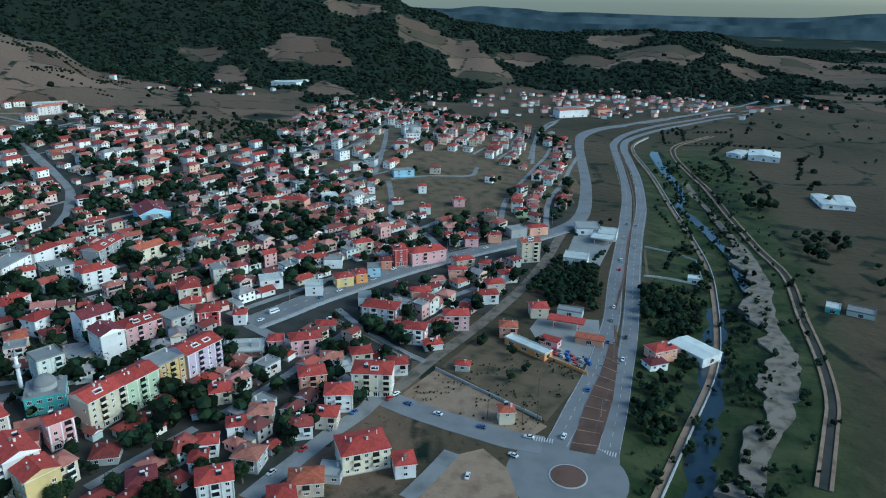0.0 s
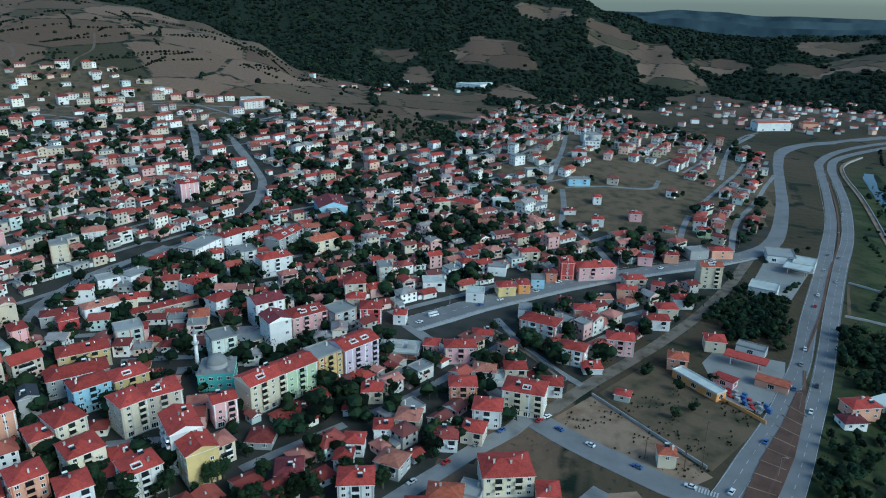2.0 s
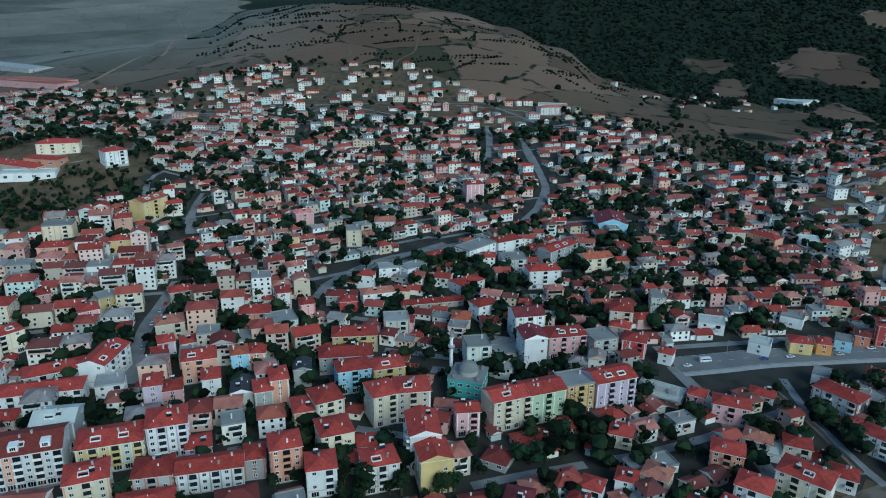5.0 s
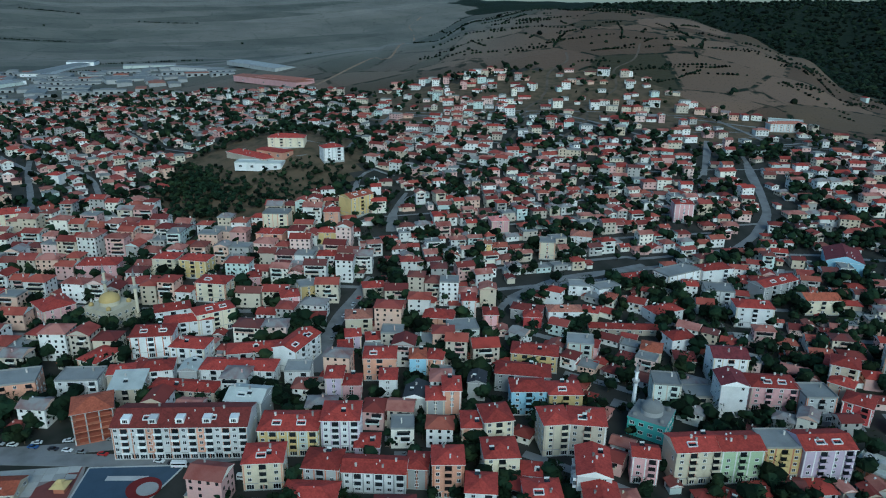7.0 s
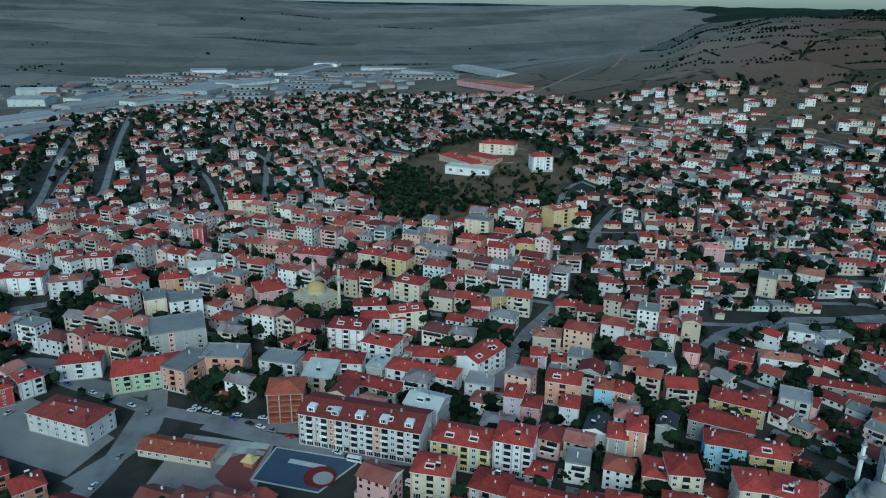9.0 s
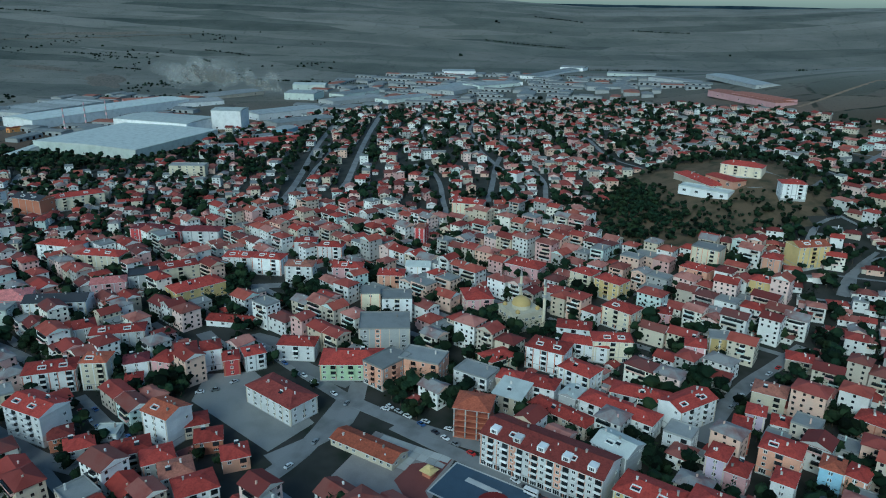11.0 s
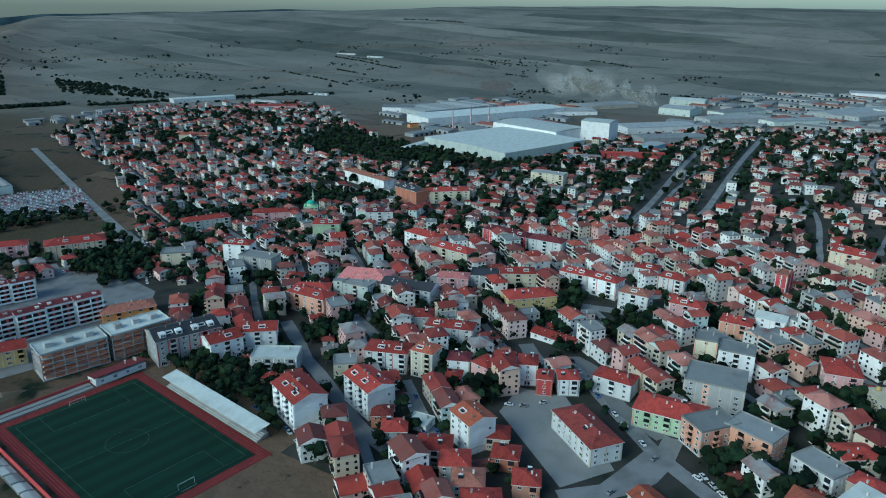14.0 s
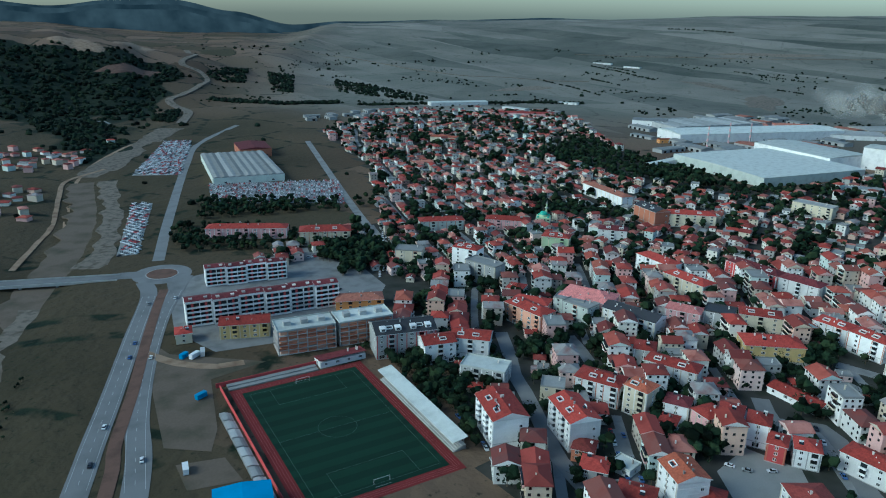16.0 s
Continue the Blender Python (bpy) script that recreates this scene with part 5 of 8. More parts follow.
building("house", -352, -50, 112, 8.0, 11, 3, "red", "red", "hip")
building("house", -358, -40, 120, 10.6, 11, 3, "white", "red", "hip")
building("house", -349, -82, 168, 12.7, 11, 3, "pink", "red", "hip")
building("house", -346, -97, 114, 11.9, 11, 3, "white", "maroon", "hip")
building("house", -332, -92, 112, 8.0, 10, 2, "blue", "red", "hip")
building("apartment_block", -412, -211, 112, 34.0, 22, 4, "pink", "pink", "hip", category="apartment block")
building("apartment_block", -412, -175, 100, 35.8, 15, 4, "white", "dark", "gable", category="apartment block")
building("apartment_block", -442, -159, 113, 21.1, 13, 4, "pink", "pink", "hip", category="apartment block")
building("apartment_block", -458, -144, 114, 17.8, 14, 4, "grey", "dark", "flat", category="apartment block")
building("apartment_block", -473, -126, 122, 24.4, 14, 4, "cream", "red", "hip", category="apartment block")
building("apartment_block", -397, -205, 97, 19.8, 13, 4, "pale", "concrete", "flat", category="apartment block")
building("apartment_block", -366, -220, 92, 31.0, 14, 4, "salmon", "red", "hip", category="apartment block")
building("apartment_block", -354, 13, 94, 31.2, 18, 3, "green", "red", "hip", category="apartment block")
building("apartment_block", -385, 26, 96, 27.7, 22, 5, "grey", "concrete", "flat", category="apartment block", balconies=False)
building("apartment_block", -348, 32, 142, 21.2, 14, 4, "salmon", "concrete", "flat", category="apartment block")
building("apartment_block", -352, 50, 72, 21.7, 15, 4, "salmon", "concrete", "flat", category="apartment block")
building("house", -287, 31, 60, 33.2, 11, 1, "cream", "orange", "gable")
building("house", -427, 12, 99, 11.7, 13, 5, "cream", "concrete", "flat")
building("apartment_block", -421, 29, 96, 17.8, 14, 5, "white", "concrete", "flat", category="apartment block")
building("apartment_block", -370, -19, 89, 19.8, 12, 3, "white", "red", "hip", category="apartment block")
building("house", -360, 88, 124, 17.1, 12, 3, "cream", "red", "hip")
building("house", -525, -50, 95, 16.1, 12, 4, "white", "red", "hip")
building("apartment_block", -515, -29, 86, 18.2, 13, 4, "white", "red", "hip", category="apartment block")
building("apartment_block", -491, -68, 81, 21.5, 13, 4, "white", "red", "hip", category="apartment block")
building("apartment_block", -493, -90, 89, 20.7, 13, 4, "white", "red", "hip", category="apartment block")
building("apartment_block", -477, -43, 90, 19.0, 13, 4, "white", "faded", "hip", category="apartment block")
building("apartment_block", -549, -137, 92, 28.1, 14, 4, "white", "maroon", "hip", category="apartment block")
building("apartment_block", -552, -173, 84, 42.6, 14, 4, "red", "maroon", "hip", category="apartment block")
building("apartment_block", -493, -190, 85, 34.8, 14, 4, "cream", "red", "hip", category="apartment block")
building("apartment_block", -512, -229, 81, 33.4, 14, 4, "white", "red", "hip", category="apartment block")
building("apartment_block", -475, -10, 91, 20.0, 12, 4, "pink", "red", "hip", category="apartment block")
building("house", -470, 20, 90, 17.3, 13, 3, "salmon", "red", "hip")
building("house", -485, 37, 88, 16.7, 12, 3, "white", "metal", "gable")
building("house", -539, 53, 65, 8.1, 11, 2, "white", "red", "hip")
building("house", -554, 34, 77, 8.0, 12, 4, "red", "faded", "flat")
building("apartment_block", -614, 70, 78, 26.2, 16, 4, "cream", "red", "hip", category="apartment block")
building("house", -709, 114, 50, 11.5, 12, 3, "white", "red", "hip")
building("apartment_block", -776, -237, 93, 38.6, 14, 4, "cream", "concrete", "flat", category="apartment block")
building("house", -740, -296, 91, 33.7, 14, 1, "white", "red", "hip")
building("apartment_block", -626, -320, 73, 33.0, 16, 5, "brick", "dark", "gable", category="apartment block")
building("apartment_block", -648, -293, 131, 45.5, 15, 4, "cream", "red", "hip", category="apartment block")
building("apartment_block", -662, -403, 75, 71.2, 14, 4, "white", "faded", "hip", category="apartment block")
terrace_flats(-254, -399, 165, 57, 4, "long white stepped block of flats with balconies and a maroon roof")
terrace_flats(-239, -335, 167, 97, 5, "very long white stepped block of flats with maroon roofs")
building("apartment_block", -216, -311, 154, 29.0, 14, 3, "yellow", "red", "gable", category="apartment block")
building("house", -183, -324, 163, 9.1, 11, 2, "cream", "red", "hip")
shell_block(-237, -275, 165, 33.6, 17, 5)
shell_block(-271, -266, 166, 33.0, 17, 5)
building("apartment_block", -281, -238, 159, 35.1, 20, 5, "grey", "dark", "gable", category="apartment block", accent="red", dormers=4)
building("apartment_block", -290, -217, 160, 18.4, 14, 4, "white", "red", "gable", category="apartment block")
building("apartment_block", -310, -210, 131, 21.6, 14, 4, "white", "red", "gable", category="apartment block")
building("apartment_block", -298, -498, 147, 68.7, 14, 3, "pink", "red", "hip", category="apartment block")
building("apartment_block", -345, -445, 150, 42.6, 18, 4, "cream", "red", "hip", category="apartment block")
building("house", -295, -309, 153, 31.3, 14, 2, "orange", "faded", "hip")
building("apartment_block", -373, -360, 134, 21.5, 14, 4, "cream", "concrete", "flat", category="apartment block")
building("apartment_block", -407, -330, 113, 21.2, 13, 5, "white", "red", "hip", category="apartment block")
building("apartment_block", -394, -295, 102, 27.3, 13, 5, "grey", "concrete", "flat", category="apartment block")
building("house", -389, -256, 118, 11.3, 12, 3, "white", "red", "hip")
building("apartment_block", -380, -232, 120, 23.8, 13, 3, "salmon", "red", "hip", category="apartment block")
building("apartment_block", -399, -215, 115, 19.9, 13, 4, "pale", "concrete", "flat", category="apartment block")
building("apartment_block", -549, -303, 127, 23.9, 14, 4, "white", "maroon", "hip", category="apartment block")
building("apartment_block", -493, -317, 124, 22.7, 13, 4, "green", "red", "hip", category="apartment block")
building("apartment_block", -451, -421, 153, 41.1, 14, 3, "pale", "red", "hip", category="apartment block")
building("apartment_block", -503, -387, 132, 40.7, 14, 3, "pink", "red", "hip", category="apartment block")


# ---------------------------------------------------------------- streets, river and open ground
def disc(name, x, y, r, mat, lift, thick=0.4, n=32, z=None):
    z = ground(x, y) if z is None else z
    ob = new(name, Heap().tube(x, y, z + lift - thick, z + lift, r, r, n).mesh(name, [mat]))
    return tagged(ob, kind="structure")


strip("road_median", [(66, 262), (80, 300), (93, 340), (100, 372)], 1.4, M_SOIL, lift=0.32, track=False)
strip("road_median_north", [(105, 395), (124, 452), (145, 527), (168, 602), (188, 694), (203, 785), (218, 880)], 1.4, M_SOIL, lift=0.32, track=False)
apron("road_median_bed", [(54, 251), (64, 248), (72, 268), (81, 292), (90, 323), (97, 352), (92, 349), (80, 316), (67, 286)], M_SOIL, lift=0.34, track=False)
for k in range(9):
    # planting ribs across the bare median
    f = k / 8
    a, b = (55 + 30 * f, 256 + 78 * f), (66 + 26 * f, 254 + 72 * f)
    strip("kerb_rib", [a, b], 0.5, M_DIRT, lift=0.42, track=False)
disc("road_junction", 50, 234, 24, M_ASPH, 0.115)
for k, (x, y, r) in enumerate(((50.5, 233.5, 7.6), (-208, -445, 11.5))):
    disc("roundabout_kerb_%d" % k, x, y, r, M_KERB, 0.36, n=40)
    disc("roundabout_bed_%d" % k, x, y, r - 0.6, M_SOIL, 0.44, n=40)
disc("road_junction_south", -208, -445, 21, M_ASPH, 0.11, n=40)
for w, p in ((8, [(50, 222), (46, 190), (40, 150)]), (8, [(62, 225), (60, 190), (52, 150)])):
    strip("road_south", p, w, M_ASPH, lift=0.12)

CANAL = [(148, 228), (171, 268), (185, 294), (200, 335), (216, 390), (236, 455), (241, 514), (253, 606), (268, 708), (273, 785), (282, 864), (307, 928), (378, 1001)]
for s in (-2.6, 2.6):
    strip("canal_wall", CANAL, 1.5, M_DIRT, lift=0.7, thick=1.5, side=s)
strip("canal_bed", CANAL, 4.0, M_TOWN, lift=0.3, thick=1)
LEVEE = [(81, 222), (106, 266), (140, 326), (162, 381), (188, 469), (199, 540), (207, 620), (222, 751), (231, 856), (246, 920), (279, 978)]
strip("river_path", LEVEE, 3.2, M_DIRT, lift=0.9, thick=3)
strip("river_wall", LEVEE, 0.6, M_KERB, lift=1.7, thick=4, side=2.2, track=False)
RIVER = [(river_x(y), y) for y in range(60, 460, 50)]
strip("river_water", RIVER, 17, M_WATER, thick=0.5, level=-4.35, lift=0)
strip("river_water_upper", [(186, 385), (197, 409), (205, 446), (216, 497), (220, 536), (222, 573), (217, 634), (235, 690), (249, 814), (262, 880)], 10, M_WATER, thick=0.5, lift=0.45, wobble=0.5)
strip("river_gravel", [(120, 222), (134, 250), (157, 285), (180, 336), (197, 393), (218, 450), (231, 518)], 20, M_GRAVEL, lift=0.3, wobble=0.9, thick=3, step=5.0)
strip("river_gravel_upper", [(231, 518), (238, 580), (247, 650), (252, 730)], 9, M_GRAVEL, lift=0.3, thick=3, wobble=0.5)
strip("river_gravel_south", [(-437, -1132), (-325, -956), (-243, -826)], 38, M_GRAVEL, lift=0.3, thick=1.5, wobble=0.25)
strip("river_gravel_bed", [(-240, -800), (-205, -640), (-165, -520), (-140, -470), (-122, -430), (-98, -390), (-70, -330)], 46, M_WASTE, lift=0.25, thick=1.5, wobble=0.4)
strip("river_gravel_bank", [(-256, -790), (-222, -640), (-190, -530), (-165, -490)], 18, M_GRAVEL, lift=0.34, thick=1.5, wobble=0.7)
strip("river_gravel_bridge", [(-130, -455), (-118, -420), (-98, -385), (-70, -330)], 20, M_GRAVEL, lift=0.36, thick=1.5, wobble=0.3)
strip("river_track", [(-268, -859), (-218, -818), (-196, -748), (-170, -643), (-150, -593), (-121, -523)], 5, M_DIRT, lift=0.4)
apron("waste_lot", [(-166, -333), (-170, -310), (-210, -270), (-178, -268), (-163, -220), (-154, -204), (-138, -219), (-149, -272)], M_WASTE, lift=0.1)
strip("road_median_south", [(-60, -95), (-110, -202), (-121, -233), (-142, -280), (-167, -341), (-188, -389), (-199, -412)], 6, M_SOIL, lift=0.3, track=False)
strip("lot_track", [(-158, -322), (-170, -296), (-186, -280), (-200, -276)], 6, M_DIRT, lift=0.22)
apron("walled_yard", [(-138, -203), (-157, -196), (-157, -176), (-136, -183)], M_WASTE, lift=0.14)
strip("bridge_approach", [(-197, -452), (-180, -459)], 14, M_ASPH, lift=0.16)


def bridge():
    top = tagged(new("road_bridge"), "grey concrete road bridge with parapets over the river bed", "bridge")
    top.matrix_basis = pose(-100, -492, ground(-175, -460), 0, 0, 155.5)
    part("deck", Heap().box(-92, -6, -1.0, 88, 6, 0.2).mesh("deck", [M_ASPH]), top)
    for s in (-1, 1):
        part("parapet", Heap().box(-92, s * 6.2 - 0.2, -1.2, 88, s * 6.2 + 0.2, 1.0).mesh("parapet", [M_KERB]), top)
    for k in range(-3, 4):
        part("pier", Heap().box(k * 24 - 0.8, -5, -9, k * 24 + 0.8, 5, -1.01).mesh("pier", [M_CONC]), top)


bridge()
apron("bare_lot", [(-22, 287), (-2, 318), (47, 268), (38, 259), (17, 267)], M_DIRT)
apron("gravel_lot", [(6, 246), (18, 251), (27, 238), (30, 218), (-10, 214)], M_DIRT)
apron("school_yard", [(-348, -62), (-352, -38), (-315, -4), (-307, 3), (-284, -12), (-322, -60)], M_YARD)
apron("square_paving", [(-302, 32), (-283, 68), (-243, 55), (-262, 15)], M_PAVE)
apron("square_basin", [(-281, 69), (-262, 101), (-247, 82), (-262, 58)], material("blue_court", (0.06, 0.09, 0.13), 0.8, 0.02), lift=0.14)
apron("estate_paving", [(-182, -338), (-205, -425), (-300, -436), (-345, -420), (-330, -330), (-300, -300), (-228, -288), (-192, -298)], M_STREET, lift=0.06, track=False)
apron("car_park", [(-344, -714), (-474, -646), (-426, -551), (-314, -626)], M_YARD)
apron("car_park_west", [(-285, -803), (-333, -776), (-426, -1002), (-392, -1020)], M_YARD)
apron("roadside_park", [(-207, -502), (-191, -505), (-249, -670), (-266, -660)], M_YARD)
apron("forecourt", [(50, 366), (58, 384), (92, 379), (87, 352), (72, 322), (56, 332)], M_YARD)
apron("depot_yard", [(84, 470), (108, 462), (140, 545), (112, 562)], M_YARD)
apron("grass_lot", [(0, 320), (23, 357), (34, 348), (60, 330), (74, 317), (47, 272)], M_GRASS)
AREAS.append([(0, 316), (24, 362), (80, 470), (60, 440), (-20, 300)])
apron("town_square", [(-440, -92), (-453, -88), (-447, -52), (-428, -50), (-425, -65)], M_YARD, lift=0.1)
apron("school_terrace", [(-676, 266), (-640, 254), (-606, 304), (-604, 346), (-642, 322)], M_YARD, lift=0.7, thick=3)
PARKS = [[(-466, -95), (-483, -79), (-452, -65), (-445, -84)], [(-448, -49), (-464, -40), (-451, -15), (-432, -13), (-420, -37)], [(-334, -205), (-359, -196), (-352, -177), (-331, -181)],
         [(-350, -167), (-361, -150), (-379, -167), (-371, -179)], [(-425, 63), (-435, 88), (-426, 93), (-399, 72)], [(-370, -466), (-384, -397), (-332, -366), (-317, -409)]]
# open ground inside the town: the knoll, the slope below the school, the wooded gully
AREAS.append(KNOLL)
AREAS.append([(-45, 575), (-58, 670), (-20, 690), (40, 668), (62, 640), (25, 555)])
AREAS.append([(-5, 690), (-45, 730), (-10, 790), (60, 760), (70, 690)])
GULLY = [(-620, -430), (-640, -330), (-560, -380), (-480, -480), (-420, -440), (-470, -400)]
AREAS.append(GULLY)
STADIUM = [(-160, -255), (-265, -250), (-262, -120), (-170, -118)]
AREAS.append(STADIUM)
AREAS.append([(-240, -430), (-340, -400), (-350, -300), (-260, -280), (-180, -300)])
AREAS.append([(-320, -640), (-480, -640), (-480, -900), (-320, -880)])
BELT = [(-967, -721), (-905, -560), (-875, -440), (-845, -340), (-910, -285), (-895, -215), (-853, -284), (-806, -323), (-760, -480), (-780, -620)]
AREAS.append(BELT)
AREAS += PARKS
AREAS.append([(-352, -62), (-356, -36), (-334, 0), (-326, 40), (-300, 76), (-270, 122), (-238, 100), (-246, 56), (-256, 8), (-268, -20), (-318, -66)])
strip("lot_wall", [(-3, 317), (45, 273)], 0.4, M_KERB, lift=1.5, thick=2, track=False, step=20)
strip("yard_wall", [(52, 333), (62, 325), (73, 314)], 0.4, WALL["orange"], lift=1.8, thick=2.2, track=False)
for a, b in (((153, 511), (187, 493)), ((187, 493), (176, 443)), ((176, 443), (137, 451))):
    strip("field_wall", [a, b], 0.5, M_KERB, lift=1.3, thick=2, track=False)
apron("walled_field", [(152, 509), (185, 492), (174, 445), (139, 453)], M_GRASS, lift=0.12)
strip("lane_wall", [(-62, 372), (-41, 354), (-16, 328)], 0.4, M_KERB, lift=1.4, thick=2, track=False)
strip("lane", [(-64, 370), (-43, 352), (-18, 326)], 4, M_DIRT, lift=0.1, side=-2.5)




def bare_patch(name, x, y, a, b, turn, mat, seed, lift=0.9):
    """A lobed piece of bare ground draped over the slope."""
    c, q = math.cos(math.radians(turn)), math.sin(math.radians(turn))
    rings, seg = 7, 30
    v = [(x, y, ground(x, y) + lift)]
    for i in range(1, rings + 1):
        for k in range(seg):
            u = math.tau * k / seg
            e = 1 + 0.55 * noise.noise(Vector((1.6 * math.cos(u), 1.6 * math.sin(u), seed))) + 0.22 * noise.noise(Vector((5 * math.cos(u), 5 * math.sin(u), seed + 9.0)))
            p, r = a * e * math.cos(u) * i / rings, b * e * math.sin(u) * i / rings
            px, py = x + c * p - q * r, y + q * p + c * r
            v.append((px, py, ground(px, py) + (lift if i < rings else -1.0)))
    f = [(0, 1 + k, 1 + (k + 1) % seg) for k in range(seg)]
    f += [(1 + i * seg + k, 1 + (i + 1) * seg + k, 1 + (i + 1) * seg + (k + 1) % seg, 1 + i * seg + (k + 1) % seg) for i in range(rings - 1) for k in range(seg)]
    BARE.append([(p[0], p[1]) for p in v[-seg:]])
    return tagged(new(name, mesh_of(name, v, f, [mat], None, True)), kind="structure")


BARE = []
# the quarry benches and their spoil, then sandy fields and worked ground over the plain
bare_patch("bare_earth_1", -478, -1930, 75, 50, -60, M_DIRT, 1.0, 1.6)
bare_patch("bare_earth_2", -690, -2130, 210, 48, -125, M_DIRT, 4.0, 1.6)
bare_patch("bare_earth_3", -555, -1760, 85, 34, -150, M_SOIL, 7.0, 1.6)
bare_patch("sandy_field_1", -1740, -820, 150, 42, 30, M_GRAVEL, 2.0)
bare_patch("sandy_field_2", -1920, -1080, 125, 28, 75, M_GRAVEL, 5.0)
bare_patch("sandy_field_3", -1440, -1325, 95, 38, -10, M_GRAVEL, 11.0)
bare_patch("sandy_field_4", -2560, -1240, 190, 26, 120, M_GRAVEL, 14.0, 1.5)
bare_patch("sandy_field_5", -1010, -1560, 85, 30, 100, M_GRAVEL, 17.0)
strip("plain_track_1", [(-1180, -2480), (-1355, -2333), (-1424, -2059), (-1428, -1683), (-1557, -1519), (-1700, -1330)], 9, M_GRAVEL, lift=1.2, thick=4, step=40)
strip("plain_track_2", [(-2100, -1750), (-2242, -1575), (-2414, -1303), (-2671, -937)], 12, M_GRAVEL, lift=1.2, thick=4, step=40)
strip("quarry_track", [(-925, -2459), (-820, -2080), (-718, -1895), (-738, -1827), (-717, -1722), (-601, -1549), (-547, -1481), (-540, -1349), (-470, -1180)], 17, M_GRAVEL, lift=1.2, thick=6)
strip("village_road", [(357, 1151), (470, 1260), (600, 1380)], 9, M_ASPH, lift=0.4)


def markings():
    """Lane dashes, edge lines and the zebra crossings at the junction."""
    h = Heap()
    for pts, w in (([(49, 255), (56, 270), (63, 286), (77, 317), (91, 355), (101, 385), (115, 439), (132, 497), (155, 580), (176, 664), (191, 750), (211, 869)], 10), ([(70, 250), (82, 285), (92, 317), (104, 355), (117, 402), (133, 463), (158, 551), (180, 624), (201, 724), (216, 821)], 9.5),
                   ([(-109, 365), (-94, 383), (-78, 403), (-53, 429), (-32, 450), (-2, 476), (28, 499), (59, 521), (94, 551)], 17), ([(-119, -195), (-136, -252), (-157, -309), (-183, -367), (-205, -406)], 9), ([(-100, -209), (-113, -239), (-132, -281), (-159, -343), (-187, -406)], 9)):
        line = smooth_line(pts, 4.0)
        for i, ((x, y), (a, b)) in enumerate(zip(line, line[1:])):
            m = pose(x, y, ground(x, y) + 0.235, 0, 0, math.degrees(math.atan2(b - y, a - x)))
            if i % 2:
                h.box(0, -0.08, -0.1, 3.2, 0.08, 0, 0, m)
            for e in (-1, 1):
                h.box(0, e * (w / 2 - 0.5) - 0.07, -0.1, 4.1, e * (w / 2 - 0.5) + 0.07, 0, 0, m)
    for x, y, turn in ((43, 258, -15), (68, 250, -20)):
        for k in range(9):
            h.box(-1.6, k * 1.1 - 5, -0.1, 1.6, k * 1.1 - 4.5, 0, 0, pose(x, y, ground(x, y) + 0.24, 0, 0, turn + 90))
    tagged(new("road_markings", h.mesh("road_markings", [M_PAINT])), kind="structure")


markings()


def lamp(x, y, turn):
    top = tagged(new("street_lamp"), "tall galvanised street lamp with a single arm", "street lamp", "street lamps")
    top.matrix_basis = pose(x, y, ground(x, y), 0, 0, turn)
    part("pole", Heap().tube(0, 0, -0.3, 9, 0.13, 0.07, 8).mesh("pole", [M_STEEL]), top)
    part("arm", Heap().box(0, -0.05, 8.9, 1.9, 0.05, 9.0).mesh("arm", [M_STEEL]), top)
    part("lamp_head", Heap().box(1.5, -0.16, 8.75, 2.4, 0.16, 8.9).mesh("lamp_head", [M_STEEL]), top)


for k, (x, y) in enumerate(smooth_line([(72, 276), (90, 332), (108, 405), (135, 497), (165, 600)], 34)):
    lamp(x, y, 10 + 180 * (k % 2))
for k, (x, y) in enumerate(smooth_line([(-92, 394), (-30, 462), (36, 516), (90, 562)], 36)):
    lamp(x, y, -50)
for x, y in ((21, 273), (36, 269), (43, 272), (46, 293)):
    top = tagged(new("utility_pole"), "weathered wooden utility pole beside the bare lot", "pole", "utility poles")
    top.matrix_basis = pose(x, y, ground(x, y), 0, 0, 40)
    part("pole", Heap().tube(0, 0, -0.3, 10, 0.2, 0.13, 8).mesh("pole", [M_BARK]), top)
    part("crossarm", Heap().box(-1.2, -0.08, 9.0, 1.2, 0.08, 9.2).mesh("crossarm", [M_BARK]), top)


# ---------------------------------------------------------------- landmarks
def minaret(parent, x, y, z, h, wall):
    s = part("minaret", Heap().box(x - 1.3, y - 1.3, z, x + 1.3, y + 1.3, z + 5).tube(x, y, z + 5, z + h * 0.7, 0.95, 0.85, 14).tube(x, y, z + h * 0.82, z + h * 0.83, 1.1, 1.1, 14).mesh("minaret", [WALL[wall]]), parent)
    part("gallery", Heap().tube(x, y, z + h * 0.62, z + h * 0.65, 0.9, 1.7, 14).tube(x, y, z + h * 0.65, z + h * 0.68, 1.7, 1.7, 14).mesh("gallery", [M_KERB]), s)
    part("shaft", Heap().tube(x, y, z + h * 0.68, z + h * 0.84, 0.8, 0.75, 14).mesh("shaft", [WALL[wall]]), s)
    part("spire", Heap().tube(x, y, z + h * 0.84, z + h, 0.95, 0.05, 14).mesh("spire", [ROOF["concrete"]]), s)


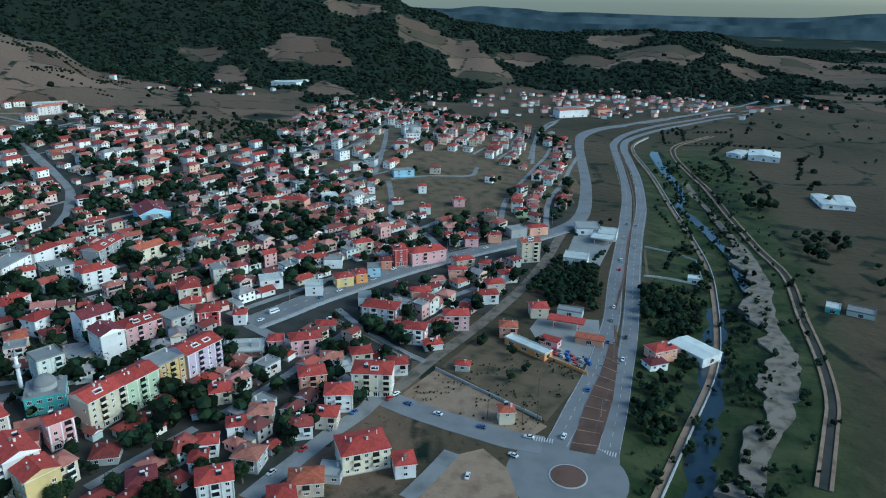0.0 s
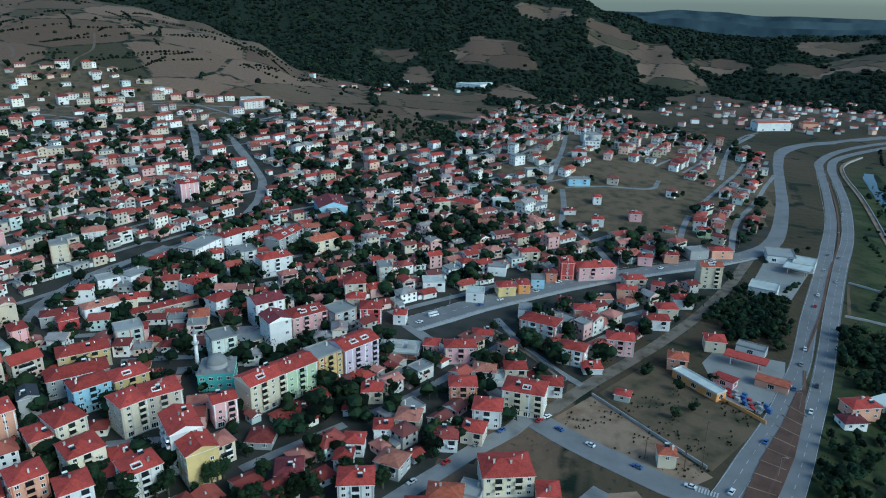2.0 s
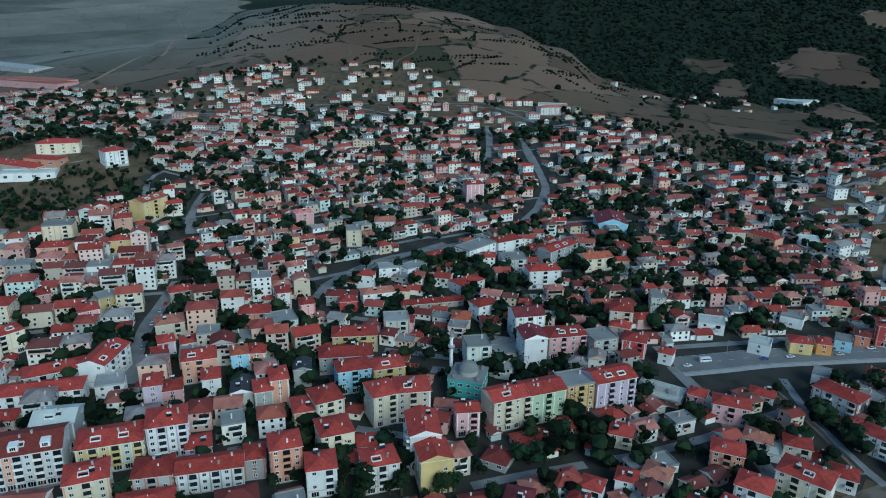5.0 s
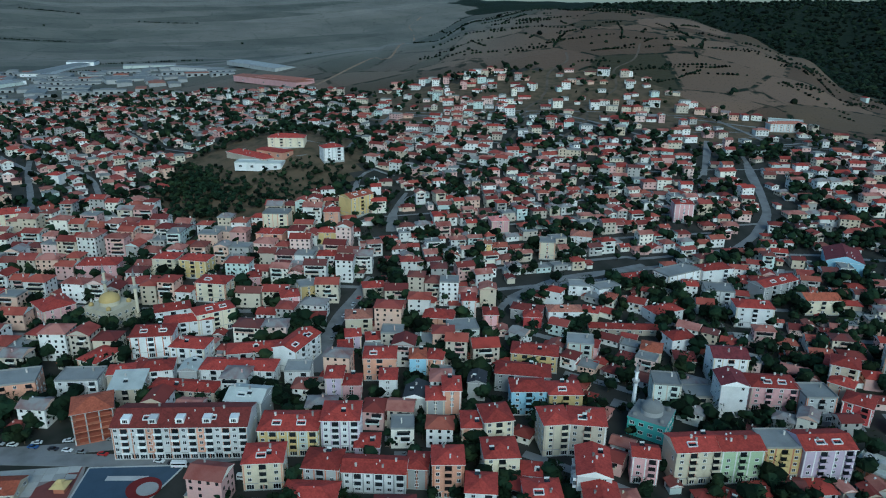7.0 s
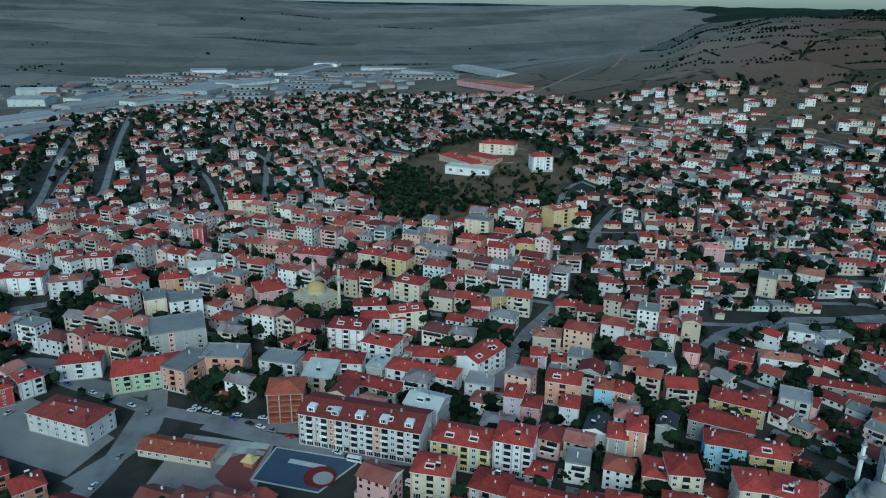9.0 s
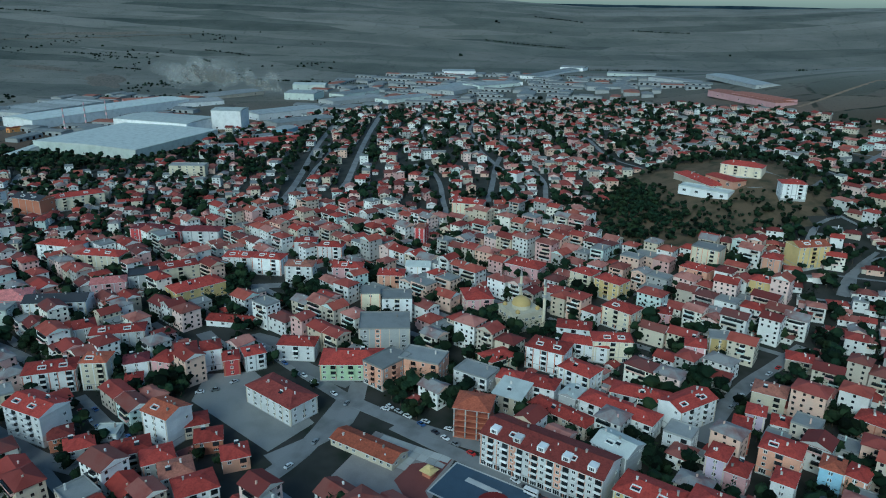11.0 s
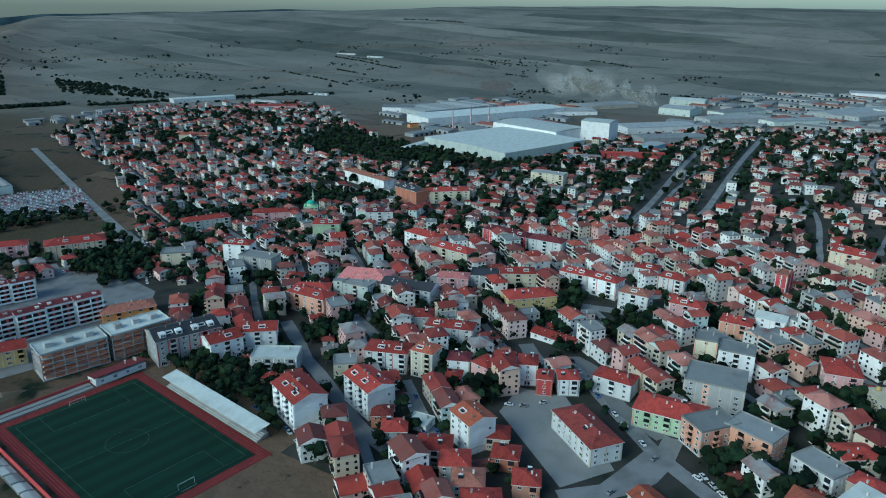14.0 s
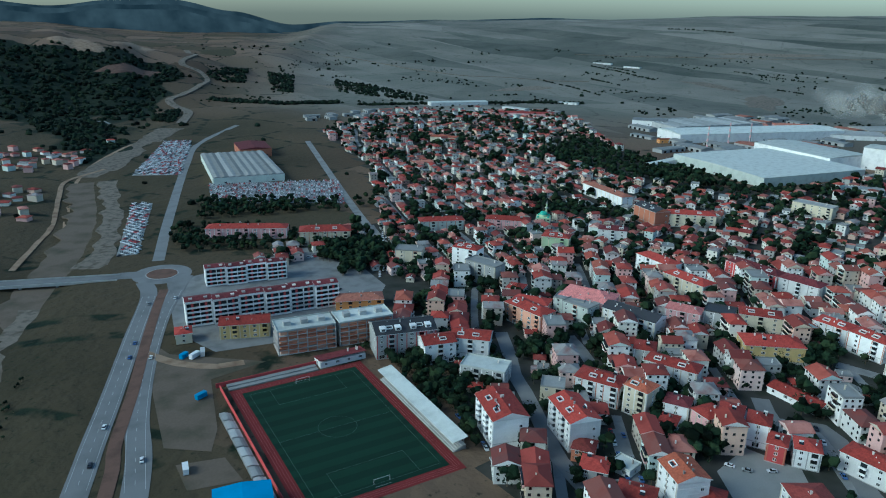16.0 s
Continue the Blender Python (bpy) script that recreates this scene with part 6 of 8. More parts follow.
def mosque(x, y, turn, w, h, wall, dome, towers, label, tower_h=30, tower=""):
    top = tagged(new("mosque"), label, "mosque")
    top.matrix_basis = pose(x, y, ground(x, y), 0, 0, turn)
    a = w / 2
    part("wall", Heap().box(-a, -a, -1.5, a, a, h).box(-a - 0.3, -a - 0.3, h - 0.6, a + 0.3, a + 0.3, h + 0.3).mesh("wall", [WALL[wall]]), top)
    if dome == "concrete":
        part("flat_roof", Heap().box(-a - 0.32, -a - 0.32, h + 0.31, a + 0.32, a + 0.32, h + 0.45).mesh("flat_roof", [ROOF["concrete"]]), top)
    part("drum", Heap().tube(0, 0, h, h + 2.6, a * 0.6, a * 0.58, 24).mesh("drum", [M_KERB if dome == "concrete" else WALL[wall]]), top)
    part("dome", Heap().dome(0, 0, h + 2.6, a * 0.6, a * 0.48, 28, 8).mesh("dome", [ROOF[dome]], True), top)
    part("finial", Heap().tube(0, 0, h + 2.5 + a * 0.48, h + 4.6 + a * 0.48, 0.2, 0.03, 6).mesh("finial", [ROOF["gold"]]), top)
    for sx, sy in ((-1, -1), (1, -1), (1, 1), (-1, 1)):
        part("corner_dome", Heap().tube(sx * a * 0.72, sy * a * 0.72, h + 0.3, h + 1.2, a * 0.14, a * 0.14, 12).dome(sx * a * 0.72, sy * a * 0.72, h + 1.2, a * 0.14, a * 0.12, 12, 4).mesh("corner_dome", [ROOF[dome]], True), top)
    for sx, sy, st, length in sides(w, w):
        m = pose(sx, sy, 0, 0, 0, st)
        for k in range(2):
            for j in range(4):
                part("window", WINDOW["wide"], top, m @ pose(-length / 2 + length * (j + 0.5) / 4, -0.01, 1.8 + k * h * 0.45))
    for tx, ty in towers:
        minaret(top, tx, ty, -0.5, tower_h, tower or wall)
    BOXES.append((x, y, w * 0.75))


mosque(-176, 277, 24, 16, 8.5, "teal", "concrete", [(-10.5, 8.5)], "teal plastered mosque with a grey lead dome and one white minaret", 27, "white")
mosque(-414, 103, 30, 19, 11, "cream", "gold", [(-10, 6), (10.5, 9)], "cream stone mosque with an ochre dome and two minarets", 32)
mosque(-540, -378, 40, 13, 7, "green", "green", [(-7.5, 2)], "small bright green mosque with a green dome and minaret", 22)
mosque(-38, 823, 10, 16, 8, "white", "concrete", [(-9, -4)], "white mosque with one minaret on the hill", 26)


def hall(x, y, turn, w, d, h, wall, roof, kind="gable", name="shed", label="", ribs=1, pitch=0.1):
    """A long low building: a works hall, a shed, a canopy."""
    top = tagged(new(name), label or "%s works hall with a %s roof" % (wall, {"metal": "white sheet", "zinc": "grey sheet", "concrete": "grey"}.get(roof, roof)), "hall")
    z = ground(x, y)
    if x < -1290:
        h *= 0.7
    top.matrix_basis = pose(x, y, z, 0, 0, turn)
    part("wall", Heap().box(-w / 2, -d / 2, -2, w / 2, d / 2, h).mesh("wall", [WALL[wall]]), top)
    if ribs == 1:
        part("roof", roof_shape(w, d, kind, 0.4, 0.3, pitch if kind == "gable" else 0.2).mesh("roof", [ROOF[roof]]), top, pose(0, 0, h + 0.01))
    for k in range(ribs if ribs > 1 else 0):
        part("roof_bay", roof_shape(w / ribs, d, "gable", 0.02, 0.3, 0.22).mesh("roof_bay", [ROOF[roof]]), top, pose(-w / 2 + (k + 0.5) * w / ribs, 0, h + 0.01))
    order = sorted(sides(w, d), key=lambda s: math.cos(math.radians(turn + s[2] - 90) - math.atan2(40 - y, -30 - x)), reverse=True)
    for sx, sy, st, length in order[:2]:
        n = max(1, min(8 if math.hypot(x + 30, y - 40) < 700 else 3, int(length / 9)))
        for j in range(n):
            part("window", WINDOW["shop"], top, pose(sx, sy, 0, 0, 0, st) @ pose(-length / 2 + length * (j + 0.5) / n, -0.01, min(1.0, h - 3)))
    steps = max(1, int(max(w, d) / min(w, d) + 0.5))
    a = math.radians(turn + (0 if w > d else 90))
    for k in range(steps):
        u = (k - (steps - 1) / 2) * max(w, d) / steps
        BOXES.append((x + u * math.cos(a), y + u * math.sin(a), 0.6 * min(w, d)))
    return top


hall(-962, -390, 74, 160, 165, 12, "pale", "metal", "gable", "factory", "vast white factory hall with a pale flat-pitched roof", pitch=0.02)
hall(-1085, -392, 74, 130, 75, 17, "white", "metal", "gable", "factory", "raised white block of the factory behind the vast hall", pitch=0.05)
hall(-1213, -552, 156, 310, 70, 14, "white", "metal", "gable", "factory", "long white factory hall with a row of chimneys before it", pitch=0.06)
hall(-1255, -668, 162, 190, 90, 9, "grey", "zinc", "gable", "factory", "grey sawtooth-roofed factory hall", ribs=14)
hall(-1040, -600, 156, 22, 8, 6, "orange", "orange", "flat", "sign_box", "small orange canopy beside the factory")
hall(-404, -767, -15, 80, 155, 8, "pale", "concrete", "gable", "shed", "large grey-green ribbed works shed", ribs=9)
hall(-462, -862, -15, 42, 60, 11, "brick", "maroon", "gable", "shed", "maroon roofed works hall beside the ribbed shed")
for x, y, turn, w, d in ((-2037, -1566, 100, 70, 12), (-2026, -1432, 92, 62, 11), (-1307, -1050, 118, 46, 18), (-1127, -1035, 100, 60, 16)):
    hall(x, y, turn, w, d, 5, "white", "metal", "gable", "shed", "long low white shed on the open plain")
hall(137, 345, 32, 15, 23, 5, "white", "metal", "gable", "shed", "white tent-roofed depot hall by the river")
hall(-146, -148, 70, 34, 22, 7, "blue", "blue", "gable", "sports_hall", "sports hall with a bright blue roof")


def filling_station(x, y, turn, w, d, fascia, shop_x, shop_y, label):
    """A canopy on posts over the pumps; its shop is a hall beside it."""
    top = tagged(new("fuel_canopy"), label, "fuel canopy")
    top.matrix_basis = pose(x, y, ground(x, y) + 0.1, 0, 0, turn)
    part("roof", Heap().box(-w / 2, -d / 2, 4.6, w / 2, d / 2, 5.2).mesh("roof", [fascia]), top)
    part("soffit", Heap().box(-w / 2 + 0.4, -d / 2 + 0.4, 4.5, w / 2 - 0.4, d / 2 - 0.4, 4.598).mesh("soffit", [M_FRAME]), top)
    for u in (-0.32, 0.32):
        for v in (-0.25, 0.25):
            part("post", Heap().box(u * w - 0.2, v * d - 0.2, -0.3, u * w + 0.2, v * d + 0.2, 4.5).mesh("post", [M_FRAME]), top)
        part("pump", Heap().box(u * w - 0.9, -0.5, -0.1, u * w + 0.9, 0.5, 0.15).box(u * w - 0.45, -0.3, 0.15, u * w + 0.45, 0.3, 1.7).mesh("pump", [CAR["red"]]), top)
    hall(shop_x, shop_y, turn, w * 0.7, 7, 4, "white", "concrete", "flat", "shop", "white flat-roofed shop of the filling station")


filling_station(71, 369, -20, 21, 8.5, ROOF["red"], 76, 385, "filling station canopy with a red roof on white posts")
filling_station(123, 520, -20, 17, 13, ROOF["metal"], 118, 541, "filling station canopy with a white roof on posts")
hall(46, 339, -45, 27, 6.5, 4, "orange", "metal", "flat", "shed", "long orange-walled shed with a grey sheet roof")
hall(59, 346, -30, 10, 6, 4, "pink", "red", "gable", "shed", "small pink shed with a red roof in the yard")
hall(81, 350, -20, 15, 7, 3.5, "salmon", "orange", "gable", "shed", "low yard shed with an orange tiled roof")
for q in range(16):
    yard = random.Random(300 + q)
    load = tagged(new("crate_stack"), "stack of %s crates in the builder's yard" % ("red", "white", "blue")[q % 3], "crates", "crate stacks in the yard")
    gx, gy = 60 + 1.0 * (q % 6) * 3.1, 341 - 2.6 * (q % 6) - 3.4 * (q // 6)
    load.matrix_basis = pose(gx + yard.uniform(-0.6, 0.6), gy + yard.uniform(-0.6, 0.6), ground(gx, gy) + 0.08, 0, 0, yard.uniform(-50, -30))
    for k in range(1 + q % 3):
        part("crate", Heap().box(-1.1, -0.7, 0.75 * k, 1.1, 0.7, 0.75 * k + 0.7).mesh("crate", [(CAR["red"], M_KERB, CAR["blue"])[q % 3]]), load)


def stack(x, y, h):
    top = tagged(new("factory_chimney"), "tall pink and grey banded factory chimney", "chimney", "factory chimneys")
    top.matrix_basis = pose(x, y, ground(x, y))
    for k in range(8):
        part("band", Heap().tube(0, 0, h * k / 8, h * (k + 1) / 8, 1.6 - 0.1 * k, 1.5 - 0.1 * k, 14).mesh("band", [WALL["pink" if k % 2 else "grey"]]), top)


for x, y in ((-1036, -522), (-1105, -528), (-1128, -506)):
    stack(x, y, 36)


# ---- the football ground
def stadium():
    m = pose(-209, -188.3, 0.2, 0, 0, -7.8)
    W, L = 62.5, 103.0
    ground_ob = tagged(new("football_pitch"), "dark green striped football pitch inside a red running track", "pitch")
    ground_ob.matrix_basis = m
    light = material("football_turf_light", (0.008, 0.033, 0.017), 0.9, 0.0, 0.2, 3.0, 0.02)
    for k in range(22):
        y0, y1 = -L / 2 + L * k / 22, -L / 2 + L * (k + 1) / 22
        part("turf_band", Heap().box(-W / 2, y0, -0.2, W / 2, y1, 0.1).mesh("turf_band", [M_TURF if k % 2 else light]), ground_ob)
    t = 5.2
    for q in ((-W / 2 - t, -L / 2 - t, W / 2 + t, -L / 2), (-W / 2 - t, L / 2, W / 2 + t, L / 2 + t), (-W / 2 - t, -L / 2, -W / 2, L / 2), (W / 2, -L / 2, W / 2 + t, L / 2)):
        part("running_track", Heap().box(q[0], q[1], -0.3, q[2], q[3], 0.06).mesh("running_track", [M_TRACK]), ground_ob)
    for k in range(1, 4):
        for s in (-1, 1):
            e = W / 2 + k * 1.25
            part("lane_line", Heap().box(s * e - 0.05, -L / 2 - 2, 0.06, s * e + 0.05, L / 2 + 2, 0.075).mesh("lane_line", [M_LANE]), ground_ob)
            e = L / 2 + k * 1.25
            part("lane_line", Heap().box(-W / 2 - 2, s * e - 0.05, 0.06, W / 2 + 2, s * e + 0.05, 0.075).mesh("lane_line", [M_LANE]), ground_ob)
    a, b, c = W / 2 - 3, L / 2 - 3, 0.11
    lines = [(-a, -b, a, -b + c), (-a, b - c, a, b), (-a, -b, -a + c, b), (a - c, -b, a, b), (-a, -c / 2, a, c / 2)]
    for s in (-1, 1):
        lines += [(-18, s * (b - 16.5) - c / 2, 18, s * (b - 16.5) + c / 2), (-18, min(s * b, s * (b - 16.5)), -18 + c, max(s * b, s * (b - 16.5))), (18 - c, min(s * b, s * (b - 16.5)), 18, max(s * b, s * (b - 16.5)))]
    for q in lines:
        part("line", Heap().box(q[0], q[1], 0.1, q[2], q[3], 0.125).mesh("line", [M_LINE]), ground_ob)
    n = 48
    ring = [(r * math.cos(2 * math.pi * i / n), r * math.sin(2 * math.pi * i / n), 0.125) for r in (9.05, 9.17) for i in range(n)]
    part("centre_circle", mesh_of("centre_circle", ring, [(i, n + i, n + (i + 1) % n, (i + 1) % n)[::-1] for i in range(n)], [M_LINE]), ground_ob)
    for s in (-1, 1):
        goal = tagged(new("goal"), "white football goal frame on the pitch", "goal", "goals")
        goal.matrix_basis = m @ pose(0, s * b, 0.12)
        h = Heap()
        for x in (-3.66, 3.66):
            h.tube(x, 0, 0, 2.44, 0.08, 0.08, 8)
        part("post", h.mesh("post", [M_PAINT]), goal)
        part("crossbar", Heap().box(-3.7, -0.07, 2.4, 3.7, 0.07, 2.54).mesh("crossbar", [M_PAINT]), goal)
        part("net_frame", Heap().box(-3.66, s * 1.8, 0, 3.66, s * 1.86, 0.08).mesh("net_frame", [M_PAINT]), goal)
    part("end_terrace", Heap().box(-W / 2 + 19, -L / 2 - 12, -0.3, W / 2 + 5, -L / 2 - 6, 0.5).box(-W / 2 + 19, -L / 2 - 12, 0.5, W / 2 + 5, -L / 2 - 9, 1.0).mesh("end_terrace", [M_YARD]), ground_ob)
    # covered stand on the town side
    st = tagged(new("grandstand"), "long grandstand with a white sheet roof", "grandstand")
    st.matrix_basis = m @ pose(-W / 2 - 8.9, 6.4, 0)
    for k in range(5):
        part("step", Heap().box(-3.5, -38, -0.3, 3.0 - k * 1.1, 38, 0.5 + 0.45 * k).mesh("step", [M_CONC]), st)
    part("roof", Heap().add([(-4, -39, 6.6), (4.0, -39, 5.4), (4.0, 39, 5.4), (-4, 39, 6.6), (-4, -39, 6.9), (4.0, -39, 5.7), (4.0, 39, 5.7), (-4, 39, 6.9)], BOX).mesh("roof", [ROOF["metal"]]), st)
    for k in range(-4, 5):
        part("column", Heap().box(-3.8, k * 9 - 0.15, -0.3, -3.52, k * 9 + 0.15, 6.6).mesh("column", [M_STEEL]), st)
    club = building("clubhouse", *(m @ Vector((-W / 2 + 4, -L / 2 - 11.5, 0))).xy, -7.8, 27, 9, 1, "white", "maroon", "shed", "white clubhouse with a maroon roof by the pitch", "clubhouse", balconies=False)
    for q in (((-W / 2 + 18, -L / 2 - 12.5), (W / 2 + 10, -L / 2 - 12.5)), ((W / 2 + 8.6, -L / 2 - 10), (W / 2 + 8.6, L / 2 + 10))):
        (x0, y0), (x1, y1) = q
        wall = tagged(new("stadium_wall", Heap().box(min(x0, x1) - 0.15, min(y0, y1) - 0.15, -0.5, max(x0, x1) + 0.15, max(y0, y1) + 0.15, 2.4).mesh("stadium_wall", [WALL["red"]])), kind="structure")
        wall.matrix_basis = m
    for k in range(9):
        shelter = tagged(new("terrace_block"), "worn concrete terrace block beside the pitch", "terrace", "terraces by the pitch")
        shelter.matrix_basis = m @ pose(W / 2 + 12.5, -32 + k * 8.2, 0)
        for j in range(3):
            part("step", Heap().box(-2.5 + j * 1.2, -3.6, -0.4, 2.8, 3.6, 0.5 + 0.5 * j).mesh("step", [M_CONC if k % 3 else ROOF["concrete"]]), shelter)


stadium()


# ---- the square
def kiosk(x, y):
    top = tagged(new("kiosk"), "small kiosk with a yellow pagoda roof", "kiosk")
    top.matrix_basis = pose(x, y, ground(x, y) + 0.1, 0, 0, 55)
    part("wall", Heap().box(-2, -2, -0.2, 2, 2, 2.6).mesh("wall", [WALL["brick"]]), top)
    part("roof", roof_shape(4.2, 4.0, "hip", 0.9, 0.2, 0.5).mesh("roof", [WALL["yellow"]]), top, pose(0, 0, 2.7))
    part("lantern_roof", roof_shape(2.0, 1.9, "hip", 0.4, 0.2, 0.6).mesh("lantern_roof", [WALL["yellow"]]), top, pose(0, 0, 4.1))


kiosk(-272, 58)
stage = tagged(new("round_stage"), "round stage in red and white halves on the court", "stage")
stage.matrix_basis = pose(-256, 84, ground(-256, 84) + 0.15)
part("platform", Heap().tube(0, 0, -0.2, 0.5, 6.5, 6.5, 28).mesh("platform", [M_TRACK]), stage)
part("inner_disc", Heap().tube(1.6, 1.0, 0.5, 0.7, 4.0, 4.0, 28).mesh("inner_disc", [M_KERB]), stage)
court = tagged(new("court_mark", Heap().box(-8, -1.4, 0, 8, 1.4, 0.2).mesh("court_mark", [M_PAINT])), kind="structure")
court.matrix_basis = pose(-266, 80, ground(-266, 80), 0, 0, 57)
square = bpy.data.objects["square_paving"]
SLAB = Heap().box(-2.08, -2.08, -0.1, 2.08, 2.08, 0.06).mesh("slab", [material("pale_paving_slab", (0.44, 0.43, 0.4), 0.85, 0.12, 0.5, 2.0, 0.02)])
for i in range(8):
    for k in range(5):
        x, y = -287 - 0.44 * 4.3 * i + 0.9 * 4.3 * k, 66 - 0.9 * 4.3 * i - 0.44 * 4.3 * k
        if inside(x, y, [(-302, 32), (-283, 68), (-243, 55), (-262, 15)]) and not taken(x, y, 0.5) and not (k > 2 and i < 3):
            part("slab", SLAB, square, pose(x, y, ground(x, y) + 0.12, 0, 0, -26))
apron("red_paving", [(-283, 67), (-262, 57), (-250, 62), (-249, 54), (-268, 44), (-279, 50)], material("red_paving", (0.2, 0.07, 0.06), 0.85, 0.05, 0.6), lift=0.16, track=False)
for a, b in (((-281, 69), (-262, 101)), ((-262, 101), (-247, 82)), ((-247, 82), (-262, 58)), ((-262, 58), (-281, 69))):
    strip("court_edge", [a, b], 0.7, M_PAINT, lift=0.2, track=False, thick=0.2)


def display(x, y, turn):
    glow = bpy.data.materials.new("lit_display")
    glow.use_nodes = True
    b = glow.node_tree.nodes["Principled BSDF"]
    b.inputs["Base Color"].default_value, b.inputs["Emission Color"].default_value, b.inputs["Emission Strength"].default_value = (0.8, 0.8, 0.8, 1), (1, 0.99, 0.97, 1), 1.2
    top = tagged(new("display_board"), "brightly lit white display board on two posts", "display board")
    top.matrix_basis = pose(x, y, ground(x, y), 0, 0, turn)
    part("housing", Heap().box(-2.6, -0.2, 4.0, 2.6, 0.2, 7.2).mesh("housing", [M_STEEL]), top)
    part("screen", Heap().box(-2.4, -0.26, 4.2, 2.4, -0.205, 7.0).mesh("screen", [glow]), top)
    for u in (-1.8, 1.8):
        part("post", Heap().box(u - 0.15, -0.15, -0.3, u + 0.15, 0.15, 4.0).mesh("post", [M_STEEL]), top)


display(-402, -33, 118)


# ---- skips and lorries on the waste lot by the sports ground
for x, y, t, c, l in ((-167, -252, 20, "blue", 6.0), (-175, -301, 30, "blue", 5.0), (-180, -298, 30, "white", 6.5), (-185, -299, 70, "silver", 7.0), (-140, -196, 75, "white", 6.0)):
    box = tagged(new("container"), "%s steel container on the waste lot" % {"blue": "bright blue", "white": "white", "silver": "grey"}[c], "container", "containers on the waste lot")
    box.matrix_basis = pose(x, y, ground(x, y) + 0.15, 0, 0, t)
    part("shell", Heap().box(-l / 2, -1.2, 0.25, l / 2, 1.2, 2.7).mesh("shell", [ROOF["blue"] if c == "blue" else CAR[c]]), box)
    part("lid", Heap().box(-l / 2 - 0.05, -1.25, 2.7, l / 2 + 0.05, 1.25, 2.82).mesh("lid", [ROOF["blue"] if c == "blue" else CAR[c]]), box)
    for u in (-l / 2 + 0.5, l / 2 - 0.5):
        part("skid", Heap().box(u - 0.2, -1.1, 0, u + 0.2, 1.1, 0.25).mesh("skid", [M_STEEL]), box)


# ---------------------------------------------------------------- halls, sheds and works
hall(-1107, -301, 90, 45, 40, 28, "white", "metal", "gable")
hall(-1242, -254, 139, 130, 50, 10, "white", "zinc", "gable")
hall(-1138, -202, 135, 104, 40, 9, "grey", "zinc", "gable")
hall(-1478, -273, 82, 62, 60, 18, "pale", "zinc", "gable")
hall(-1436, -170, 139, 127, 45, 10, "grey", "concrete", "gable")
hall(-1467, -70, 139, 119, 40, 10, "pale", "zinc", "gable")
hall(-1671, 12, 153, 192, 70, 9, "grey", "zinc", "gable")
hall(-2093, 25, 97, 89, 60, 14, "white", "zinc", "gable")
hall(-1364, -457, 130, 94, 60, 11, "white", "concrete", "gable")
hall(-1187, -737, 121, 60, 40, 9, "white", "zinc", "gable")
hall(-1723, 111, 131, 127, 60, 10, "pale", "zinc", "gable")
hall(-1565, 353, 88, 96, 60, 9, "grey", "zinc", "gable")
hall(-1772, 165, 97, 36, 40, 12, "white", "zinc", "gable")
hall(-1221, 519, 17, 171, 40, 8, "pink", "faded", "gable")
hall(95, 476, -16, 17, 16, 5, "white", "metal", "flat")
hall(116, 547, -3, 19, 20, 5, "white", "concrete", "flat")
hall(130, 533, -18, 14, 18, 5, "white", "metal", "flat")
hall(388, 853, -24, 35, 40, 6, "white", "metal", "gable")
hall(362, 865, -45, 18, 30, 5, "white", "metal", "gable")
hall(359, 648, -12, 15, 40, 4, "white", "metal", "gable")
hall(375, 644, -21, 14, 40, 4, "white", "metal", "gable")
hall(171, 450, -16, 8, 7, 3, "white", "metal", "flat")
hall(239, 399, -30, 8, 10, 3, "teal", "metal", "flat")
hall(253, 393, -31, 15, 10, 3, "pale", "concrete", "flat")
hall(-317, 1445, -18, 57, 25, 6, "white", "metal", "flat")
hall(204, 1166, 23, 53, 20, 12, "white", "orange", "gable")
hall(267, 1217, 8, 23, 20, 9, "salmon", "orange", "gable")
hall(-86, 818, -84, 5, 5, 3, "white", "metal", "flat")
hall(-749, -796, 125, 41, 20, 8, "cream", "orange", "gable")
hall(-610, -666, 163, 27, 15, 5, "cream", "faded", "gable")
hall(-1072, -956, 135, 101, 30, 7, "pink", "red", "gable")
hall(-1076, -1166, 158, 131, 30, 7, "white", "metal", "gable")
hall(-882, -487, -177, 67, 12, 6, "white", "metal", "gable")
hall(-613, 267, 51, 42, 14, 5, "white", "metal", "flat")
hall(-1446, 583, 6, 216, 50, 8, "grey", "zinc", "gable")
hall(-2049, 501, 74, 128, 50, 8, "pale", "concrete", "gable")
hall(-2104, 290, 151, 326, 45, 8, "white", "zinc", "gable")
hall(-1588, 503, 35, 131, 40, 8, "grey", "concrete", "gable")
hall(-1204, 534, 21, 102, 40, 8, "pink", "faded", "gable")
hall(-1680, 64, 153, 241, 40, 8, "grey", "concrete", "gable")
hall(-2260, 371, 67, 71, 60, 14, "white", "concrete", "gable")
hall(-1340, -631, 129, 68, 40, 7, "pink", "faded", "gable")
hall(-1406, -575, 129, 72, 40, 7, "pink", "faded", "gable")
hall(-1511, -442, 150, 144, 60, 8, "beige", "concrete", "gable")
hall(-1676, -305, 93, 73, 50, 16, "pale", "metal", "gable")
hall(-1549, -182, 149, 117, 40, 12, "pale", "zinc", "gable")
hall(-1050, -202, 169, 37, 24, 8, "blue", "zinc", "gable")
hall(-976, -205, 119, 88, 14, 6, "red", "red", "gable")
hall(-1002, -222, 135, 27, 14, 6, "white", "zinc", "gable")
hall(-930, -255, 128, 40, 14, 5, "white", "zinc", "gable")
hall(-625, 286, 26, 31, 15, 5, "salmon", "red", "gable")
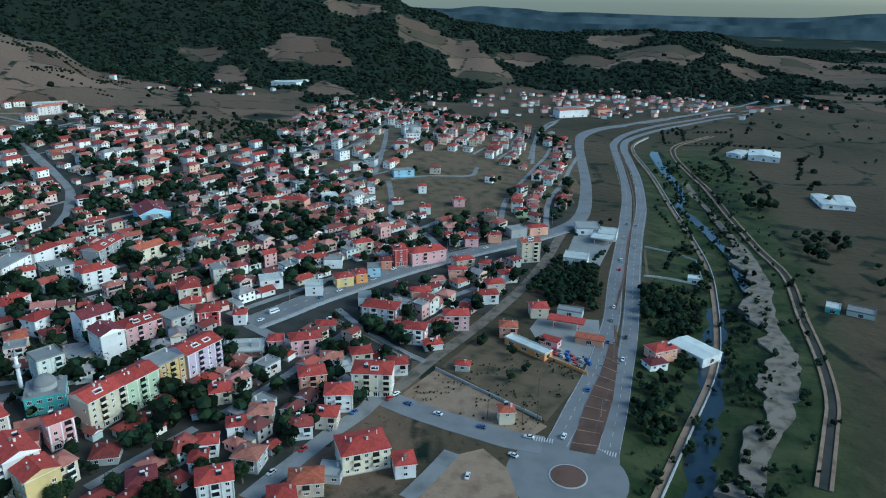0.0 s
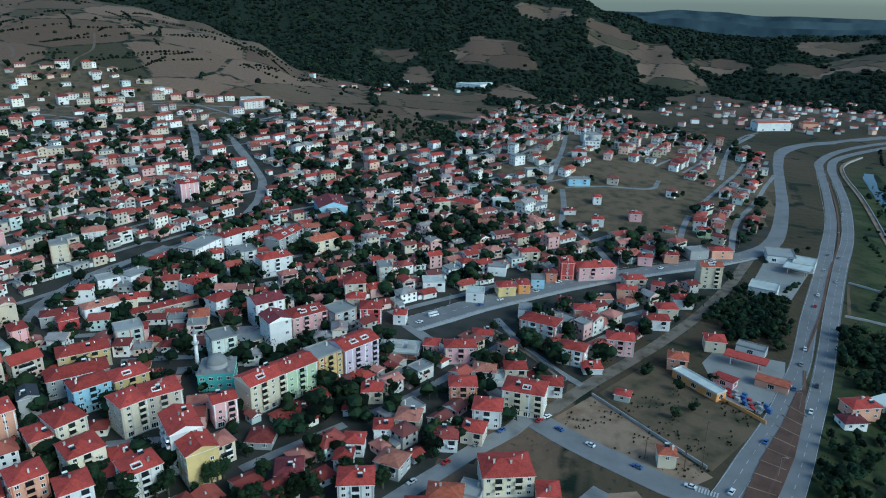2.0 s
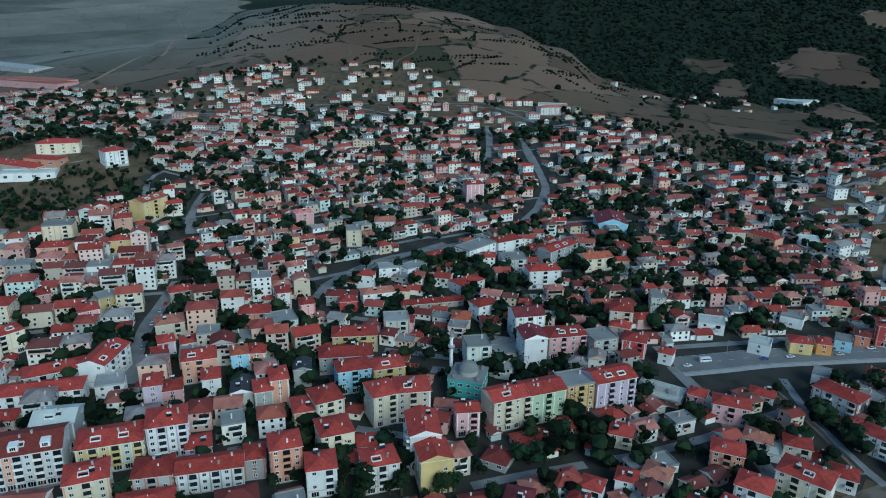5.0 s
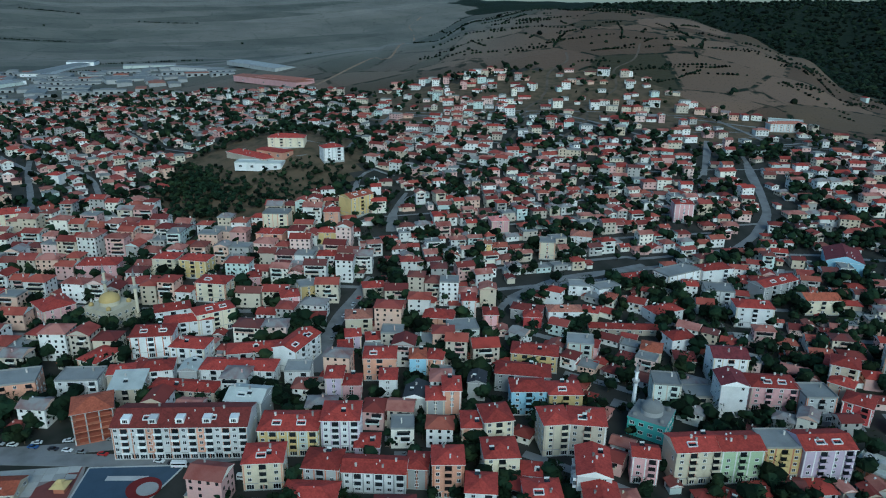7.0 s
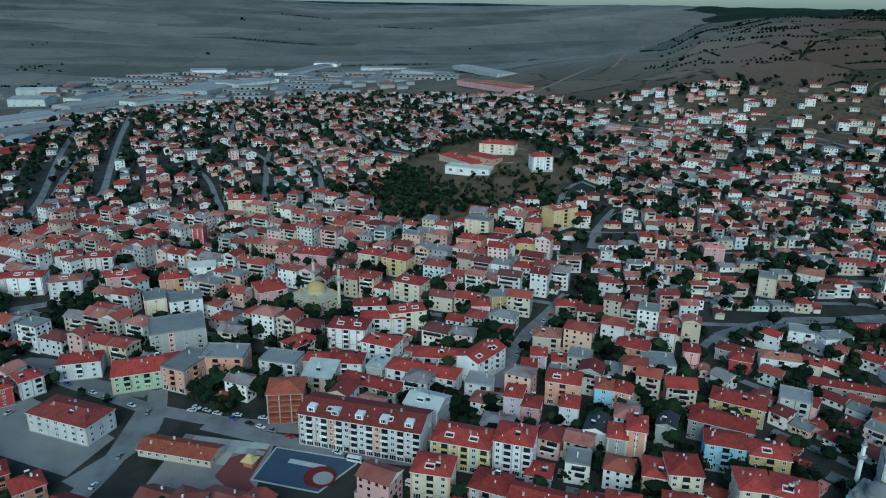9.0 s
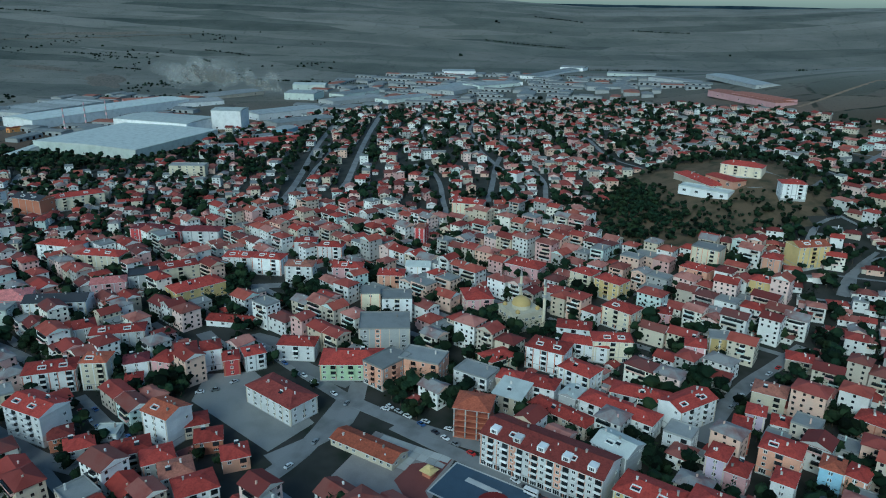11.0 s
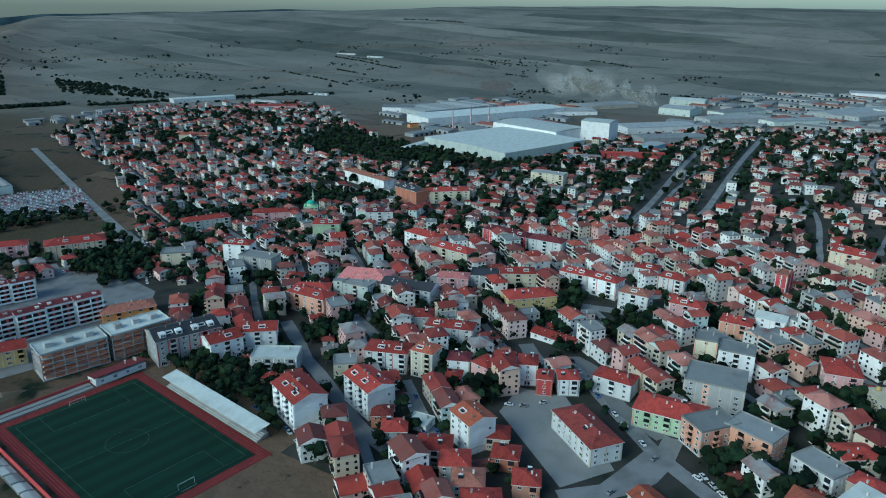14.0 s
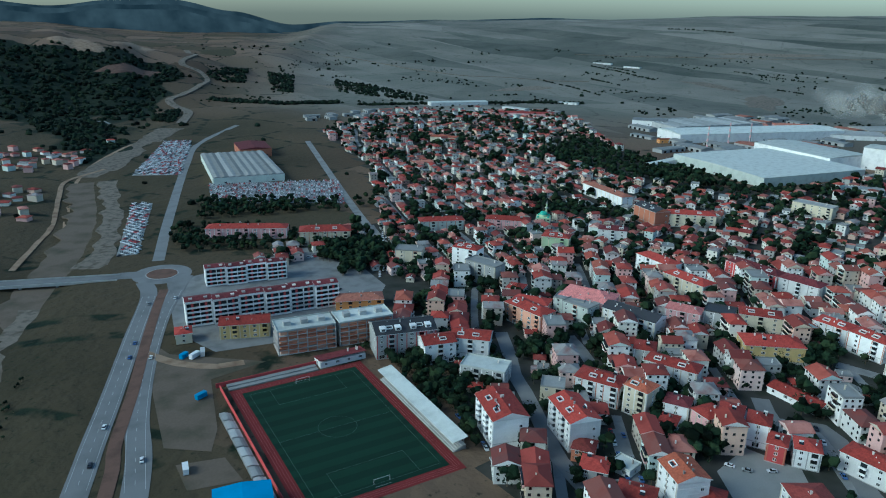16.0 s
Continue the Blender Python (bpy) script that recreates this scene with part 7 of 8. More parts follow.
hall(-625, 266, 57, 29, 9, 2, "white", "metal", "flat")
hall(-480, 870, 31, 38, 18, 9, "white", "metal", "flat")
hall(-41, 854, 18, 21, 14, 10, "white", "concrete", "flat")
hall(213, 1224, 32, 61, 14, 8, "white", "concrete", "flat")
hall(-312, 1467, 34, 68, 16, 5, "white", "metal", "gable")


# ---------------------------------------------------------------- the rest of the town, too many houses to count
SEEDS = [(-330, 20, 52), (-300, 180, 55), (-420, 120, 52), (-350, -150, 50), (-500, -150, 48), (-620, -250, 22), (-800, -100, 5), (-1050, 0, 5), (-1150, 250, 8),
         (-800, 120, 8), (-650, 450, 35), (-500, 600, 55), (-750, 700, 50), (-400, 420, 70), (-350, 650, 60), (-150, 450, 45), (-100, 600, 48), (-50, 900, 80)]
SEEDS += [(50, 700, 75), (-150, 1050, 85), (-180, 300, 25), (-100, 280, 60), (-600, -600, 69), (-800, -800, 69), (-950, -950, 69), (-500, -420, 69)]


def quarter(x, y):
    """The quarter of the town that a place belongs to, with the run of its streets."""
    return min(SEEDS, key=lambda q: (x - q[0]) ** 2 + (y - q[1]) ** 2)


MAIN = [smooth_line(q, 6) for q in ([(-109, 365), (-53, 429), (28, 499), (94, 551)], [(-316, 313), (-320, 333), (-321, 364), (-312, 396), (-297, 436)], [(-291, 504), (-322, 591), (-394, 673)], [(-652, -105), (-945, -130)], [(-708, -55), (-1148, -83)])]


def near_main(x, y):
    """Keeps the near side of the main streets low and open."""
    if any((x - a - 8) ** 2 + (y - b + 13) ** 2 < 18 ** 2 for a, b in MAIN[0]):
        return True
    return any((x - a) ** 2 + (y - b) ** 2 < 9 ** 2 for line in MAIN[1:] for a, b in line)


def warp(x, y):
    """Bends the straight rows of streets a little, as old streets run."""
    k = 1.0 if x < -560 or y > 430 else 0.45
    return x + k * 17 * noise.noise(Vector((x / 130, y / 130, 21.0))), y + k * 17 * noise.noise(Vector((x / 130, y / 130, 47.0)))


def fill_town():
    rng = random.Random(5)
    h = Heap()
    spots = []
    lanes = []
    for sx, sy, angle in SEEDS:
        c, s = math.cos(math.radians(angle)), math.sin(math.radians(angle))
        for row in range(-11, 12):
            run = []
            shift = rng.uniform(-3, 3)
            for k in range(-64, 65):
                x, y = warp(sx + k * 6 * c - (row * 34 + shift) * s, sy + k * 6 * s + (row * 34 + shift) * c)
                free = quarter(x, y) == (sx, sy, angle) and inside(x, y, TOWN) and math.hypot(x + 30, y - 40) > 150 and not taken(x, y, 3.2) and not any(inside(x, y, q) for q in AREAS)
                if free:
                    run.append((x, y))
                if (not free or k == 64) and run:
                    if len(run) > 4 and rng.random() < (0.3 if run[0][0] < -560 else 0.5 if run[0][1] > 430 else 0.75):
                        lanes.append(run)
                    run = []
            for side in (-1, 1):
                u = -380 + rng.uniform(0, 10)
                while u < 380:
                    w, d, n = rng.uniform(7.5, 11.5), rng.uniform(7, 9.5), rng.choice((1, 1, 1, 2, 2, 2, 3))
                    if sx < -620 or sy > 500:
                        w, d, n = rng.choice((rng.uniform(6.5, 9), rng.uniform(9, 13), rng.uniform(10, 17))), rng.uniform(7.5, 10.5), rng.choice((1, 1, 1, 1, 2, 2, 2, 3))
                    if -620 < sx < -250 and -330 < sy < 200:
                        w, d, n = rng.uniform(9, 15), rng.uniform(9.5, 12), rng.choice((2, 3, 3, 4, 4, 5))
                    gap = rng.choice((0.1, 0.2, 0.3, 2, 6) if -620 < sx < -250 and -330 < sy < 200 else (0.3, 1.5, 2.5, 5, 8) if sx > -620 and sy < 500 else (0.4, 2, 4, 7, 10, 14))
                    v = row * 34 + shift + side * (4.4 + d / 2 + abs(rng.gauss(0, 1.4 if sx > -620 else 3.5)))
                    px, py = warp(sx + (u + w / 2) * c - v * s, sy + (u + w / 2) * s + v * c)
                    u += w + gap
                    if quarter(px, py) != (sx, sy, angle) or not inside(px, py, TOWN) or math.hypot(px + 30, py - 40) < 150:
                        continue
                    if any(inside(px, py, q) for q in AREAS) or taken(px, py, 0.42 * w) or near_road(px, py, 0.55 * w) or near_main(px, py):
                        continue
                    if rng.random() < 0.1 + 0.15 * (py > 480) + 0.1 * (px < -620) + 0.25 * inside(px, py, SLOPE) + 0.1 * inside(px, py, HILL):
                        continue
                    spots.append((px, py, w, d, n, angle + rng.gauss(0, 3 if sx > -620 and sy < 500 else 9)))
    taken_now = {}
    kept = []
    for sp in spots:
        i, j = int(sp[0] // 20), int(sp[1] // 20)
        if any((sp[0] - q[0]) ** 2 + (sp[1] - q[1]) ** 2 < ((sp[2] + q[2]) * 0.42) ** 2 for e in (-1, 0, 1) for g in (-1, 0, 1) for q in taken_now.get((i + e, j + g), ())):
            continue
        taken_now.setdefault((i, j), []).append(sp)
        kept.append(sp)
    spots = kept
    paving = Heap()
    for run in lanes:
        v = []
        for i, (x, y) in enumerate(run):
            (x0, y0), (x1, y1) = run[max(0, i - 1)], run[min(len(run) - 1, i + 1)]
            t = Vector((x1 - x0, y1 - y0, 0)).normalized()
            v += [(x + e * t.y * 2.4, y - e * t.x * 2.4, ground(x, y) + 0.13) for e in (-1, 1)]
        paving.add(v, [(2 * i + 1, 2 * i + 3, 2 * i + 2, 2 * i) for i in range(len(run) - 1)])
        ROADS.append((run, 2.7))
    tagged(new("road_lanes", paving.mesh("road_lanes", [M_STREET])), kind="structure")
    for sp in spots:
        BOXES.append((sp[0], sp[1], 0.45 * sp[2]))
    for _ in range(26000):
        # low outbuildings and cottages between the larger houses
        px, py = rng.uniform(-760, 110), rng.uniform(-560, 640)
        if not inside(px, py, TOWN) or math.hypot(px + 30, py - 40) < 150 or taken(px, py, 3.3) or near_road(px, py, 4.5) or near_main(px, py) or any(inside(px, py, a) for a in AREAS):
            continue
        if rng.random() < 0.2:
            spots.append((px, py, rng.uniform(5, 8.5), rng.uniform(4, 6.5), 1, quarter(px, py)[2] + rng.choice((0, 90)) + rng.uniform(-6, 6)))
            BOXES.append((px, py, 3.6))
    for px, py, w, d, n, turn in spots:
        m = pose(px, py, ground(px, py), 0, 0, turn)
        H = storeys(0, n)
        h.box(-w / 2, -d / 2, -2.5, w / 2, d / 2, H, 0, m)
        kind = rng.choice(("hip", "hip", "hip", "gable", "gable", "gable", "gable", "flat") if px > -620 else ("hip", "hip", "gable", "gable", "flat"))
        r = roof_shape(w, d, kind, 0.6, 0.22, rng.uniform(0.34, 0.5))
        h.add(r.v, r.f, 1 if kind != "flat" else 2, m @ pose(0, 0, H + 0.01))
        if kind == "gable":
            h.s[-2:] = [0, 0]
        close = math.hypot(px + 30, py - 40) < 430
        if math.hypot(px + 30, py - 40) < 620:
            # a balcony on the street side, a chimney and a lean-to
            s = rng.choice((-1, 1))
            for fl in range(1, n):
                u0, u1 = sorted((rng.uniform(-0.45, 0.1) * w, rng.uniform(0.15, 0.45) * w))
                a, b = sorted((s * d / 2, s * (d / 2 + 1.2)))
                h.box(u0, a, 0.35 + 2.9 * fl, u1, b, 1.3 + 2.9 * fl, 0, m)
                h.box(u0 + 0.3, a - 0.04, 1.31 + 2.9 * fl, u1 - 0.3, b - s * 0.6 if s > 0 else b + 0.04, 2.5 + 2.9 * fl, 3, m)
            cx, cy = rng.uniform(-0.3, 0.3) * w, rng.uniform(-0.3, 0.3) * d
            h.box(cx - 0.3, cy - 0.3, H + 0.2, cx + 0.3, cy + 0.3, H + 0.9 + 0.18 * min(w, d), 0, m)
            if rng.random() < 0.45:
                t, e = rng.uniform(2.2, 2.9), rng.uniform(2.0, 3.5)
                h.box(-w / 2 - e, -d * 0.35, -1.5, -w / 2, d * 0.3, t, 0, m)
                h.add([(-w / 2 - e - 0.3, -d * 0.35 - 0.3, t), (-w / 2, -d * 0.35 - 0.3, t + 0.7), (-w / 2, d * 0.3 + 0.3, t + 0.7), (-w / 2 - e - 0.3, d * 0.3 + 0.3, t)], [(0, 1, 2, 3)], rng.choice((1, 1, 2)), m)
        for sx, sy, st, length in sides(w, d):
            k = int(length / 3.3)
            for fl in range(n):
                for j in range(k):
                    if rng.random() < 0.22:
                        continue
                    u = -length / 2 + length / k * (j + 0.5) + rng.uniform(-0.3, 0.3)
                    if close:
                        h.box(u - 0.6, -0.05, 1.4 + 2.9 * fl, u + 0.6, 0.02, 2.7 + 2.9 * fl, 3, m @ pose(sx, sy, 0, 0, 0, st))
                    else:
                        h.add([(u - 0.6, -0.05, 1.4 + 2.9 * fl), (u + 0.6, -0.05, 1.4 + 2.9 * fl), (u + 0.6, -0.05, 2.7 + 2.9 * fl), (u - 0.6, -0.05, 2.7 + 2.9 * fl)], [(0, 1, 2, 3)], 3, m @ pose(sx, sy, 0, 0, 0, st))
    ob = new("town_houses", h.mesh("town_houses", [M_WALLS, M_ROOFS, ROOF["concrete"], M_PANE]))
    tagged(ob, "dense small plastered houses with red tiled roofs", "houses", kind="stuff")
    print("fill", len(spots), len(h.f))


fill_town()


def fill_works():
    """The industrial estate beyond the town: low sheds side by side."""
    rng = random.Random(77)
    behind_works = [(-960, -500), (-1250, -420), (-1420, -420), (-1500, -700), (-1250, -790), (-1010, -660)]
    for_trade = [(-640, -1130), (-830, -1165), (-1040, -1050), (-1180, -950), (-1100, -880), (-900, -1010), (-717, -1066)]
    zone = [(-1420, 540), (-1850, 480), (-2150, 150), (-2000, -250), (-1500, -330), (-1290, -200), (-1420, 50), (-1370, 300)]
    h = Heap()
    n = 0
    for _ in range(2500):
        x, y = (rng.uniform(-2150, -1280), rng.uniform(-330, 540)) if _ < 1200 else (rng.uniform(-1190, -630), rng.uniform(-1180, -870)) if _ < 1900 else (rng.uniform(-1500, -960), rng.uniform(-790, -420))
        w, d = (rng.uniform(25, 75), rng.uniform(16, 34)) if _ < 1200 else (rng.uniform(24, 60), rng.uniform(16, 30)) if _ >= 1900 else (rng.uniform(14, 34), rng.uniform(10, 18))
        if not inside(x, y, zone if _ < 1200 else for_trade if _ < 1900 else behind_works) or taken(x, y, 0.42 * w):
            continue
        BOXES.append((x, y, 0.42 * w))
        m = pose(x, y, ground(x, y), 0, 0, rng.choice((-12, 78)) + rng.uniform(-5, 5))
        H = rng.uniform(3.6, 6.5)
        h.box(-w / 2, -d / 2, -4, w / 2, d / 2, H, 0, m)
        r = roof_shape(w, d, "gable", 0.3, 0.3, 0.12)
        h.add(r.v, r.f, rng.choice((1, 2, 2, 2, 3)), m @ pose(0, 0, H + 0.01))
        for k in range(int(w / 12)):
            u = -w / 2 + 12 * (k + 0.5)
            h.box(u - 2.5, -d / 2 - 0.08, 0.2, u + 2.5, -d / 2 + 0.02, 3.6, 4, m)
            h.box(u - 2.5, d / 2 - 0.02, 0.2, u + 2.5, d / 2 + 0.08, 3.6, 4, m)
        n += 1
    tagged(new("industrial_sheds", h.mesh("industrial_sheds", [WALL["grey"], ROOF["zinc"], ROOF["concrete"], ROOF["faded"], M_PANE])), "low grey and white industrial sheds beyond the town", "sheds", kind="stuff")


fill_works()


def fill_village():
    """Scattered hamlets on the far side of the valley and under the mountain."""
    rng = random.Random(78)
    h = Heap()
    for cx, cy, sx, sy, n in ((430, 1330, 130, 80, 110), (130, 1290, 70, 60, 26), (330, 1420, 90, 50, 60), (0, 1390, 60, 50, 16), (-420, 1240, 60, 60, 18), (-700, 640, 60, 60, 12), (250, 1230, 60, 50, 30), (-205, -980, 40, 45, 60), (-150, -760, 30, 40, 14)):
        for _ in range(n):
            x, y = rng.gauss(cx, sx), rng.gauss(cy, sy)
            if near_road(x, y, 8) or taken(x, y, 6):
                continue
            BOXES.append((x, y, 6))
            w, d, k = rng.uniform(7, 12), rng.uniform(6.5, 9.5), rng.choice((1, 1, 2, 2))
            m = pose(x, y, ground(x, y), 0, 0, rng.uniform(0, 180))
            H = storeys(0, k)
            h.box(-w / 2, -d / 2, -4, w / 2, d / 2, H, 0, m)
            r = roof_shape(w, d, "hip")
            h.add(r.v, r.f, 1, m @ pose(0, 0, H + 0.01))
    tagged(new("hamlet_houses", h.mesh("hamlet_houses", [M_WALLS, M_ROOFS])), "far hamlets of pale houses under the mountain", "houses", kind="stuff")


fill_village()


def smoke_plume():
    """Pale smoke that drifts off a works chimney."""
    m = bpy.data.materials.new("thin_smoke")
    m.use_nodes = True
    n, l = m.node_tree.nodes, m.node_tree.links
    b = n["Principled BSDF"]
    b.inputs["Base Color"].default_value, b.inputs["Roughness"].default_value = (0.75, 0.73, 0.68, 1), 1.0
    b.inputs["Alpha"].default_value = 0.055
    rng = random.Random(4)
    h = Heap()
    for k in range(60):
        f = (k / 60) ** 1.3
        c = Vector((-1500 + 30 * f + rng.gauss(0, 8 + 30 * f), -330 - 190 * f + rng.gauss(0, 8 + 30 * f), 14 + 42 * f ** 0.7 + rng.gauss(0, 2 + 10 * f)))
        r = 5 + 20 * f * rng.uniform(0.6, 1.2)
        v = [tuple(c + Vector((math.cos(a) * math.cos(e), math.sin(a) * math.cos(e), math.sin(e))) * r) for e in (-1.2, -0.6, 0, 0.6, 1.2) for a in (i * math.pi / 5 for i in range(10))]
        h.add(v, [(j * 10 + i, j * 10 + (i + 1) % 10, j * 10 + 10 + (i + 1) % 10, j * 10 + 10 + i) for j in range(4) for i in range(10)] + [tuple(range(9, -1, -1)), tuple(range(40, 50))])
    ob = tagged(new("smoke", h.mesh("smoke", [m], True)), "thin pale smoke drifting off a factory chimney", "smoke", kind="stuff")
    ob.visible_shadow = False


smoke_plume()


# ---------------------------------------------------------------- trees
ICO = []
for s in (-1, 1):
    for t in (-1.618, 1.618):
        ICO += [(0, s, t), (s, t, 0), (t, 0, s)]
ICO = [Vector(v).normalized() for v in ICO]
ICO_F = [(i, j, k) for i in range(12) for j in range(i + 1, 12) for k in range(j + 1, 12) if max((ICO[i] - ICO[j]).length, (ICO[j] - ICO[k]).length, (ICO[i] - ICO[k]).length) < 1.1]
ICO_F = [f if (ICO[f[1]] - ICO[f[0]]).cross(ICO[f[2]] - ICO[f[0]]).dot(ICO[f[0]]) > 0 else f[::-1] for f in ICO_F]


def clump(h, rng, c, r, slot=0, m=None, flat=0.8):
    """A ragged clump of leaves."""
    h.add([(c[0] + v.x * r * rng.uniform(0.6, 1.25), c[1] + v.y * r * rng.uniform(0.6, 1.25), c[2] + v.z * r * flat * rng.uniform(0.6, 1.25)) for v in ICO], ICO_F, slot, m)


def leaves(h, rng, c, r, n, size):
    for _ in range(n):
        d = Vector((rng.gauss(0, 1), rng.gauss(0, 1), rng.gauss(0.2, 1))).normalized() * r * rng.uniform(0.85, 1.25)
        p = Vector(c) + d
        a, b = Vector((rng.uniform(-1, 1), rng.uniform(-1, 1), rng.uniform(-1, 1))) * size, Vector((rng.uniform(-1, 1), rng.uniform(-1, 1), rng.uniform(-1, 1))) * size
        h.add([tuple(p), tuple(p + a), tuple(p + b)], [(0, 1, 2)])


def tree_meshes(seed, tall):
    rng = random.Random(seed)
    t = Heap().tube(0, 0, -0.6, 0.42, 0.05, 0.03, 8)
    t.v = [(x, y, z * 1.0) for x, y, z in t.v]
    for k in range(5):
        a = k * 1.256 + rng.uniform(-0.3, 0.3)
        m = pose(0, 0, 0.26 + 0.04 * k, rng.uniform(25, 50), 0, math.degrees(a))
        t.tube(0, 0, 0, 0.34, 0.022, 0.008, 6, 0, m)
    c = Heap()
    for k in range(26):
        a, e = rng.uniform(0, 6.28), rng.uniform(0, 1)
        rad = 0.27 * math.sqrt(rng.random()) * (1.1 - 0.5 * e)
        p = (rad * math.cos(a), rad * math.sin(a), 0.38 + (0.5 if not tall else 0.56) * e)
        q = rng.uniform(0.07, 0.13)
        clump(c, rng, p, q)
        leaves(c, rng, p, q * 1.1, 30, 0.05)
    return t.mesh("trunk", [M_BARK]), c.mesh("crown", [M_LEAF])


TREES = [tree_meshes(s, s % 2) for s in range(6)]


def tree(x, y, size, rng, label="dark green broad-leaved street tree"):
    top = tagged(new("tree"), label, "tree", "trees of the town")
    top.matrix_basis = pose(x, y, ground(x, y), 0, 0, rng.uniform(0, 360)) @ Matrix.Diagonal((size * rng.uniform(0.9, 1.2), size, size * rng.uniform(0.8, 1.05), 1))
    trunk, crown = rng.choice(TREES)
    part("trunk", trunk, top)
    part("crown", crown, top)


def far_tree(h, x, y, size, rng):
    z = ground(x, y)
    h.add([(x - 0.2, y - 0.2, z - 0.3), (x + 0.2, y - 0.2, z - 0.3), (x, y + 0.25, z - 0.3), (x, y, z + size * 0.6)], [(0, 1, 3), (1, 2, 3), (2, 0, 3)], 1)
    for _ in range(4 if math.hypot(x + 30, y - 40) < 520 else 3):
        a, r = rng.uniform(0, 6.28), rng.uniform(0.1, 0.26) * size
        clump(h, rng, (x + r * math.cos(a), y + r * math.sin(a), z + size * rng.uniform(0.35, 0.75)), size * rng.uniform(0.2, 0.34))
    if math.hypot(x + 30, y - 40) < 480:
        leaves(h, rng, (x, y, z + size * 0.55), size * 0.36, 34, size * 0.11)


def plant_town():
    rng = random.Random(11)
    h = Heap()
    near = 0
    spots = []
    for _ in range(74000):
        x, y = rng.uniform(-1350, 170), rng.uniform(-1050, 1230)
        if not inside(x, y, TOWN) or math.hypot(x + 30, y - 40) < 150 or taken(x, y, 0.0) or near_road(x, y, 1.5) or any(inside(x, y, a) for a in AREAS) or ((inside(x, y, HILL) or inside(x, y, SLOPE)) and rng.random() < 0.85):
            continue
        if noise.noise(Vector((x / 45, y / 45, 33.0))) + 0.5 * noise.noise(Vector((x / 16, y / 16, 8.0))) < rng.uniform(-0.6, 0.3) + 0.26 * (math.hypot(x + 30, y - 40) > 620) or near_main(x, y):
            continue
        spots.append((x, y, rng.uniform(5, 11) if rng.random() < 0.8 else rng.uniform(11, 14)))
    groves = [((0, 0), [(-250, -575), (-330, -510), (-340, -470), (-296, -448), (-235, -490)], 190, 7), ((0, 0), [(-358, -454), (-422, -452), (-429, -384), (-349, -353), (-312, -365)], 240, 8),
              ((0, 0), [(-310, -650), (-427, -564), (-395, -531), (-281, -573)], 200, 7), ((0, 0), [(-370, -375), (-414, -365), (-398, -324), (-349, -317)], 40, 9),
              ((0, 0), [(-256, -192), (-294, -201), (-278, -165), (-263, -156)], 30, 8)]
    groves += [((0, 0), [(58, 441), (109, 470), (97, 409), (66, 394)], 130, 6), ((955, 0), [(61, 443), (92, 430), (96, 470), (80, 480)], 40, 6), ((0, 0), [(124, 435), (158, 420), (155, 385), (122, 388)], 45, 7),
              ((0, 0), [(94, 318), (112, 316), (100, 258), (84, 258)], 35, 7), ((0, 0), [(-415, 70), (-425, 122), (-395, 92), (-392, 70)], 16, 10), ((0, 0), [(-318, 22), (-312, 50), (-326, 52), (-322, 25)], 6, 8), ((0, 0), [(-660, 152), (-563, 156), (-538, 225), (-545, 256), (-600, 226), (-640, 232), (-690, 214)], 420, 6.5), ((0, 0), [(-545, 235), (-522, 290), (-560, 335), (-575, 320), (-570, 270)], 60, 4.5), ((0, 0), [(-590, 335), (-560, 340), (-585, 372), (-640, 372), (-650, 340)], 60, 8), ((0, 0), GULLY, 160, 9),
              ((0, 0), BELT, 620, 10), ((0, 0), [(-800, -340), (-850, -180), (-790, -170), (-760, -320)], 120, 9),
              ((0, 0), [(-10, 330), (24, 375), (60, 345), (40, 300)], 9, 6), ((0, 0), [(-320, -625), (-470, -545), (-440, -500), (-300, -590)], 70, 8),
              ((0, 0), [(-270, -300), (-290, -215), (-262, -130), (-250, -130), (-262, -250)], 95, 8), ((0, 0), [(-190, 790), (-250, 775), (-330, 860), (-380, 930), (-200, 930)], 150, 8)]
    groves += [((0, 0), [(-600, 235), (-548, 240), (-528, 290), (-552, 335), (-590, 330), (-598, 290)], 110, 5.5), ((0, 0), [(-690, 225), (-735, 280), (-690, 365), (-640, 368), (-655, 335), (-690, 280)], 130, 8),
               ((0, 0), [(-650, 185), (-575, 180), (-545, 215), (-600, 240), (-670, 245)], 140, 6)]
    groves += [((0, 0), poly, n, 9) for poly, n in zip(PARKS, (30, 46, 22, 24, 20, 170))]
    groves += [((0, 0), [(-423, -109), (-426, -96), (-409, -82), (-405, -99)], 14, 7), ((0, 0), [(129, 431), (155, 388), (151, 362), (112, 362)], 80, 7),
               ((0, 0), [(278, 614), (300, 614), (300, 634), (278, 634)], 7, 11), ((0, 0), [(268, 480), (320, 520), (316, 545), (276, 540)], 22, 10), ((0, 0), [(55, 438), (110, 430), (95, 388), (75, 397), (56, 409)], 60, 6)]
    for _, poly, n, size in groves:
        xs, ys = [p[0] for p in poly], [p[1] for p in poly]
        k = 0
        while k < n:
            x, y = rng.uniform(min(xs), max(xs)), rng.uniform(min(ys), max(ys))
            if inside(x, y, poly):
                k += 1
                if not near_road(x, y, 1.5) and not taken(x, y, 0):
                    spots.append((x, y, size * rng.uniform(0.7, 1.25)))
    for _ in range(1300):
        y = rng.uniform(150, 820)
        s = rng.choice((rng.gauss(-14, 4), rng.gauss(16, 7), rng.uniform(-30, 60)))
        if noise.noise(Vector((s / 9, y / 22, 3.0))) < -0.1:
            continue
        spots.append((river_x(y) + s, y, rng.uniform(1.5, 6)))
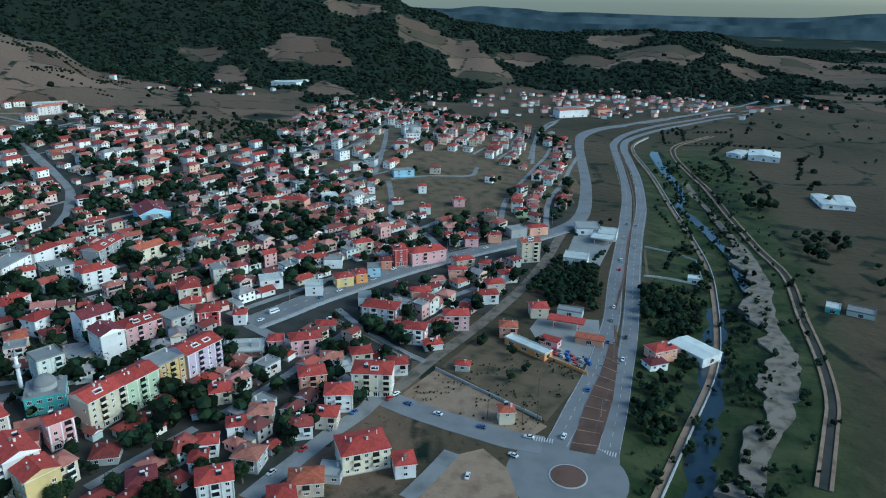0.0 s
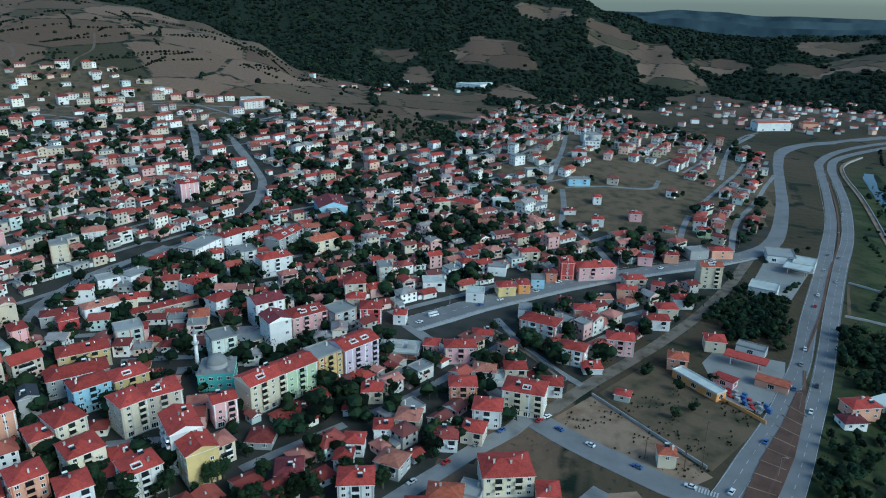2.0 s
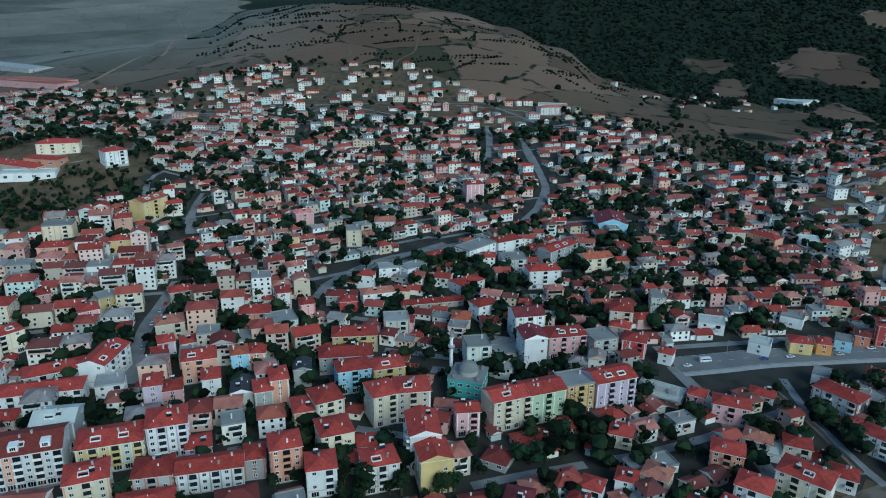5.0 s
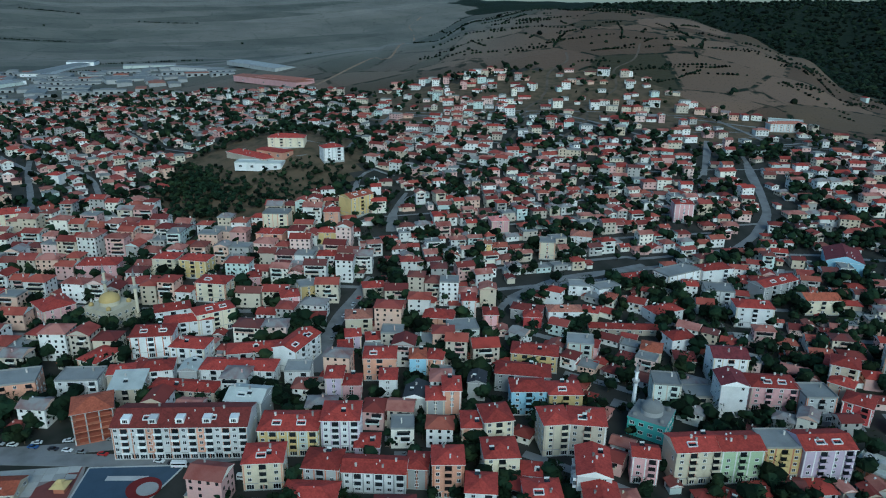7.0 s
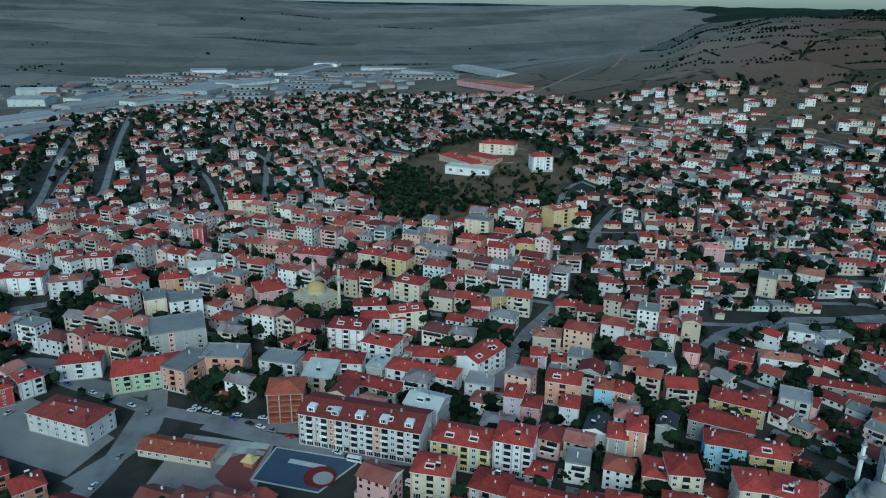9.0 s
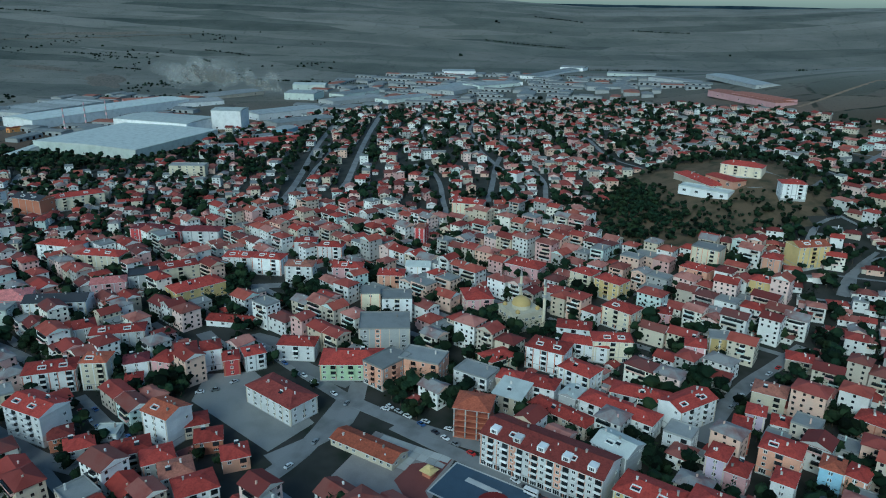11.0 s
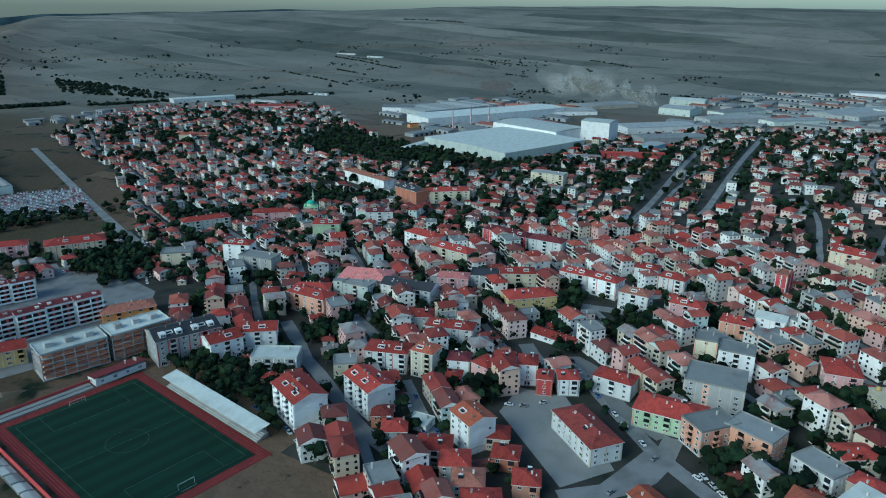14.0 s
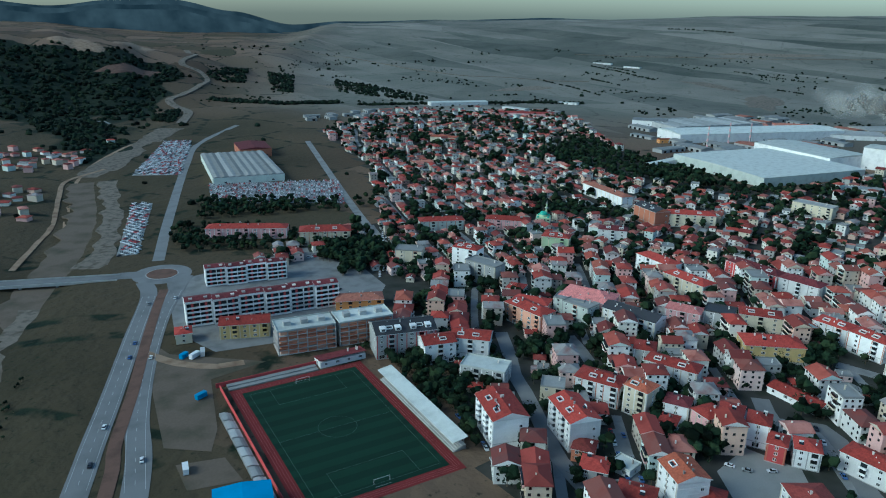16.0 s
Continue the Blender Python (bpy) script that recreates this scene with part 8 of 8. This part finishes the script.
    for _ in range(120):
        x, y = rng.uniform(230, 700), rng.uniform(250, 1200)
        if x > river_x(y) + 60:
            spots.append((x, y, rng.uniform(5, 11)))
    scrub = [(-20, -100), (-80, -260), (-130, -430), (-60, -440), (20, -220)]
    for _ in range(1500):
        x, y = rng.uniform(-140, 20), rng.uniform(-440, -100)
        if inside(x, y, scrub) and not near_road(x, y, 2) and noise.noise(Vector((x / 25, y / 25, 60.0))) > -0.05:
            spots.append((x, y, rng.uniform(1.2, 3.6)))
    meadow = [(-20, 290), (13, 327), (71, 344), (82, 320), (51, 275), (36, 262)]
    for _ in range(900):
        x, y = rng.uniform(-20, 82), rng.uniform(262, 344)
        if inside(x, y, meadow) and not near_road(x, y, 1) and not taken(x, y, 0) and noise.noise(Vector((x / 12, y / 12, 70.0))) > 0.05:
            spots.append((x, y, rng.uniform(0.5, 1.5)))
    spots.sort(key=lambda s: math.hypot(s[0] + 30, s[1] - 40))
    for k, (x, y, size) in enumerate(spots):
        if k < 190 and size > 3:
            tree(x, y, size, rng)
        else:
            far_tree(h, x, y, size, rng)
    tagged(new("town_trees", h.mesh("town_trees", [M_LEAFS, M_BARK])), "dark green trees between the houses", "trees", kind="stuff")
    print("trees", len(spots))


plant_town()


def plant_hills():
    """Woods, hedges and scattered bushes over the slopes."""
    rng = random.Random(23)
    h = Heap()
    n = 0
    for _ in range(105000):
        b, r = math.radians(rng.uniform(-34, 176)), 700 + 2600 * rng.random() ** 1.3
        x, y = -r * math.sin(b), 40 + r * math.cos(b)
        if inside(x, y, TOWN) or near_road_far(x, y) or near_road(x, y, 8) or any(inside(x, y, q) for q in BARE[:3]):
            continue
        c = cover(x, y)
        if rng.random() > (0.9 if c > 0.55 else 0.05 if c > 0.4 else 0.004):
            continue
        if 56 < math.degrees(b) < 150 and rng.random() < 0.8:
            continue
        size = rng.uniform(2.6, 5.2) * (1 + r / 3000)
        clump(h, rng, (x, y, ground(x, y) + size * 0.25), size * 0.85)
        n += 1
    # shelter belts and copses at the foot of the quarry
    for poly, count, size in (([(-641, -1500), (-706, -1413), (-772, -1329), (-866, -1324), (-880, -1350), (-780, -1365), (-720, -1450), (-660, -1530)], 420, 4.5), ([(-887, -1265), (-1028, -1207), (-1190, -1124), (-1342, -1022), (-1350, -1040), (-1200, -1146), (-1034, -1228), (-890, -1285)], 420, 4),
                              ([(-763, -1843), (-965, -2039), (-818, -1717), (-743, -1773)], 260, 5), ([(-994, -1964), (-1015, -1838), (-848, -1508), (-838, -1610)], 260, 5), ([(-1121, -1799), (-1101, -1304), (-1046, -1274), (-958, -1485)], 300, 4.5), ([(-563, -1425), (-530, -1300), (-466, -1142), (-440, -1269)], 200, 5)):
        xs, ys = [p[0] for p in poly], [p[1] for p in poly]
        for _ in range(count):
            x, y = rng.uniform(min(xs), max(xs)), rng.uniform(min(ys), max(ys))
            while not inside(x, y, poly):
                x, y = rng.uniform(min(xs), max(xs)), rng.uniform(min(ys), max(ys))
            q = size * rng.uniform(0.7, 1.3)
            if not near_road(x, y, 8):
                clump(h, rng, (x, y, ground(x, y) + q * 0.4), q)
    # dark scrub in drifts over the plain
    for _ in range(5200):
        b, r = math.radians(rng.uniform(100, 158)), rng.uniform(1450, 2900)
        x, y = -r * math.sin(b), 40 + r * math.cos(b)
        if noise.noise(Vector((x / 210, y / 120, 31.0))) + 0.5 * noise.noise(Vector((x / 60, y / 45, 12.0))) < 0.33 or near_road(x, y, 8) or any(inside(x, y, q) for q in BARE):
            continue
        q = rng.uniform(2.0, 4.6)
        clump(h, rng, (x, y, ground(x, y) + q * 0.25), q)
    # hedges along the edges of the fields
    for b0, b1, r0, r1, turn, count, reach in ((22, 58, 1050, 2000, 60, 120, 12), (62, 146, 1800, 3600, 75, 16, 26), (-30, -8, 420, 1100, 70, 22, 12)):
        for _ in range(count):
            b, r = math.radians(rng.uniform(b0, b1)), rng.uniform(r0, r1)
            x, y, a = -r * math.sin(b), 40 + r * math.cos(b), math.radians(turn + rng.choice((0, 0, 0, 90) if b0 < 50 else (0,)) + rng.gauss(0, 12 if b0 < 50 else 5))
            for _ in range(rng.randrange(reach // 2, reach * 2)):
                a += rng.gauss(0, 0.06 if b0 < 50 else 0.02)
                x, y = x + 7 * math.cos(a), y + 7 * math.sin(a)
                if rng.random() < 0.8 and not inside(x, y, TOWN) and not near_road(x, y, 6) and not taken(x, y, 3):
                    q = rng.uniform(1.2, 2.6) * (1 + math.hypot(x, y) / 3400)
                    clump(h, rng, (x, y, ground(x, y) + q * 0.4), q)
    tagged(new("hill_woods", h.mesh("hill_woods", [M_CONIFER])), "dark woods and hedges on the hillsides", "woods", kind="stuff")
    print("woods", n)


def near_road_far(x, y):
    return -1100 < x < -560 and -720 < y < -150 or x < -900 and -700 < y < 0


plant_hills()


# ---------------------------------------------------------------- vehicles
def car_mesh(h, m=None, slots=(0, 1)):
    """Body with bonnet and boot, and the cabin above."""
    prof = [(-2.15, 0.35), (2.15, 0.35), (2.2, 0.75), (1.15, 0.95), (-1.6, 0.98), (-2.15, 0.9)]
    n = len(prof)
    h.add([(x, -0.85, z) for x, z in prof] + [(x, 0.85, z) for x, z in prof], [tuple(range(n)), tuple(range(2 * n - 1, n - 1, -1))] + [(i, n + i, n + (i + 1) % n, (i + 1) % n) for i in range(n)], slots[0], m)


def cabin_mesh(h, m=None, slot=0):
    b, t = [(1.0, -0.78, 0.94), (1.0, 0.78, 0.94), (-1.5, 0.78, 0.97), (-1.5, -0.78, 0.97)], [(0.35, -0.62, 1.45), (0.35, 0.62, 1.45), (-1.1, 0.62, 1.45), (-1.1, -0.62, 1.45)]
    h.add(b + t, [(4, 5, 6, 7), (0, 1, 5, 4), (1, 2, 6, 5), (2, 3, 7, 6), (3, 0, 4, 7)], slot, m)


CAR_BODY = {}
for k in CAR:
    h = Heap()
    car_mesh(h)
    h.add([(0.3, -0.6, 1.46), (0.3, 0.6, 1.46), (-1.05, 0.6, 1.46), (-1.05, -0.6, 1.46), (0.3, -0.6, 1.5), (0.3, 0.6, 1.5), (-1.05, 0.6, 1.5), (-1.05, -0.6, 1.5)], [(4, 5, 6, 7), (0, 1, 5, 4), (1, 2, 6, 5), (2, 3, 7, 6), (3, 0, 4, 7)])
    CAR_BODY[k] = h.mesh("body", [CAR[k]])
h = Heap()
cabin_mesh(h)
CAR_CABIN = h.mesh("cabin", [M_PANE])
WHEEL = Heap().tube(0, 0, -0.11, 0.11, 0.33, 0.33, 12, 0, pose(0, 0, 0, 90)).mesh("wheel", [M_TYRE])
NAMES = {"white": "white hatchback on the street", "grey": "grey saloon on the street", "dark": "black saloon on the street", "red": "red hatchback on the street", "silver": "silver saloon on the street", "blue": "dark blue car on the street"}


def car(x, y, turn, colour, lift=0.2):
    top = tagged(new("car"), NAMES[colour], "car", "cars on the streets")
    top.matrix_basis = pose(x, y, ground(x, y) + lift, 0, 0, turn)
    part("body", CAR_BODY[colour], top)
    part("cabin", CAR_CABIN, top)
    for wx in (-1.35, 1.35):
        for wy in (-0.78, 0.78):
            part("wheel", WHEEL, top, pose(wx, wy, 0.33))


def cars_along(pts, n, off, seed, spread=1.0):
    """Cars in file along a street, off metres to the side of its middle line."""
    rng = random.Random(seed)
    line = smooth_line(pts, 3.0)
    for k in range(n):
        i = min(len(line) - 2, max(0, int(len(line) * (k + 0.5 + rng.uniform(-0.4, 0.4) * spread) / n)))
        (x, y), (a, b) = line[i], line[i + 1]
        t = Vector((a - x, b - y, 0)).normalized()
        car(x + t.y * off, y - t.x * off, math.degrees(math.atan2(t.y, t.x)) + (0 if off > 0 else 180), rng.choice(("white", "white", "white", "grey", "silver", "dark", "red", "blue")))


cars_along([(49, 255), (63, 286), (77, 317), (91, 355), (115, 439), (155, 580)], 9, 1.5, 1)
cars_along([(70, 250), (92, 317), (117, 402), (158, 551), (201, 724)], 5, -1.5, 2)
cars_along([(40, 256), (17, 264), (-13, 280), (-38, 296)], 5, 2.2, 3)
cars_along([(-109, 365), (-53, 429), (28, 499), (94, 551)], 9, 2.4, 4)
cars_along([(-53, 429), (-2, 476)], 4, -4.0, 5)
cars_along([(-326, 36), (-304, 61), (-281, 86), (-261, 106)], 13, 3.2, 6)
cars_along([(-318, 30), (-292, 81), (-265, 115)], 9, -3.2, 7)
cars_along([(-258, -13), (-284, 2), (-327, 14)], 4, 2.0, 8)
cars_along([(-392, -50), (-364, -25), (-331, 11)], 7, 2.0, 9)
cars_along([(-313, -108), (-293, -84), (-275, -60), (-260, -42)], 9, 2.6, 10)
cars_along([(-313, -108), (-260, -42)], 5, -2.6, 11)
cars_along([(-100, -209), (-132, -281), (-187, -406)], 5, 2.0, 12)
cars_along([(-119, -195), (-157, -309), (-205, -406)], 3, 2.0, 13)
cars_along([(-330, 196), (-351, 214), (-389, 257)], 7, 2.6, 14)
cars_along([(-38, 296), (-85, 343)], 3, 1.5, 15)
cars_along([(-35, 277), (-65, 228)], 4, 2.5, 16)
cars_along([(-340, -45), (-332, -52), (-328, -62)], 4, 0.1, 17)
cars_along([(-262, -160), (-258, -140), (-250, -120)], 5, 2.0, 18)
cars_along([(-250, -330), (-300, -345)], 7, 3.0, 19)
car(-24, 288, 60, "red")
car(-21, 292, 50, "white")
car(30, 246, 140, "white")
car(11, 232, 80, "white")


def parked_rows():
    """The full car parks beyond the flats, row on row."""
    rng = random.Random(41)
    h = Heap()
    cols = list(CAR)
    for poly, turn, step in (([(-344, -714), (-474, -646), (-426, -551), (-314, -626)], 62, 6.2), ([(-285, -803), (-333, -776), (-426, -1002), (-392, -1020)], 25, 6.0), ([(-207, -502), (-193, -505), (-249, -670), (-265, -660)], 20, 6.0), ([(-412, -437), (-398, -442), (-333, -344), (-349, -352)], 57, 6.5), ([(-300, -424), (-340, -418), (-336, -408), (-300, -414)], 80, 5.5), ([(-205, -365), (-290, -345), (-292, -353), (-207, -373)], 78, 7.0)):
        c, s = math.cos(math.radians(turn)), math.sin(math.radians(turn))
        for i in range(-40, 41):
            for j in range(-70, 71):
                x0, y0 = sum(p[0] for p in poly) / len(poly), sum(p[1] for p in poly) / len(poly)
                x, y = x0 + i * step * c - j * 2.7 * s, y0 + i * step * s + j * 2.7 * c
                if inside(x, y, poly) and rng.random() < 0.82:
                    m = pose(x, y, ground(x, y) + 0.1, 0, 0, turn + rng.uniform(-3, 3))
                    k = rng.choice((0, 0, 0, 4, 4, 1, 3, 3, 2, 0))
                    car_mesh(h, m, (k, 6))
                    cabin_mesh(h, m, 6)
                    h.box(-1.05, -0.6, 1.46, 0.3, 0.6, 1.5, k, m)
    tagged(new("parked_cars", h.mesh("parked_cars", [CAR[k] for k in cols] + [M_PANE])), "rows of parked cars, mostly white and red", "cars", kind="stuff")


parked_rows()
for x, y, t in ((-262, 99, 57), (-240, 118, 50), (-296, 19, 40), (-98, 379, 48)):
    van = tagged(new("minibus"), "white minibus on the street", "minibus", "minibuses")
    van.matrix_basis = pose(x, y, ground(x, y) + 0.2, 0, 0, t)
    part("body", Heap().add([(-3.2, -1.0, 0.4), (3.2, -1.0, 0.4), (3.2, 1.0, 0.4), (-3.2, 1.0, 0.4), (-3.2, -0.9, 2.6), (2.5, -0.9, 2.6), (2.5, 0.9, 2.6), (-3.2, 0.9, 2.6)], BOX).mesh("body", [CAR["white"]]), van)
    part("window_band", Heap().box(-2.9, -1.01, 1.5, 2.6, 1.01, 2.1).mesh("window_band", [M_PANE]), van)
    for wx in (-2, 2):
        for wy in (-0.9, 0.9):
            part("wheel", WHEEL, van, pose(wx, wy, 0.35))
